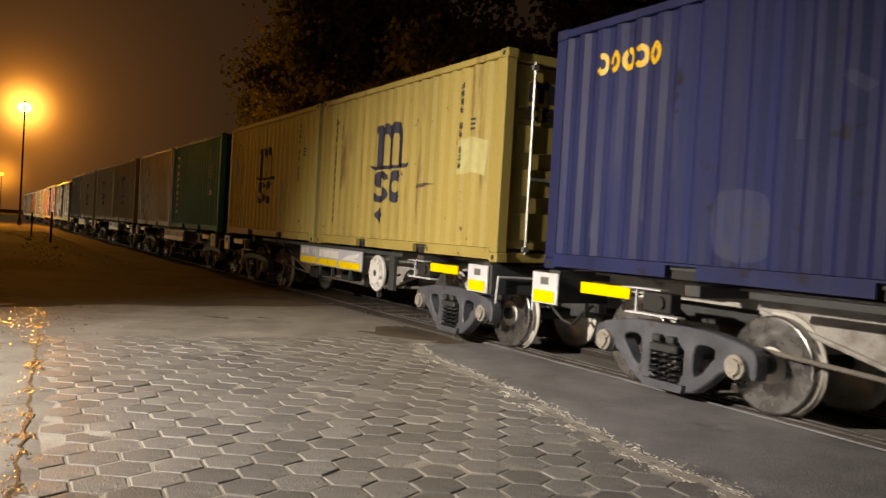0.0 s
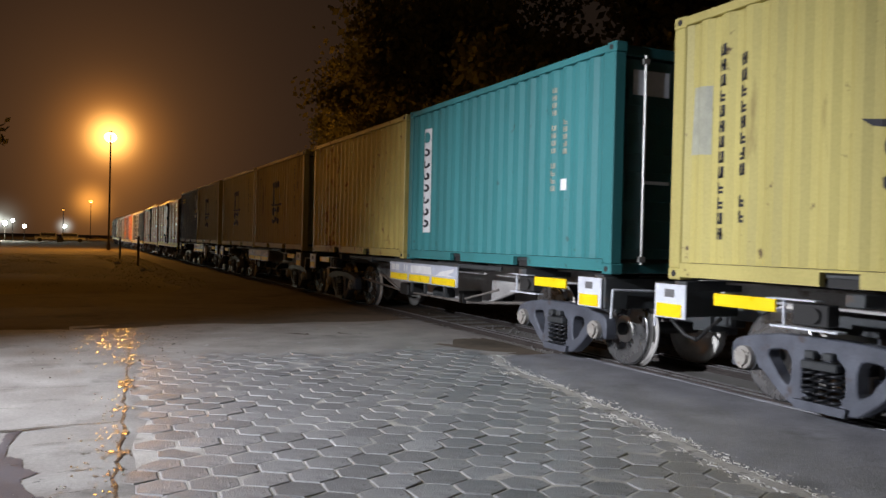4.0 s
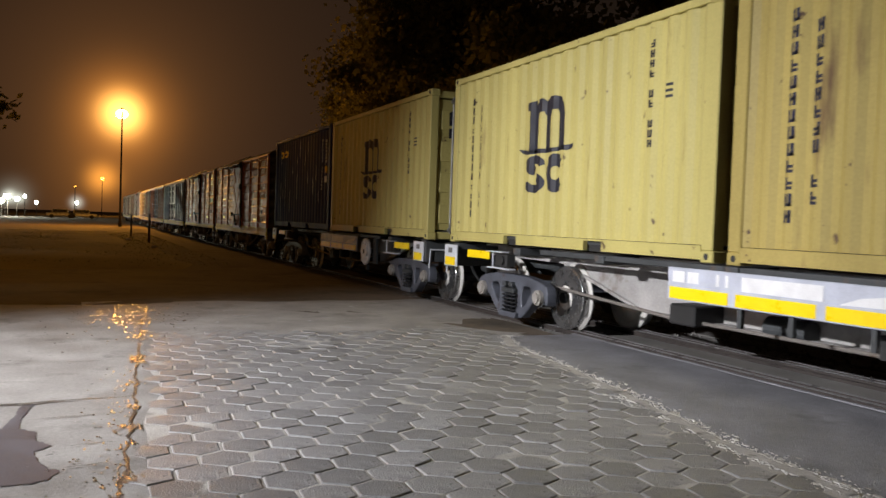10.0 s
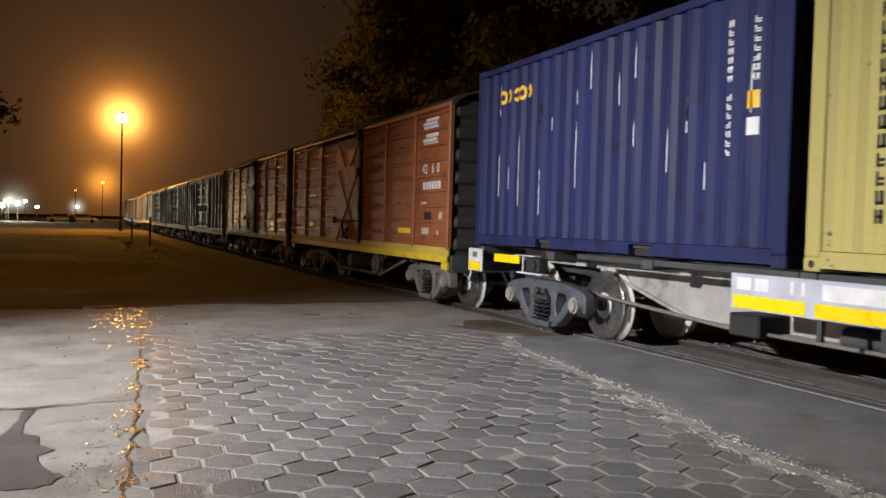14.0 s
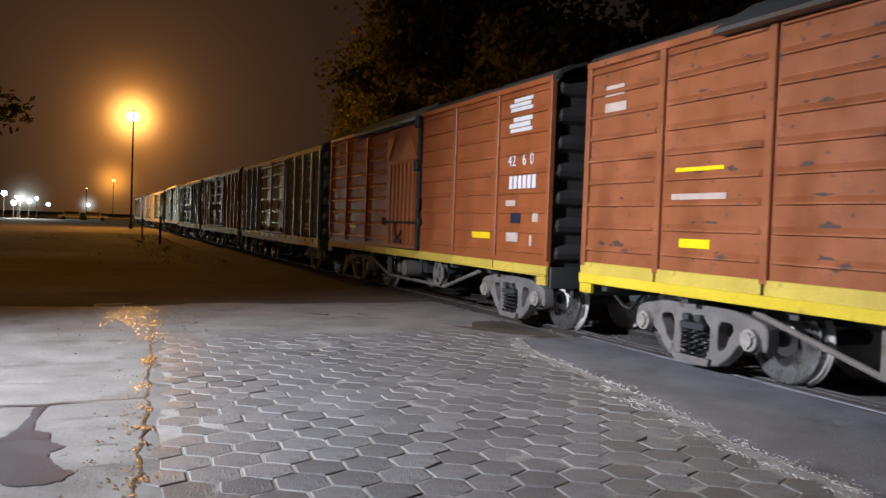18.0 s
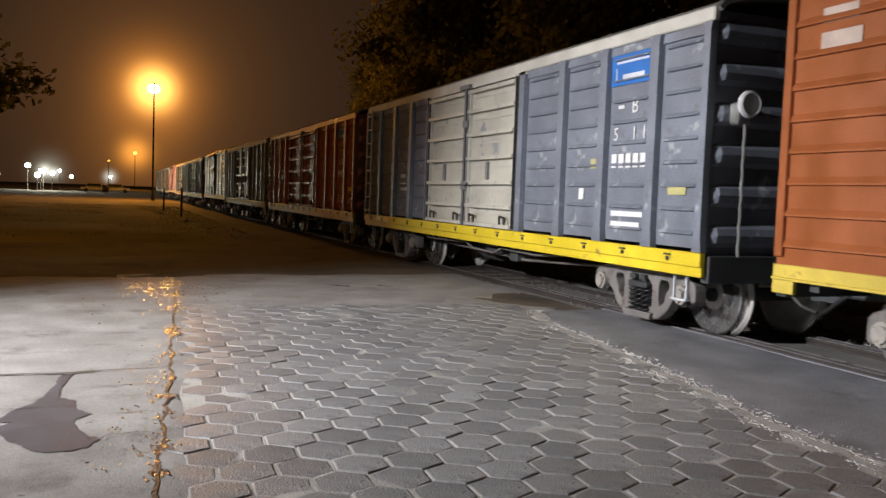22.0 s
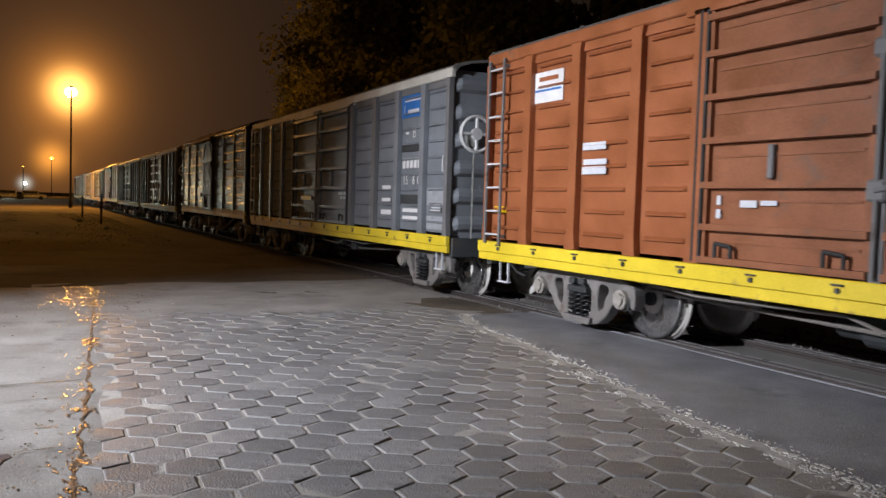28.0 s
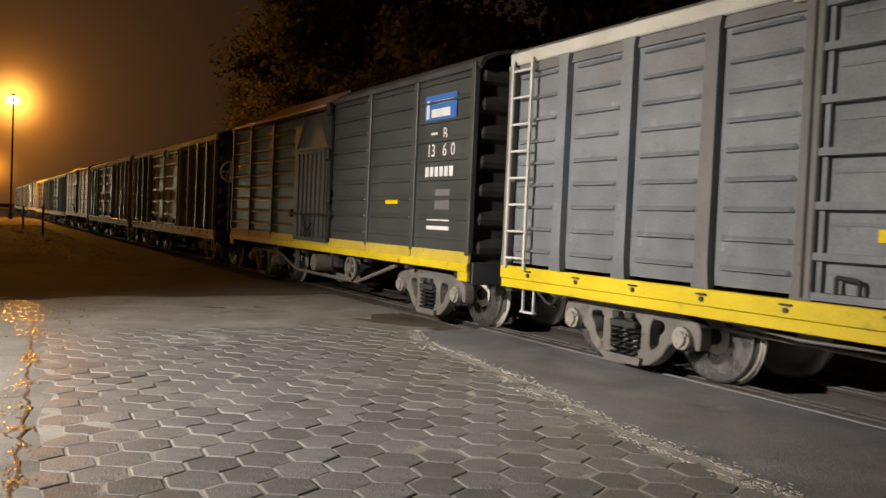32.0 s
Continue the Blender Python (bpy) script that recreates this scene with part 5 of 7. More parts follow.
    piece("lock_post", lambda bm: (box(bm, -0.05, 0.02, 5.975, 6.085, 0.88, 3.20, 0.01), rod(bm, (-0.08, 6.03, 0.95), (-0.08, 6.03, 3.2), 0.022), box(bm, -0.10, 0.0, 5.95, 6.11, 1.50, 1.66, 0.02),
                                   box(bm, -0.10, 0.0, 5.95, 6.11, 2.52, 2.66, 0.02), rod(bm, (-0.10, 6.03, 1.58), (-0.10, 5.81, 1.62), 0.02), box(bm, -0.12, 0.0, 5.83, 6.21, 3.15, 3.22)), "rib_grey", w, (-1.26, 0, 0), key="nlock")
    for y in (d0 - 0.07, d1 + 0.05):
        piece("door_rod", lambda bm: (rod(bm, (-0.05, -0.04, 0.95), (-0.05, -0.04, 3.18), 0.018), rod(bm, (-0.05, 0.04, 0.95), (-0.05, 0.04, 3.18), 0.018)), "dark", w, (-1.26, y, 0), key="nrod")
    for y, turn in ((0.06, 0), (LEN - 0.06, 180)):
        piece("end_wall", end_wall_mesh(0.9, 3.32, 6), paint, w, (0, y, 0), (0, 0, turn), label="ribbed end wall", key="nend")
    piece("roof", arch_roof(LEN, 3.33, 0.20, 0.02), "roof", w, key="nroof%.2f" % LEN)
    if ladder:
        ld = piece("ladder", lambda bm: [box(bm, -0.012, 0.012, y - 0.02, y + 0.02, 0.90, 3.24) for y in (11.36 + LEN - 11.85, 11.72 + LEN - 11.85)], rails, w, (-1.34, 0, 0), label="steel side ladder", key="nlad%.2f" % LEN)
        for k in range(8):
            piece("rung", lambda bm: rod(bm, (0, 11.36, 0), (0, 11.72, 0), 0.013, 6), "white_metal", ld, (0, LEN - 11.85, 1.02 + 0.30 * k), key="nrung")
        for z in (1.0, 1.9, 3.15):
            for y in (11.36, 11.72):
                piece("ladder_bracket", lambda bm: box(bm, 0.0, 0.07, -0.02, 0.02, -0.02, 0.02), rails, ld, (0, y + LEN - 11.85, z), key="nlbr")
    if hoop:
        hand_wheel(w, (-0.95, -0.16, 2.40), hoop, "white_metal", 4, "brake_wheel", (0, 0, -90))
        piece("brake_chain", lambda bm: ([rod(bm, (-0.98, -0.14 - 0.012 * (k % 2), 2.2 - 0.1 * k), (-0.98, -0.14 - 0.012 * ((k + 1) % 2), 2.1 - 0.1 * k), 0.014, 6) for k in range(13)], box(bm, -1.06, -0.88, -0.12, 0.0, 2.2, 2.42, 0.02)), "galv", w, key="nchain")
    bg = (1.40, LEN - 1.80)
    underframe(w, LEN, bg, False, "n%.2f" % LEN)

    def pipe(bm):
        pts = [(-1.08, 3.0, 0.66), (-1.08, 3.9, 0.60), (-1.08, 5.0, 0.62), (-1.08, 5.3, 0.53), (-1.08, 6.1, 0.55), (-1.08, 6.4, 0.63), (-1.08, 8.0, 0.60), (-1.08, 8.8, 0.66)]
        for p, q in zip(pts, pts[1:]):
            rod(bm, p, q, 0.016, 6)
    piece("brake_pipe", pipe, "frame_pale", w, key="npipe")
    for y in (4.4, 7.2):
        piece("pipe_hanger", lambda bm: box(bm, -0.012, 0.012, -0.02, 0.02, 0.60, 0.82), "frame_pale", w, (-1.06, y, 0), key="npiph")
    for y in bg:
        bogie(w, y, 1.56, "bogie_dust")
    XM = -1.246
    if marks in (1, 2, 3):   # operator panel, class letter and code
        sg = mark(w, "operator_panel", 1.02, 1.84, 2.75, 3.10, "sign_blue", XM - 0.004, "blue operator panel with white bars")
        for a, b, z0, z1 in ((0.08, 0.70, 0.25, 0.275), (0.16, 0.58, 0.07, 0.12), (0.70, 0.72, 0.05, 0.20)):
            piece("panel_bar", lambda bm: box(bm, -0.002, 0.002, a, b, z0, z1), "plate_grey", sg, (-0.004, 0, 0), key="pbar%.2f" % a)
        lettering("class_letter", "B" if marks < 3 else "-", 0.24, "white_mark", w, 1.40, 2.42, XM - 0.005)
        for y0, y1, z0, z1, m in ((1.55, 1.66, 2.48, 2.52, "white_mark"), (1.08, 1.80, 1.94 if marks == 1 else 1.80, 2.10 if marks == 1 else 1.96, "white_mark"), (1.10, 1.72, 1.24, 1.30, "white_mark"), (1.15, 1.72, 1.12, 1.18, "white_mark"),
                                  (2.25, 2.62, 1.60, 1.67, "white_mark"), (2.25, 2.62, 1.40, 1.46, "white_mark"), (2.20, 2.65, 1.18, 1.26, "white_mark"), (0.36, 0.66, 1.50, 1.58, "patch")):
            if marks != 1 and y0 > 2 or marks != 2 and y0 < 1 or marks == 3 and z1 < 1.4:
                continue
            mark(w, "marking", y0, y1, z0, z1, m, XM - 0.003, "white painted marking")
        code("15 6 0" if marks in (1, 3) else "5 1 1", 0.21, w, 1.74, 1.68 if marks == 1 else 2.12, XM - 0.005)
    if marks == 3:
        for y0, y1, z0, z1 in ((10.08, 10.72, 2.62, 2.98),):
            pb = mark(w, "operator_panel", y0, y1, z0, z1, "white_mark", XM - 0.004, "white operator panel with blue stripe")
            piece("panel_bar", lambda bm: box(bm, -0.002, 0.002, 0.04, 0.60, 0.13, 0.155), "sign_blue", pb, (-0.004, 0, 0), key="pbarw")
            piece("panel_bar", lambda bm: box(bm, -0.002, 0.002, 0.10, 0.50, 0.25, 0.30), "red", pb, (-0.004, 0, 0), key="pbarr")
        for y0, y1, z0, z1 in ((1.08, 1.82, 2.58, 2.70), (1.08, 1.82, 1.46, 1.60)):
            mark(w, "paint_patch", y0, y1, z0, z1, "patch_tan", XM - 0.002, "tan overpainted patch")
        for y0, y1, z0 in ((1.16, 1.72, 1.30), (1.12, 1.70, 1.22), (1.18, 1.74, 1.14), (2.24, 2.62, 1.26), (2.20, 2.60, 1.18), (2.22, 2.64, 1.10), (0.34, 0.70, 1.20), (0.40, 0.72, 1.12)):
            mark(w, "notice_bar", y0, y1, z0, z0 + 0.035, "pale_mark", XM - 0.003)
        mark(w, "reflector", 0.32, 0.68, 1.44, 1.53, "amber_mark", XM - 0.005, "yellow reflector")
        for y0, y1, z0, z1 in ((9.22, 9.62, 2.02, 2.10), (9.2, 9.6, 1.86, 1.92), (9.2, 9.62, 1.76, 1.84), (6.95, 7.12, 1.46, 1.50), (7.16, 7.34, 1.44, 1.50), (7.56, 7.61, 1.46, 1.54), (7.56, 7.61, 1.34, 1.42)):
            mark(w, "marking", y0, y1, z0, z1, "plate_grey", XM - 0.03, "white painted marking")
        mark(w, "reflector", 11.25, 11.55, 1.30, 1.38, "amber_mark", XM - 0.004, "yellow reflector")
    if marks == 1 or marks == 4:
        mark(w, "reflector", 6.55, 7.30, 1.38, 1.47, "amber_mark", XM - 0.03, "yellow reflector strip")
        for a, b, z in ((4.38, 4.50, 1.50), (4.56, 4.80, 1.50), (4.40, 4.52, 1.42), (4.58, 4.70, 1.42)):
            mark(w, "marking", a, b, z, z + 0.05, "plate_grey", XM - 0.03, "small pale painted marking")
    if marks == 1:    # repainted near panel with a framed notice, a grab handle and dark repainted strips
        mark(w, "paint_patch", 0.20, 0.80, 1.00, 1.20, "patch_pale", XM - 0.002, "pale repainted patch")
        mark(w, "paint_patch", 0.18, 0.82, 1.36, 1.62, "patch_pale", XM - 0.002, "pale repainted patch")
        nb = mark(w, "notice_plate", 0.30, 0.72, 1.25, 1.40, "rib_grey", XM - 0.004, "grey framed notice")
        for k in range(3):
            piece("notice_bar", lambda bm: box(bm, -0.002, 0.002, 0.04, 0.38 - 0.05 * k, 0, 0.018), "plate_grey", nb, (-0.004, 0, 0.03 + 0.038 * k), key="nbarg%d" % k)
        piece("grab_handle", lambda bm: (rod(bm, (-0.05, 0.16, 1.86), (-0.05, 0.16, 2.08), 0.012, 6), rod(bm, (-0.05, 0.16, 1.86), (0.02, 0.16, 1.86), 0.012, 6), rod(bm, (-0.05, 0.16, 2.08), (0.02, 0.16, 2.08), 0.012, 6)), "white_metal", w, (-1.27, 0, 0), key="ngrab")
        for z0, z1 in ((2.20, 2.32), (1.34, 1.52)):
            mark(w, "paint_patch", 1.06, 1.82, z0, z1, "frame", XM - 0.002, "dark repainted strip")
    if marks == 2:
        mark(w, "label_plate", 2.35, 2.47, 1.42, 1.56, "white_mark", XM - 0.004, "white label")
        mark(w, "marking", 2.02, 2.22, 1.80, 1.92, "patch", XM - 0.004, "faded yellow marking")
        for y0, y1, z0, z1 in ((9.2, 9.5, 1.74, 1.81), (9.15, 9.5, 1.58, 1.64), (9.1, 9.5, 1.48, 1.54)):
            mark(w, "marking", y0, y1, z0, z1, "plate_grey", XM - 0.003, "pale painted marking")
        mark(w, "reflector", 10.0, 10.9, 0.82, 0.90, "amber_mark", -1.323, "yellow reflector")
    TRAIN.append((w, u))
    return w


# ---- ground ----
M["soil"] = material("dark_bare_soil", (0.085, 0.066, 0.046), 0.95, 0, 0.6, 0.5, 6, 0.8, 4, (0.038, 0.032, 0.020), 0.50, 0.6, spots=((0.10, 0.085, 0.06), 1.1, 0.66))
M["grass_ground"] = material("worn_grass_ground", (0.17, 0.135, 0.05), 0.95, 0, 0.4, 0.3, 9, 0.5, 8, (0.12, 0.085, 0.045), 0.56, 0.35)
M["grass"] = material("short_grass_blades", (0.12, 0.11, 0.045), 0.8, 0, 0.4, 0.5, 20, 0)
M["cement"] = material("dusty_cement_wash", (0.27, 0.26, 0.246), 0.76, 0, 0.40, 1.8, 34, 0.40, 100, (0.145, 0.14, 0.13), 0.56, 1.6, False, 0.4, None, 0.14, spots=((0.11, 0.105, 0.10), 6.0, 0.67))
M["paver"] = material("grey_concrete_paver", (0.232, 0.234, 0.238), 0.42, 0, 0.46, 3.5, 40, 0.75, 70, (0.115, 0.115, 0.118), 0.55, 3.0, False, 0.5, None, 0.15, 0.22, spots=((0.075, 0.075, 0.078), 16.0, 0.64))
M["joint"] = material("sandy_joint_fill", (0.40, 0.39, 0.365), 0.7, 0, 0.40, 3.0, 60, 0.5, 50, (0.085, 0.08, 0.072), 0.56, 1.3)
M["asphalt"] = material("grey_worn_asphalt", (0.21, 0.215, 0.234), 0.72, 0, 0.40, 2.2, 26, 0.7, 80, (0.15, 0.152, 0.16), 0.56, 1.4, spots=((0.26, 0.26, 0.26), 14.0, 0.66))
M["mortar"] = material("broken_pale_mortar", (0.40, 0.39, 0.37), 0.8, 0, 0.35, 6, 60, 0.6, 40, (0.10, 0.095, 0.09), 0.55, 5)
M["stain"] = material("dark_oil_stain", (0.085, 0.080, 0.090), 0.55, 0, 0.3, 3, 60, 0.2, 60)
M["crack"] = material("dark_wet_crack", (0.060, 0.055, 0.05), 0.45, 0, 0.3, 5, 60, 1.0, 30)
M["wet"] = material("wet_glinting_film", (0.10, 0.092, 0.085), 0.27, 0, 0.3, 5, 60, 0.8, 22, gloss=1.0)
M["gravel"] = material("grey_track_gravel", (0.20, 0.193, 0.18), 0.85, 0, 0.4, 1.5, 40, 0.9, 25, (0.07, 0.06, 0.05), 0.55, 1.2)
M["stone"] = material("grey_gravel_stones", (0.13, 0.125, 0.12), 0.9, 0, 0.35, 3, 40, 0.4, 25, None, 0.6, 1, False, 0.4, None, 0.12, 0.0)


def flat_mesh(name, verts, faces, mat):
    me = bpy.data.meshes.new(name)
    me.from_pydata(verts, [], faces)
    me.materials.append(M[mat])
    me.update()
    return me


def ground_sheet():
    bm = bmesh.new()
    bmesh.ops.create_grid(bm, x_segments=80, y_segments=100, size=1)
    for v in bm.verts:
        sx, sy = v.co.x, v.co.y
        v.co.x = 6.0 + 700 * math.copysign(abs(sx) ** 3, sx)
        v.co.y = 20.0 + 900 * math.copysign(abs(sy) ** 3, sy)
        far = max(0, v.co.y - 15)
        v.co.z = -0.05 + 0.05 * noise.noise(v.co * 0.15) * min(1, far / 8)
        if v.co.x > 9:
            v.co.z += 0.02
        if v.co.y < 16 and v.co.x < 9:
            v.co.z = -0.09
    me = bpy.data.meshes.new("ground")
    bm.to_mesh(me)
    bm.free()
    me.materials.append(M["soil"])
    ob = new("ground", me)
    tagged(ob, "dark bare soil ground reaching the horizon", "ground", kind="structure")
    for p in me.polygons:
        p.use_smooth = True


def block(name, x0, x1, y0, y1, z0, z1, mat, label, category="pavement", kind="structure", nx=1, ny=1, rough=0.0):
    bm = bmesh.new()
    box(bm, x0, x1, y0, y1, z0, z1)
    if nx > 1:
        bmesh.ops.subdivide_edges(bm, edges=bm.edges[:], cuts=nx, use_grid_fill=True)
        for v in bm.verts:
            if v.co.z > z1 - 0.001:
                v.co.z += rough * (noise.noise(v.co * 0.9) + 0.6 * noise.noise(v.co * 4.0)) / 1.3
    me = bpy.data.meshes.new(name)
    bm.to_mesh(me)
    bm.free()
    me.materials.append(M[mat])
    return tagged(new(name, me), label, category, kind=kind)


ground_sheet()
# worn grass verge beside the track
def verge():
    bm = bmesh.new()
    nx, ny = 40, 60
    vs = []
    for j in range(ny + 1):
        row = []
        y = 20.5 + (57 - 20.5) * j / ny
        for i in range(nx + 1):
            edge = 3.9 + 0.7 * math.sin(y * 0.21) * 0.3 + 0.25 * noise.noise(Vector((y * 0.4, 0, 0)))
            x = -46 + (edge + 46) * i / nx
            rim = min(1, (edge - x) / 2.5, (y - 20.4) / 4, (57.2 - y) / 1.0)
            row.append(bm.verts.new((x, y + (0.5 * noise.noise(Vector((x * 0.3, 3, 0))) if j == 0 else 0), -0.14 + 0.24 * max(0, rim) + 0.05 * noise.noise(Vector((x, y, 0)) * 0.3))))
        vs.append(row)
    for j in range(ny):
        for i in range(nx):
            bm.faces.new((vs[j][i], vs[j][i + 1], vs[j + 1][i + 1], vs[j + 1][i]))
    me = bpy.data.meshes.new("verge")
    bm.to_mesh(me)
    bm.free()
    me.materials.append(M["grass_ground"])
    for p in me.polygons:
        p.use_smooth = True
    tagged(new("grass_verge", me), "worn yellowish grass verge beside the track", "ground", kind="structure")
    r = random.Random(5)
    verts, faces = [], []
    for k in range(16000):
        y = 21.5 + (56 - 21.5) * r.random() ** 0.8
        x = 3.7 - (3.7 + 24) * r.random() ** 1.3
        h, a = r.uniform(0.015, 0.035), r.uniform(0, math.pi)
        dx, dy = 0.02 * math.cos(a), 0.02 * math.sin(a)
        z = 0.085
        i = len(verts)
        verts += [(x - dx, y - dy, z), (x + dx, y + dy, z), (x + r.uniform(-0.05, 0.05), y + r.uniform(-0.05, 0.05), z + h)]
        faces.append((i, i + 1, i + 2))
    tagged(new("grass", flat_mesh("grass", verts, faces, "grass")), "short dry grass blades on the verge", "grass", kind="stuff")


verge()

# level surfaces round the crossing
slab = block("concrete_apron", -30, 0.05, -14, 13.6, -0.16, -0.004, "cement", "damp worn grey concrete apron", "pavement", nx=24, rough=0.002)
block("paver_bed", 0.05, 4.62, -6, 13.6, -0.16, -0.005, "joint", "pale sandy joints between the pavers", "pavement", nx=60, rough=0.006)
block("concrete_apron_far", 4.62, 5.75, 9.3, 13.2, -0.16, -0.030, "cement", "worn concrete beside the crossing", "pavement", nx=8, rough=0.006)
SEAM = [(2.0, 3.85), (3.2, 3.90), (4.23, 3.96), (4.73, 4.07), (5.25, 4.16), (6.09, 4.32), (6.98, 4.45), (7.7, 4.52), (8.4, 4.62), (9.3, 4.95)]    # along the track, then across


def seam_x(y):
    return float(np.interp(y, [a for a, b in SEAM], [b for a, b in SEAM]))


def asphalt_strip():
    """Worn asphalt between the paver seam and the rails, crumbling towards the seam."""
    ny, nx = 260, 34
    verts, faces = [], []
    for j in range(ny + 1):
        y = -16 + 25.3 * j / ny
        x0 = seam_x(y) + 0.03 + 0.05 * noise.noise(Vector((y * 2.3, 4, 0)))
        x1 = 5.97 + 0.012 * noise.noise(Vector((y * 3.1, 0, 0)))
        for i in range(nx + 1):
            f = i / nx
            x = x0 + (x1 - x0) * f
            crumble = max(0, 1 - f / 0.28)
            z = 0.004 + 0.004 * noise.noise(Vector((x * 0.9, y * 0.9, 0))) + crumble * 0.012 * noise.noise(Vector((x * 14, y * 14, 2))) - 0.010 * crumble ** 2
            verts.append((x, y + (0.22 * noise.noise(Vector((x * 1.5, 9, 0))) if j == ny else 0), z if j < ny and i < nx else -0.03))
    for j in range(ny):
        for i in range(nx):
            a = j * (nx + 1) + i
            faces.append((a, a + 1, a + nx + 2, a + nx + 1))
    me = flat_mesh("asphalt_strip", verts, faces, "asphalt")
    for p in me.polygons:
        p.use_smooth = True
    tagged(new("asphalt_strip", me), "smooth grey asphalt strip along the track", "road", kind="structure")


asphalt_strip()
block("asphalt_base", 4.62, 5.96, -16, 9.3, -0.16, -0.031, "asphalt", "dark base under the asphalt strip", "road")
block("concrete_lip", 5.965, 6.0, -16, 9.3, -0.16, 0.006, "asphalt", "worn concrete lip beside the rails", "kerb", nx=30, rough=0.006)
block("track_bed", 5.75, 8.1, -40, 112, -0.2, -0.075, "gravel", "oily dark gravel between the rails", "ground")
block("far_shoulder", 8.1, 13.5, -30, 60, -0.2, -0.05, "gravel", "grey gravel shoulder beyond the rails", "ground", nx=20, rough=0.05)


def cement_skin():
    """Cement wash and dust that buries the pavers towards the apron and the far edge."""
    nx, ny = 64, 100
    rows = []
    bm = bmesh.new()
    for j in range(ny + 1):
        y = 2.0 + 11.7 * j / ny
        row = []
        for i in range(nx + 1):
            x = 0.05 + 5.68 * i / nx
            n = noise.noise(Vector((x * 1.1, y * 1.1, 0.3))) + 0.5 * noise.noise(Vector((x * 3.1, y * 3.1, 1.3)))
            left = 0.24 + (y - 4.57) * 0.078
            z_left = 0.0035 - 0.075 * max(0, x - left - 0.03)
            z_far = -0.012 + 0.0085 * (y - 8.6)
            z = min(0.006, max(z_left, z_far)) + 0.0035 * n
            if x > seam_x(y) - 0.1 and y < 9.4:
                z = -0.03
            row.append(bm.verts.new((x, y + (0.35 * noise.noise(Vector((x * 0.8, 0, 5))) if j == ny else 0), z)))
        rows.append(row)
    for j in range(ny):
        for i in range(nx):
            bm.faces.new((rows[j][i], rows[j][i + 1], rows[j + 1][i + 1], rows[j + 1][i]))
    me = bpy.data.meshes.new("cement_skin")
    bm.to_mesh(me)
    bm.free()
    me.materials.append(M["cement"])
    for p in me.polygons:
        p.use_smooth = True
    tagged(new("cement_skin", me), "dusty cement wash over the pavers", "pavement", kind="structure")


cement_skin()


def soil_edge():
    """Loose soil that spills over the far edge of the paving."""
    verts, faces = [], []
    n, k = 260, 6
    for i in range(n + 1):
        x = -30 + 35.7 * i / n
        near = 13.25 - 1.02 * max(0, x - 1.7) + 0.45 * noise.noise(Vector((x * 0.5, 0, 2))) + 0.18 * noise.noise(Vector((x * 2.1, 0, 7))) + 0.07 * noise.noise(Vector((x * 7, 0, 3)))
        for j in range(k + 1):
            f = j / k
            y = near + (17.5 - near) * f ** 1.8
            z = (-0.012 if j == 0 else 0.012 + 0.02 * noise.noise(Vector((x * 1.2, y * 1.2, 0)))) - 0.03 * f
            verts.append((x, y, z))
    for i in range(n):
        for j in range(k):
            a = i * (k + 1) + j
            faces.append((a, a + k + 1, a + k + 2, a + 1))
    me = flat_mesh("soil_edge", verts, faces, "soil")
    for p in me.polygons:
        p.use_smooth = True
    tagged(new("soil_edge", me), "loose dark soil spilling over the paving edge", "ground", kind="structure")


soil_edge()


def curve_point(y, off=0.0):
    """A place on the track: straight to 110 m, then a wide bend to the right."""
    if y <= 110:
        return XC + off, y, 0.0
    a = (y - 110) / 400.0
    return XC + 400 * (1 - math.cos(a)) + off * math.cos(a), 110 + 400 * math.sin(a) - off * math.sin(a), -a


def rail(name, off, y0, y1, label):
    root = thing(name, (0, 0, 0), label, "rail", "rails", "structure")
    prof = [(-0.055, -0.12), (0.055, -0.12), (0.055, -0.108), (0.012, -0.09), (0.012, -0.04), (0.034, -0.03), (0.034, -0.004), (0.028, 0.0), (-0.028, 0.0), (-0.034, -0.004), (-0.034, -0.03),
            (-0.012, -0.04), (-0.012, -0.09), (-0.055, -0.108)]
    ys = [y0] + [y for y in range(110, 260, 8) if y0 < y < y1] + [y1]

    def build(bm, prof=prof):
        rings = []
        for y in ys:
            x, yy, a = curve_point(y, off)
            rings.append([bm.verts.new((x + px * math.cos(a), yy + px * math.sin(a), pz)) for px, pz in prof])
        for a, b in zip(rings, rings[1:]):
            for i in range(len(prof)):
                bm.faces.new((a[i], a[(i + 1) % len(prof)], b[(i + 1) % len(prof)], b[i]))
        bm.faces.new(rings[0])
        bm.faces.new(rings[-1][::-1])
    piece("rail_web", build, "rail", root)

    def head(bm):
        build(bm, [(-0.026, 0.0), (0.026, 0.0), (0.026, 0.003), (-0.026, 0.003)])
    piece("rail_head", head, "rail_top", root, label="polished rail head")


rail("running_rail", -0.535, -40, 250, "rusty steel running rail with polished head")
rail("running_rail", 0.535, -40, 250, "rusty steel running rail with polished head")
rail("check_rail", -0.40, -16, 12.5, "rusty check rail inside the running rail")
rail("check_rail", 0.40, -16, 12.5, "rusty check rail inside the running rail")


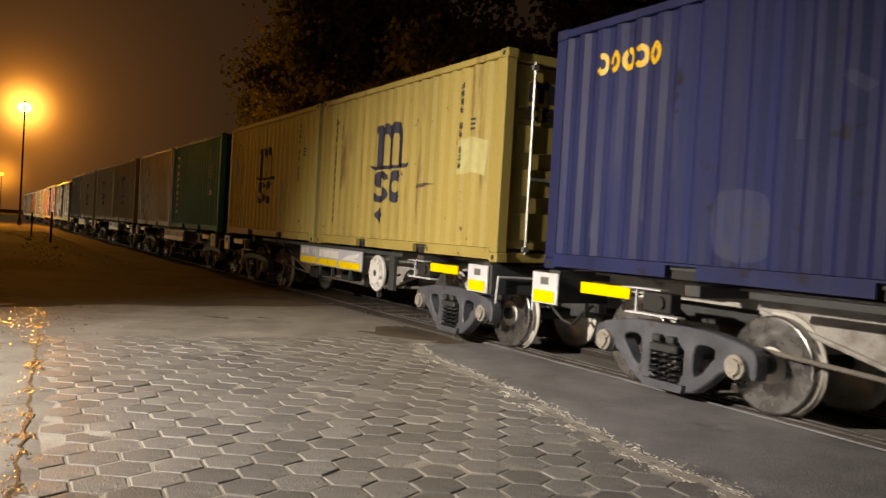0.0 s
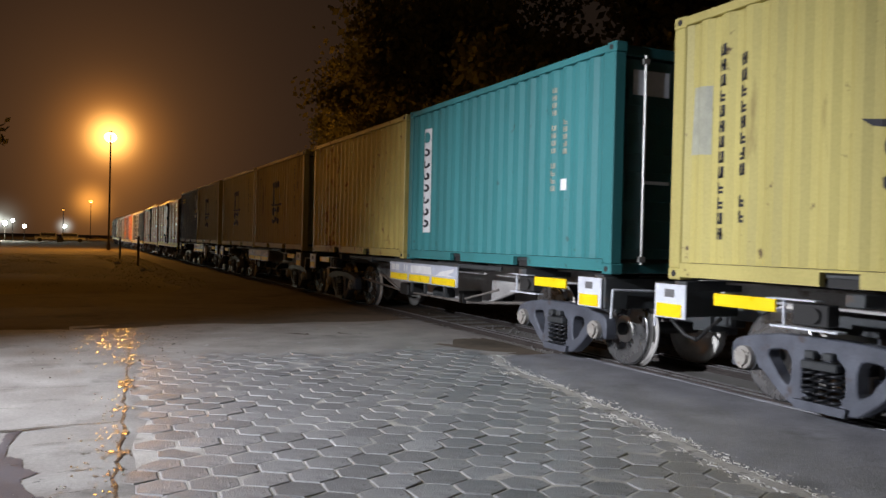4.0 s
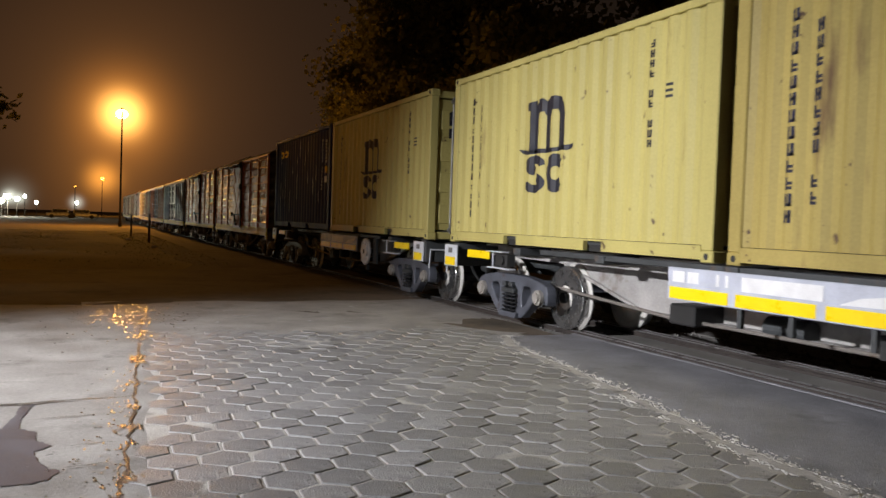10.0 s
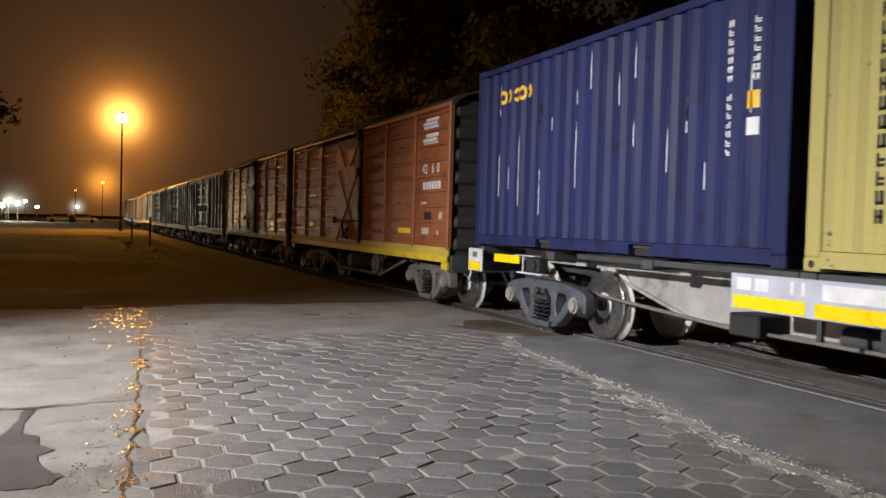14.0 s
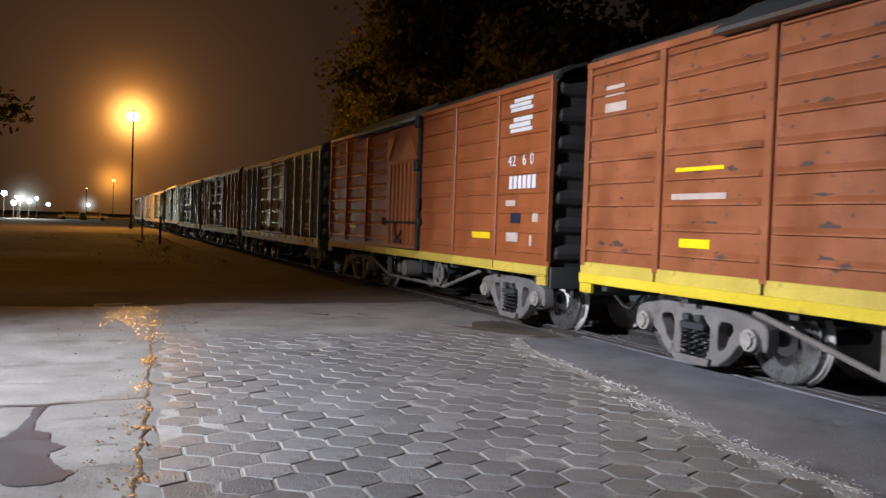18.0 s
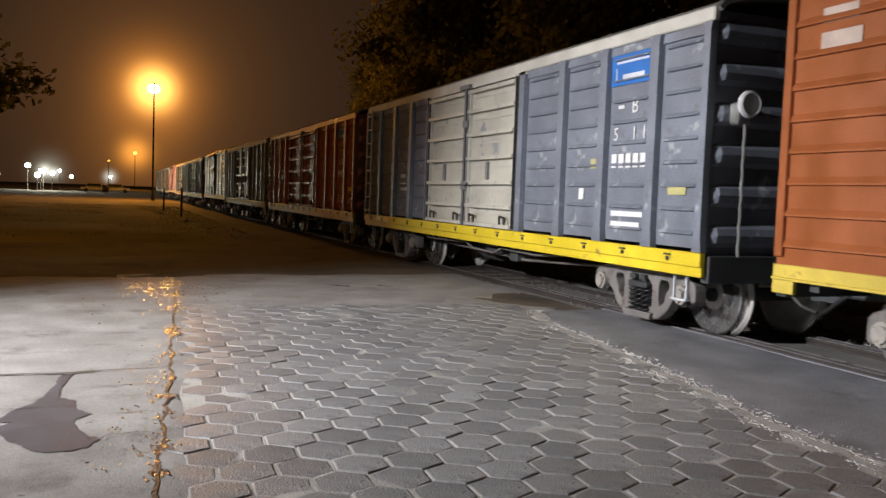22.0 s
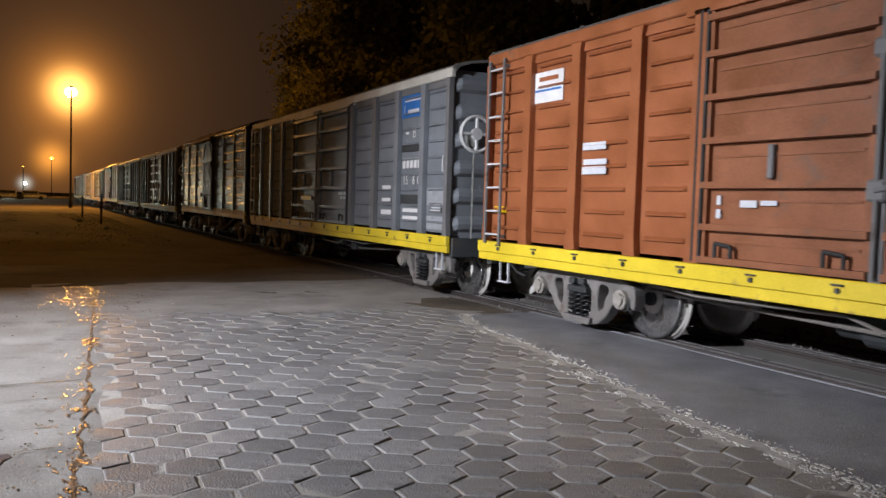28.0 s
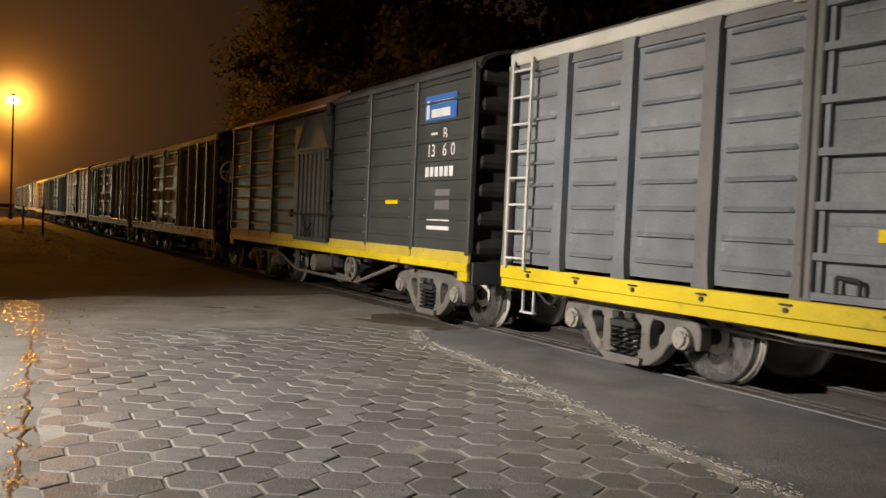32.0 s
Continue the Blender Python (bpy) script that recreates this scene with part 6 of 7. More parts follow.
# sleepers past the crossing
def sleepers():
    r = random.Random(3)
    first = None
    for k in range(34):
        y = 12.9 + 0.62 * k
        if first is None:
            first = thing("sleeper", (XC, y, -0.12), "old dark timber railway sleeper", "sleeper", "sleepers")
            piece("sleeper_timber", lambda bm: box(bm, -0.95, 0.95, -0.11, 0.11, -0.06, 0.055, 0.012), "soil", first)
        else:
            copy_thing(first, pose(XC + r.uniform(-0.03, 0.03), y, -0.12, 0, 0, r.uniform(-1, 1)))


sleepers()


# gravel stones on the shoulder beyond the rails
def stones():
    r = random.Random(11)
    verts, faces = [], []
    for k in range(5000):
        x = r.uniform(7.6, 12.0) if k % 4 else r.uniform(5.9, 7.5)
        y = r.uniform(2, 22) if x > 7.5 else r.uniform(9.5, 30)
        s = r.uniform(0.012, 0.045)
        z = (-0.05 if x > 8.1 else -0.07)
        i = len(verts)
        tri = [(math.cos(a) * s * r.uniform(0.7, 1.3), math.sin(a) * s * r.uniform(0.7, 1.3)) for a in (0.2, 2.2, 4.3)]
        verts += [(x + a, y + b, z - 0.01) for a, b in tri] + [(x + r.uniform(-0.3, 0.3) * s, y + r.uniform(-0.3, 0.3) * s, z + s * r.uniform(0.5, 0.9))]
        faces += [(i, i + 1, i + 3), (i + 1, i + 2, i + 3), (i + 2, i, i + 3)]
    tagged(new("gravel_stones", flat_mesh("gravel_stones", verts, faces, "stone")), "loose grey gravel stones beside the rails", "gravel", kind="stuff")


stones()


# ---- street lamps, posts, far lights ----
M["lamp_glow"] = material("glowing_sodium_lamp", (1, 0.6, 0.2), 0.4, emit=(1.0, 0.52, 0.13, 14.0), bump=0)
M["lamp_glow_far"] = material("glowing_far_sodium_lamp", (1, 0.6, 0.2), 0.4, emit=(1.0, 0.42, 0.06, 6.0), bump=0)
M["white_glow"] = material("glowing_white_floodlight", (0.9, 1, 1), 0.4, emit=(0.75, 0.95, 0.92, 90.0), bump=0)
M["pole"] = material("grey_lamp_pole", (0.07, 0.065, 0.06), 0.6, 0.3, 0.3, 3, 50, 0.1)
M["car_paint"] = material("pale_car_paint", (0.55, 0.55, 0.54), 0.3, 0.2, 0.1, 3, 50, 0)
M["car_glass"] = material("dark_car_glass", (0.02, 0.02, 0.025), 0.1, 0, 0.1, 3, 50, 0)


def street_lamp(x, y, h, glow, size, label):
    s = thing("street_lamp", (x, y, 0), label, "street lamp", "street lamps")

    def pole(bm):
        bmesh.ops.create_cone(bm, cap_ends=True, segments=16, radius1=0.10, radius2=0.06, depth=h - 0.1, matrix=Matrix.Translation((0, 0, (h - 0.1) / 2)))
        cyl(bm, (0, 0, 0.25), 0.17, 0.5, "z", 16)
    piece("pole", pole, "pole", s)
    piece("lamp_arm", lambda bm: rod(bm, (0, 0, h - 0.25), (0, 0.4, h + 0.05), 0.04), "pole", s)
    hd = piece("lamp_head", lambda bm: (box(bm, -0.16, 0.16, 0.25, 0.95, h + size * 0.3, h + size * 0.3 + 0.14, 0.05)), "pole", s)

    def bulb(bm):
        bmesh.ops.create_uvsphere(bm, u_segments=20, v_segments=12, radius=size, matrix=Matrix.Translation((0, 0.6, h - size * 0.4)) @ Matrix.Diagonal((1, 1, 0.8, 1)))
    smooth(piece("lamp_bowl", bulb, glow, hd, label="glowing orange lamp bowl"))


# bowl drawn larger than a real lamp to take in its bloom
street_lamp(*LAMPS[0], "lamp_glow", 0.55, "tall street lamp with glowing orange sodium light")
# post and bowl for the added fill lamp, outside the view
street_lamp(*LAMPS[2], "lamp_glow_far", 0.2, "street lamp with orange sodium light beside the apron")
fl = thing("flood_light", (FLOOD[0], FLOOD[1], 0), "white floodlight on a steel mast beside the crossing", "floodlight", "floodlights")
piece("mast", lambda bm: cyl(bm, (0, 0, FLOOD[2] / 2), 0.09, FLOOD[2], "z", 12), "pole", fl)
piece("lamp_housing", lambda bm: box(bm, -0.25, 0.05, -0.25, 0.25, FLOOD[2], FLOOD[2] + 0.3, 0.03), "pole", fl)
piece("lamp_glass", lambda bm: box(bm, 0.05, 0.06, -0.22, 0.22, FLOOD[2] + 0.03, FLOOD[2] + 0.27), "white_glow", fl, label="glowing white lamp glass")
street_lamp(*LAMPS[1], "lamp_glow_far", 0.45, "distant street lamp with glowing orange sodium light")


def marker_post(x, y, h):
    p = thing("marker_post", (x, y, 0), "thin dark trackside post on the verge", "post", "trackside posts")
    piece("post_shaft", lambda bm: (box(bm, -0.05, 0.05, -0.05, 0.05, -0.2, h, 0.01), box(bm, -0.06, 0.06, -0.06, 0.06, h, h + 0.04, 0.01)), "rail", p)


marker_post(3.0, 41.5, 1.3)
marker_post(2.75, 52.0, 1.2)


def stone_marker(x, y, s):
    p = thing("pale_stone", (x, y, 0.08), "small pale stone on the grass verge", "stone", "pale stones")

    def build(bm):
        bmesh.ops.create_icosphere(bm, subdivisions=2, radius=s)
        for v in bm.verts:
            v.co.z = v.co.z * 0.55
            v.co += 0.2 * s * Vector((noise.noise(v.co * 7), noise.noise(v.co * 7 + Vector((3, 0, 0))), 0))
    piece("stone_body", build, "mortar", p)


stone_marker(2.05, 41.0, 0.16)
stone_marker(2.6, 33.5, 0.10)


def far_light(x, y, z, size, mat="white_glow"):
    p = thing("flood_light", (x, y, 0), "distant white floodlight on a thin mast", "floodlight", "distant floodlights")
    piece("mast", lambda bm: cyl(bm, (0, 0, z / 2), 0.05, z, "z", 8), "pole", p)
    h = piece("lamp_housing", lambda bm: box(bm, -size * 0.6, size * 0.6, 0.1, 0.5, z - size * 0.6, z + size * 0.6, 0.1), "pole", p)
    piece("lamp_glass", lambda bm: bmesh.ops.create_uvsphere(bm, u_segments=16, v_segments=10, radius=size * 0.5, matrix=Matrix.Translation((0, 0, z))), mat, h, label="glowing white lamp glass")


far_light(-10.7, 150.0, 3.1, 0.83)
far_light(-9.5, 152.0, 2.8, 0.75)
far_light(-8.6, 156.0, 3.3, 0.52)
far_light(-11.6, 150.0, 2.4, 0.75)
far_light(-7.0, 160.0, 2.4, 0.60)
far_light(-0.7, 175.0, 2.7, 0.60)
far_light(-13.0, 150.0, 3.9, 0.75)
far_light(-11.2, 152.0, 3.3, 0.60)
far_light(-17.0, 148.0, 2.3, 0.45)
street_lamp(-1.0, 170.0, 5.8, "lamp_glow_far", 0.16, "distant street lamp with glowing orange sodium light")


def parked_car(x, y):
    c = thing("parked_car", (x, y, 0), "pale parked car far across the ground", "car", "parked cars")
    piece("car_body", lambda bm: (box(bm, -2.1, 2.1, -0.85, 0.85, 0.3, 0.85, 0.12), prism(bm, [(-0.75, 0.85), (-0.65, 1.4), (0.65, 1.4), (0.75, 0.85)], -1.3, 1.0)), "car_paint", c)
    piece("side_window", lambda bm: box(bm, -1.15, 0.85, -0.79, -0.70, 0.92, 1.32), "car_glass", c)
    for wx in (-1.3, 1.3):
        for wy in (-0.8, 0.8):
            piece("car_wheel", lambda bm: cyl(bm, (0, 0, 0), 0.31, 0.2, "y", 18), "rubber", c, (wx, wy, 0.31), key="carwheel")


parked_car(-2.7, 140.0)
parked_car(0.3, 140.0)



# ---- trees ----
M["leaf"] = material("dark_green_leaves", (0.12, 0.115, 0.045), 0.8, 0, 0.4, 1.2, 8, 0, gloss=0.2)
leaf_nodes, leaf_links = M["leaf"].node_tree.nodes, M["leaf"].node_tree.links
through_leaf = leaf_nodes.new("ShaderNodeBsdfTranslucent")
through_leaf.inputs["Color"].default_value = (0.30, 0.26, 0.07, 1)
leaf_mix = leaf_nodes.new("ShaderNodeMixShader")
leaf_mix.inputs["Fac"].default_value = 0.5
leaf_links.new(leaf_nodes["Principled BSDF"].outputs[0], leaf_mix.inputs[1])
leaf_links.new(through_leaf.outputs[0], leaf_mix.inputs[2])
leaf_links.new(leaf_mix.outputs[0], leaf_nodes["Material Output"].inputs["Surface"])
M["bark"] = material("grey_brown_bark", (0.085, 0.065, 0.045), 0.9, 0, 0.4, 3, 30, 0.8, 12)


def tree(x, y, h, spread, seed, leaves=24000, low=0.3, label="large dark leafy tree behind the track"):
    r = random.Random(seed)
    t = thing("tree", (x, y, 0), label, "tree", "trees")
    tips = []

    def wood(bm):
        def limb(a, b, ra, rb):
            d = b - a
            m = Matrix.Translation((a + b) / 2) @ d.to_track_quat("Z", "Y").to_matrix().to_4x4()
            bmesh.ops.create_cone(bm, cap_ends=True, segments=8, radius1=ra, radius2=rb, depth=d.length, matrix=m)
        p = Vector((0, 0, -0.1))
        rad = h * 0.026
        trunk = [p]
        for k in range(5):
            q = p + Vector((r.uniform(-0.3, 0.3), r.uniform(-0.3, 0.3), h * 0.13))
            limb(p, q, rad, rad * 0.86)
            rad *= 0.86
            p = q
            trunk.append(p)
        for k in range(16):
            s = trunk[r.randint(2, 5)]
            a = 2 * math.pi * k / 16 + r.uniform(-0.3, 0.3)
            ln = spread * r.uniform(0.55, 1.0)
            mid = s + Vector((math.cos(a) * ln * 0.5, math.sin(a) * ln * 0.5, h * r.uniform(0.04, 0.14)))
            end = mid + Vector((math.cos(a) * ln * 0.5, math.sin(a) * ln * 0.5, h * r.uniform(-0.05, 0.16)))
            limb(s, mid, rad * 0.6, rad * 0.35)
            limb(mid, end, rad * 0.35, rad * 0.12)
            for m_ in range(4):
                e2 = mid.lerp(end, r.random()) + Vector((r.uniform(-1, 1), r.uniform(-1, 1), r.uniform(-0.3, 1))) * spread * 0.28
                limb(mid.lerp(end, 0.3), e2, rad * 0.18, rad * 0.06)
                tips.append(e2)
            tips.append(end)
            tips.append(mid)
        for k in range(8):
            e2 = trunk[-1] + Vector((r.uniform(-0.4, 0.4) * spread, r.uniform(-0.4, 0.4) * spread, h * r.uniform(0.05, 0.3)))
            limb(trunk[-1], e2, rad * 0.4, rad * 0.1)
            tips.append(e2)
    piece("trunk", wood, "bark", t)
    verts, faces = [], []
    for k in range(leaves):
        c = r.choice(tips)
        g = spread * 0.105
        o = Vector((r.gauss(0, g), r.gauss(0, g), r.gauss(0, g * 0.8)))
        p = c + o
        if p.z < h * low:
            continue
        n = Vector((r.gauss(0, 1), r.gauss(0, 1), r.gauss(0.4, 1))).normalized()
        u = n.orthogonal().normalized() * r.uniform(0.11, 0.24)
        v = n.cross(u) * 0.6
        i = len(verts)
        verts += [tuple(p - u), tuple(p + v), tuple(p + u), tuple(p - v)]
        faces.append((i, i + 1, i + 2, i + 3))
    me = flat_mesh("crown", verts, faces, "leaf")
    ob = new("crown", me)
    ob.parent = t
    ob["label"] = "uneven crown of small dark leaves"
    return t


for k, (x, y, h, s) in enumerate(((17, 22, 15, 5.5), (17, 33, 16, 6), (20, 45, 17, 6.5), (23, 57, 16, 6), (20, 12, 16, 6), (28, 70, 17, 6.5), (30, 88, 16, 6), (24, 2, 15, 6))):
    tree(x, y, h, s, 40 + k)
tree(-6.4, 33.5, 11.0, 3.8, 77, 7000, 0.35, "leafy tree beside the grass verge")
tree(-30, 120, 11, 5, 78, 3000, 0.3, "distant dark leafy tree")
tree(-44, 150, 12, 6, 79, 3000, 0.3, "distant dark leafy tree")


# ---- the train ----
G1, G2, CLEN = 0.20, 0.98, 6.058
u = 1.60
flat_wagon(u - CLEN - G1)
container(u, "blue", "deep blue corrugated steel shipping container with a yellow emblem", "blue", "blue_near")
u += CLEN + G2
flat_wagon(u, True, True)
container(u, "yellow_dirty", "dirty yellow corrugated shipping container with a dark arch emblem", "yellow_dirty", "arch", seed=0)
u += CLEN + G1
container(u, "yellow", "yellow corrugated shipping container with a dark arch emblem", "yellow", "arch", seed=2)
u += CLEN + G2
flat_wagon(u)
container(u, "teal", "teal corrugated shipping container with a white name panel", "door_teal_shade", "teal")
u += CLEN + G1
container(u, "rusty", "rust-stained yellow corrugated shipping container", "door_shade", "")
u += CLEN + G2
flat_wagon(u)
container(u, "yellow_dirty", "weathered yellow corrugated shipping container with a navy arch emblem", "yellow_dirty", "arch", seed=1)
u += CLEN + G1
container(u, "yellow", "yellow corrugated shipping container with a black arch emblem", "yellow", "arch", seed=4)
u += CLEN + G2
flat_wagon(u, True, True)
container(u, "yellow", "clean yellow corrugated shipping container with a black arch emblem", "yellow", "arch", seed=6)
u += CLEN + G1
container(u, "blue", "dark blue corrugated shipping container with white marks", "blue", "blue_far")

old_wagon(61.71, "red", "brick-red covered wagon with crossed door braces and worn yellow sill", "cross", 1, hood="grey_dark")
old_wagon(73.25, "red_b", "orange-red covered wagon with ribbed sliding door and yellow sill", "rib", 1, hood="hood_blue", worn=False, zb=0.91)
new_wagon(84.92, "silver", "worn silver-grey covered wagon with cream doors and bright yellow sill", "cream", "cap_grey", "silver", 2, hoop=0.11)
new_wagon(97.84, "orange", "faded orange covered wagon with yellow sill and side ladder", "orange_door", "orange", "orange", 3, 11.75, hoop=0, rails="rib_grey")
new_wagon(110.65, "grey", "slate-grey covered wagon with grey doors and yellow sill", "grey", "cap_grey", "rib_grey", 1)
old_wagon(123.28, "grey_dark", "dark grey covered wagon with orange lamplight coloured into its hood, yellow sill", "rib", 2, "sill_old", "cap_orange", False)
# the rest of the train, farther back
u = 135.5
for k, kind in enumerate("nnonnonnonn"):   # grey wagons with pale doors, some orange
    if kind == "n":
        new_wagon(u, ("grey_dark", "grey", "orange")[k % 3], "weathered covered wagon farther back in the train", ("cream", "cream", "orange")[k % 3], "cap_grey", "rib_grey", 0)
        u += 12.8
    else:
        old_wagon(u, ("red", "grey_dark")[k % 2], "old covered wagon farther back in the train", "rib", 0, "sill_old", "roof", False)
        u += 11.5


# ---- details on the paving ----
def crack_strip(name, pts, w, mat, label):
    r = random.Random(len(pts))
    verts, faces = [], []
    fine = []
    for a, b in zip(pts, pts[1:]):
        n = max(2, int(math.dist(a, b) / 0.12))
        fine += [(a[0] + (b[0] - a[0]) * k / n, a[1] + (b[1] - a[1]) * k / n) for k in range(n)]
    fine.append(pts[-1])
    for i, (x, y) in enumerate(fine):
        j = min(i + 1, len(fine) - 1)
        dx, dy = fine[j][0] - fine[max(i - 1, 0)][0], fine[j][1] - fine[max(i - 1, 0)][1]
        l = math.hypot(dx, dy)
        nx, ny = -dy / l, dx / l
        ww = w * r.uniform(0.5, 1.4)
        o = r.uniform(-0.02, 0.02)
        verts += [(x + nx * (ww + o), y + ny * (ww + o), 0.0065), (x - nx * (ww - o), y - ny * (ww - o), 0.0065)]
        if i:
            faces.append((2 * i - 2, 2 * i - 1, 2 * i + 1, 2 * i))
    return tagged(new(name, flat_mesh(name, verts, faces, mat)), label, "ground", kind="structure")


crack_strip("expansion_joint", [(0.11, 3.0), (0.19, 4.05), (0.24, 4.57), (0.27, 5.0), (0.34, 5.74), (0.41, 6.64), (0.46, 7.46), (0.61, 9.45), (0.72, 10.8), (0.95, 13.4)], 0.010, "crack", "dark wet joint between apron and pavers")
crack_strip("expansion_joint", [(-4.0, 6.58), (-2.0, 6.62), (-0.82, 6.64), (-0.3, 6.62), (0.40, 6.68)], 0.016, "crack", "dark joint across the concrete apron")
crack_strip("mortar_seam", [(b - 0.02, a) for a, b in SEAM[1:]], 0.05, "mortar", "broken pale mortar seam along the pavers")


def mortar_chips():
    r = random.Random(31)
    verts, faces = [], []
    for k in range(2600):
        y = r.uniform(2.6, 9.3)
        x = seam_x(y) + r.gauss(0.02, 0.06 + 0.10 * abs(noise.noise(Vector((0, y * 1.7, 3)))))
        s = 0.003 + 0.022 * r.random() ** 2.5
        n = r.randint(4, 6)
        i = len(verts)
        h = r.uniform(0.001, 0.0045)
        ring = [(x + s * math.cos(2 * math.pi * q / n + k) * r.uniform(0.6, 1.3), y + 1.5 * s * math.sin(2 * math.pi * q / n + k) * r.uniform(0.6, 1.3)) for q in range(n)]
        verts += [(a, b, -0.004) for a, b in ring] + [(x + 0.7 * (a - x), y + 0.7 * (b - y), h) for a, b in ring]
        faces.append(tuple(range(i + n, i + 2 * n)))
        faces += [(i + q, i + (q + 1) % n, i + n + (q + 1) % n, i + n + q) for q in range(n)]
    tagged(new("mortar_chips", flat_mesh("mortar_chips", verts, faces, "mortar")), "broken pale mortar chips along the paver edge", "rubble", kind="stuff")


mortar_chips()
for y0, x0, x1 in ((5.6, -0.9, -0.2), (7.4, -1.6, -0.3), (8.3, -0.7, 0.2), (6.1, -0.2, 0.25), (4.9, -0.05, 0.2), (5.35, -0.02, 0.24), (9.7, -2.2, -0.9)):
    crack_strip("surface_crack", [(x0, y0), ((x0 + x1) / 2, y0 + 0.04), (x1, y0 + 0.03)], 0.006, "crack", "thin dark crack in the concrete apron")


def stain():
    r = random.Random(9)
    out = [(-0.27, 6.58), (-0.33, 6.14), (-0.32, 5.89), (-0.22, 5.76), (-0.21, 5.57), (-0.11, 5.41), (-0.21, 5.30), (-0.17, 5.05), (-0.07, 4.86), (-0.13, 4.71), (-0.29, 4.68), (-0.39, 4.73), (-0.44, 4.84), (-0.57, 5.04),
           (-0.61, 5.22), (-0.55, 5.32), (-0.62, 5.40), (-0.57, 5.59), (-0.46, 5.77), (-0.40, 5.99), (-0.38, 6.15), (-0.35, 6.54)]
    pts = []
    for i, (x, y) in enumerate(out):
        x2, y2 = out[(i + 1) % len(out)]
        for k in range(16):
            p = Vector((x + (x2 - x) * k / 16, y + (y2 - y) * k / 16, 0))
            f = 0.016 * noise.noise(p * 9) + 0.012 * noise.noise(p * 24) + 0.010 * noise.noise(p * 60)
            pts.append((p.x + f, p.y + 1.3 * f + 0.03 * noise.noise(p * 17 + Vector((5, 0, 0)))))
    verts = [(x, y, 0.0005) for x, y in pts]
    tagged(new("oil_stain", flat_mesh("oil_stain", verts, [tuple(range(len(verts)))], "stain")), "dark spreading oil stain on the concrete", "stain", kind="structure")


stain()


def wet_spots():
    """Small wet spots along the joint and in the hollow at the far edge of the apron."""
    r = random.Random(14)
    verts, faces = [], []

    def spot(x, y, sx, sy):
        n = r.randint(7, 10)
        i = len(verts)
        verts.extend((x + sx * math.cos(2 * math.pi * q / n) * r.uniform(0.75, 1.15), y + sy * math.sin(2 * math.pi * q / n) * r.uniform(0.75, 1.15), 0.0085 + len(verts) * 1e-8) for q in range(n))
        faces.append(tuple(range(i, i + n)))

    def joint_x(y):
        return float(np.interp(y, [3.0, 4.57, 5.74, 7.46, 9.45, 13.4], [0.11, 0.24, 0.34, 0.46, 0.61, 0.90]))

    for y, half, count in ((3.75, 0.10, 14), (4.22, 0.14, 40), (4.62, 0.10, 30), (5.3, 0.08, 10), (5.72, 0.07, 24), (6.3, 0.08, 12), (7.15, 0.15, 14), (8.35, 0.30, 44), (9.9, 0.45, 30), (11.2, 0.45, 22), (12.4, 0.6, 26)):
        for _ in range(count):
            at_y = y + r.gauss(0, half * 0.6)
            near = min(1.0, at_y / 11)
            spot(joint_x(at_y) + r.gauss(0, 0.014 + 0.0045 * at_y), at_y, r.uniform(0.006, 0.024) * near, r.uniform(0.025, 0.09) * near)
    for _ in range(420):
        at_y = min(13.3, r.gauss(11.7, 0.95))
        spot(joint_x(at_y) - 0.12 + r.gauss(0, 0.42), at_y, r.uniform(0.004, 0.014), r.uniform(0.015, 0.05))
    for _ in range(160):
        at_y = r.uniform(4.3, 8.0)
        spot(joint_x(at_y) - abs(r.gauss(0, 0.16)), at_y, r.uniform(0.004, 0.010), r.uniform(0.008, 0.022))
    tagged(new("wet_spots", flat_mesh("wet_spots", verts, faces, "wet")), "small wet spots glinting on the concrete", "water", kind="stuff")


wet_spots()


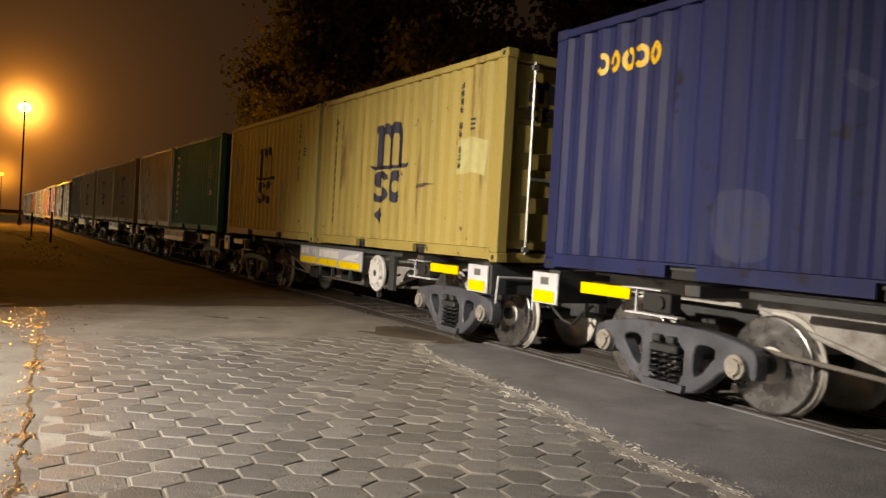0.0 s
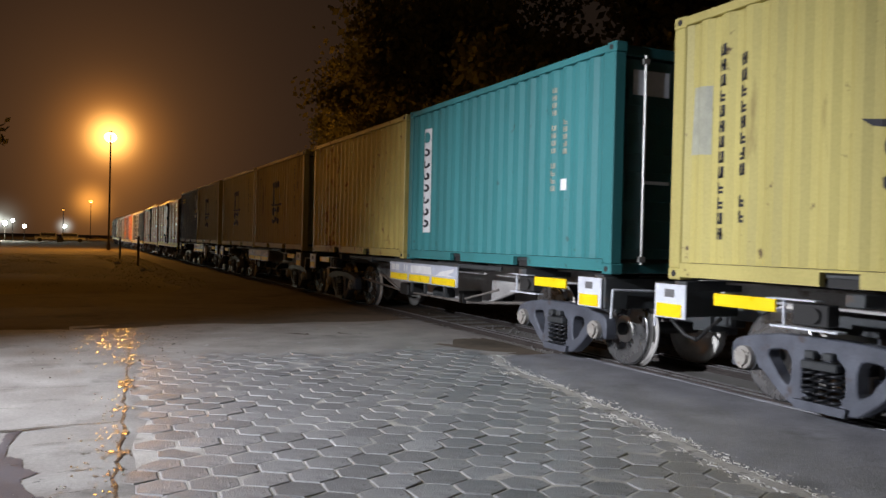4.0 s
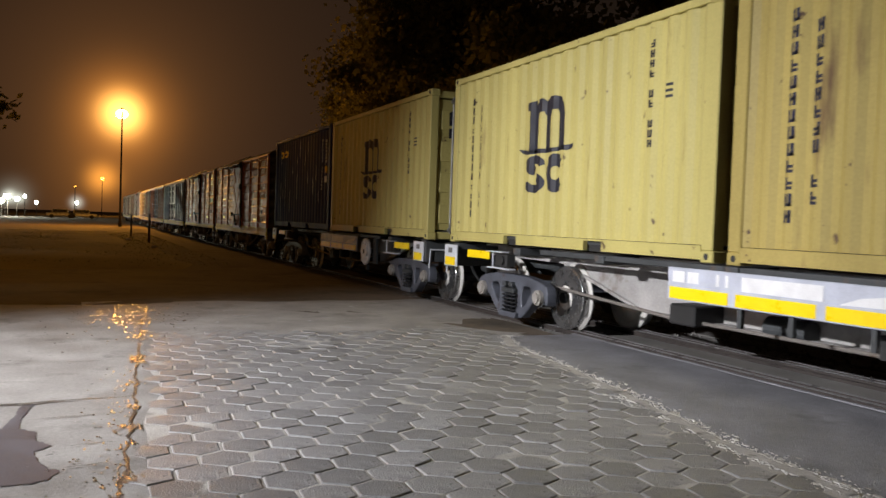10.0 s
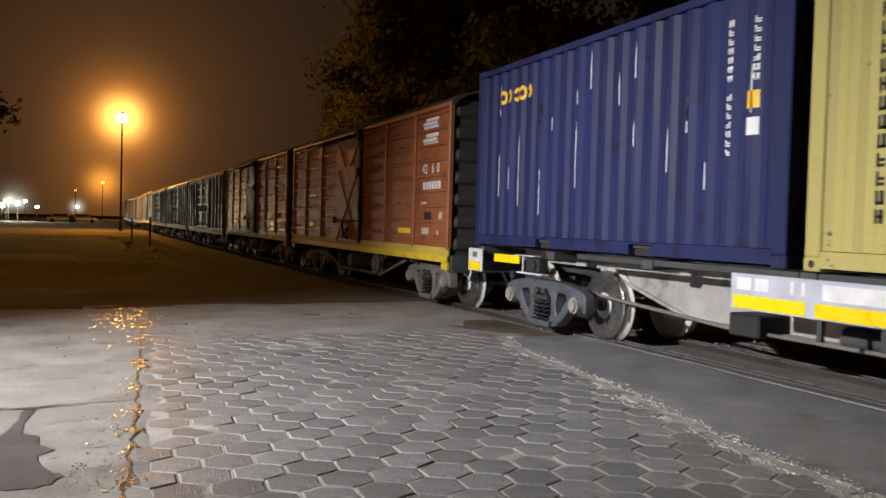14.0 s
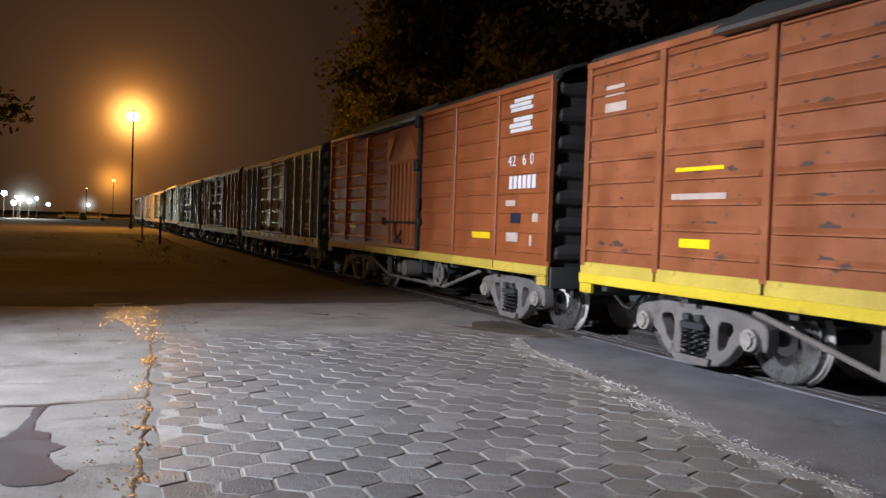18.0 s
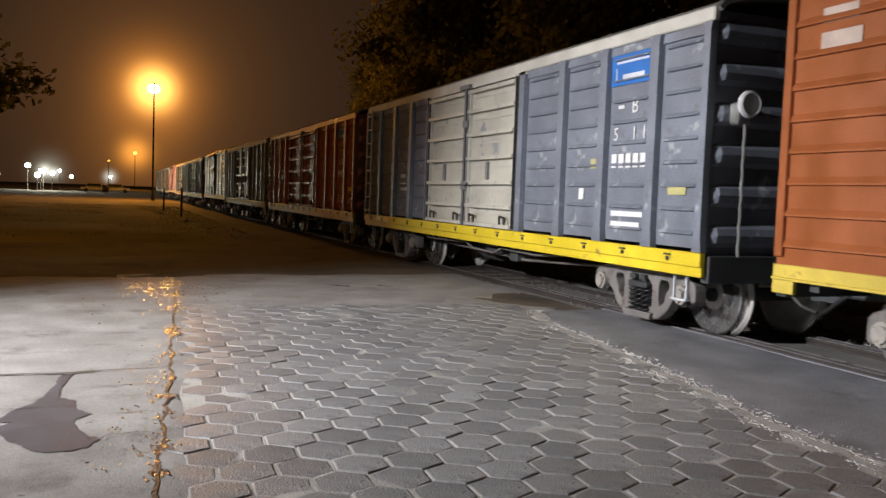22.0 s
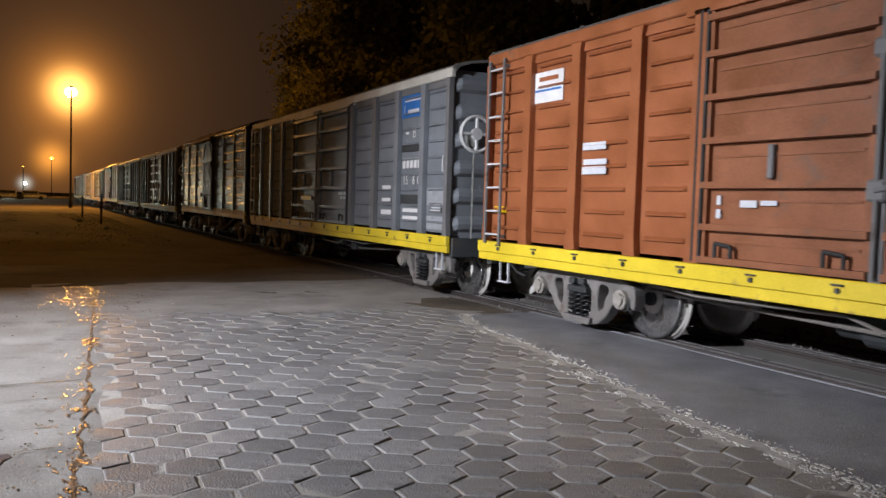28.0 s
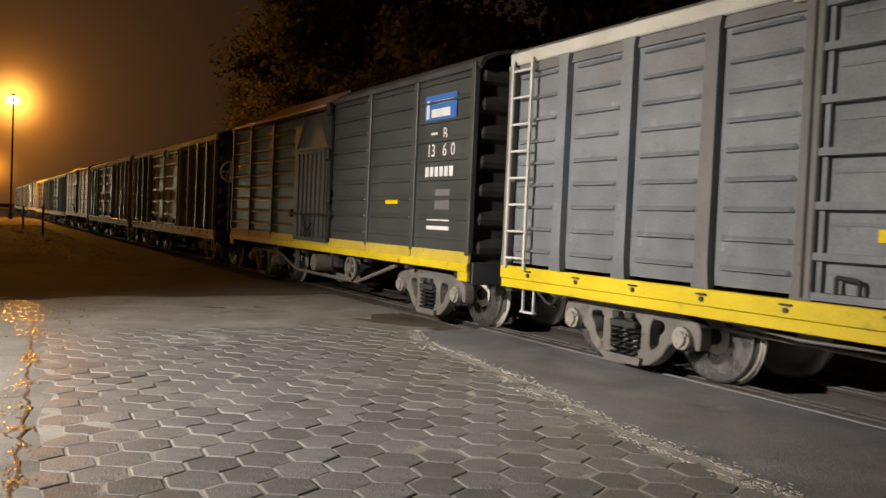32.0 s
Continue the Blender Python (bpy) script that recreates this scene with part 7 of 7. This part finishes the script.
# ---- pavers ----
def pavers():
    root = thing("paving", (0, 0, 0), "grey hexagonal concrete pavers with pale joints", "pavement", kind="structure")
    P, ROW, SKEW = 0.289, 0.2503, radians(-3.0)
    rad = P / math.sqrt(3) - 0.0055
    r = random.Random(21)

    def hexagon(bm, v):
        q = random.Random(v)
        edge = []
        for k in range(6):
            a0, a1 = math.pi * k / 3, math.pi * (k + 1) / 3
            for f in (0.0, 0.5):
                c = rad * (1 + q.uniform(-0.035, 0.012))
                edge.append((c * (math.sin(a0) * (1 - f) + math.sin(a1) * f), c * (math.cos(a0) * (1 - f) + math.cos(a1) * f)))
        rings = [[bm.verts.new((x * g, y * g, z)) for x, y in edge] for g, z in ((1.0, -0.05), (1.0, -0.0075), (0.965, -0.0018), (0.93, 0.0))]
        bm.faces.new(rings[-1][::-1])
        for a, b in zip(rings, rings[1:]):
            for k in range(12):
                bm.faces.new((a[k], b[k], b[(k + 1) % 12], a[(k + 1) % 12]))
    made = 0
    verts, faces = [], []
    for j in range(-24, 58):
        for i in range(-6, 18):
            px, py = -0.0287 + P * (i + 0.5 + 0.5 * (j % 2)), 0.146 + ROW * j
            x, y = px * math.cos(SKEW) - py * math.sin(SKEW), px * math.sin(SKEW) + py * math.cos(SKEW)
            left = 0.24 + max(-1.5, y - 4.57) * 0.078 + 0.10
            right = seam_x(y) + 0.03
            if x < left or x > right - 0.05 or y > 13.5:
                continue
            dz = r.uniform(-0.002, 0.003)
            tx, ty, tz = r.gauss(0, 0.9), r.gauss(0, 0.9), -3.0 + r.gauss(0, 1.2)
            if 3.0 < y < 9.6 and made < 300:
                v = r.randint(0, 7)
                piece("paver", lambda bm: hexagon(bm, v), "paver", root, (x, y, dz), (tx, ty, tz), key="paver%d" % v)
                made += 1
            else:
                base = len(verts)
                m = pose(x, y, dz, tx, ty, tz)
                for rr, z in ((rad, -0.05), (rad, -0.010), (rad * 0.94, 0.0)):
                    verts += [tuple(m @ Vector((rr * math.sin(math.pi * k / 3), rr * math.cos(math.pi * k / 3), z))) for k in range(6)]
                faces.append(tuple(base + 12 + k for k in range(6))[::-1])
                for s in (0, 6):
                    for k in range(6):
                        faces.append((base + s + k, base + s + 6 + k, base + s + 6 + (k + 1) % 6, base + s + (k + 1) % 6))
    ob = new("far_pavers", flat_mesh("far_pavers", verts, faces, "paver"))
    ob.parent = root
    tagged(ob, "grey hexagonal pavers farther off", kind="stuff")


pavers()


# ---- what moves ----
def track_pose(u, z):
    x, y, a = curve_point(u)
    return pose(x, y, z, 0, 0, math.degrees(a))


# the train's pace wavers a little while it passes: seconds, metres ahead of an even pace
WAVER = [(0, 0.25), (1, 0.25), (2, 0.22), (3, 0.12), (4, 0.09), (7, 0.0), (8, -0.14), (9, -0.21), (10, -0.25), (11, -0.23), (12, -0.24), (13, -0.29), (14.5, -0.29), (16, -0.20), (17, -0.19),
         (18, -0.10), (19, -0.14), (20, -0.11), (21, -0.03), (22, 0.01), (23, 0.18), (24, 0.26), (25, 0.34), (28, 0.41), (29, 0.43), (30, 0.52), (31, 0.66), (32, 0.72)]


def gone(t):
    return V * t + float(np.interp(t, [a for a, b in WAVER], [b for a, b in WAVER]))


def motions():
    for ob, u in TRAIN:
        z = ob.location.z
        walk(ob, [(0.5 * k, track_pose(u - gone(0.5 * k), z)) for k in range(65)])
    step = 0.16
    for ob in WHEELS:
        p = ob.location.copy()
        walk(ob, [(t, pose(p.x, p.y, p.z, math.degrees(gone(t) / R_WHEEL) % 360)) for t in [step * k for k in range(201)]])


motions()
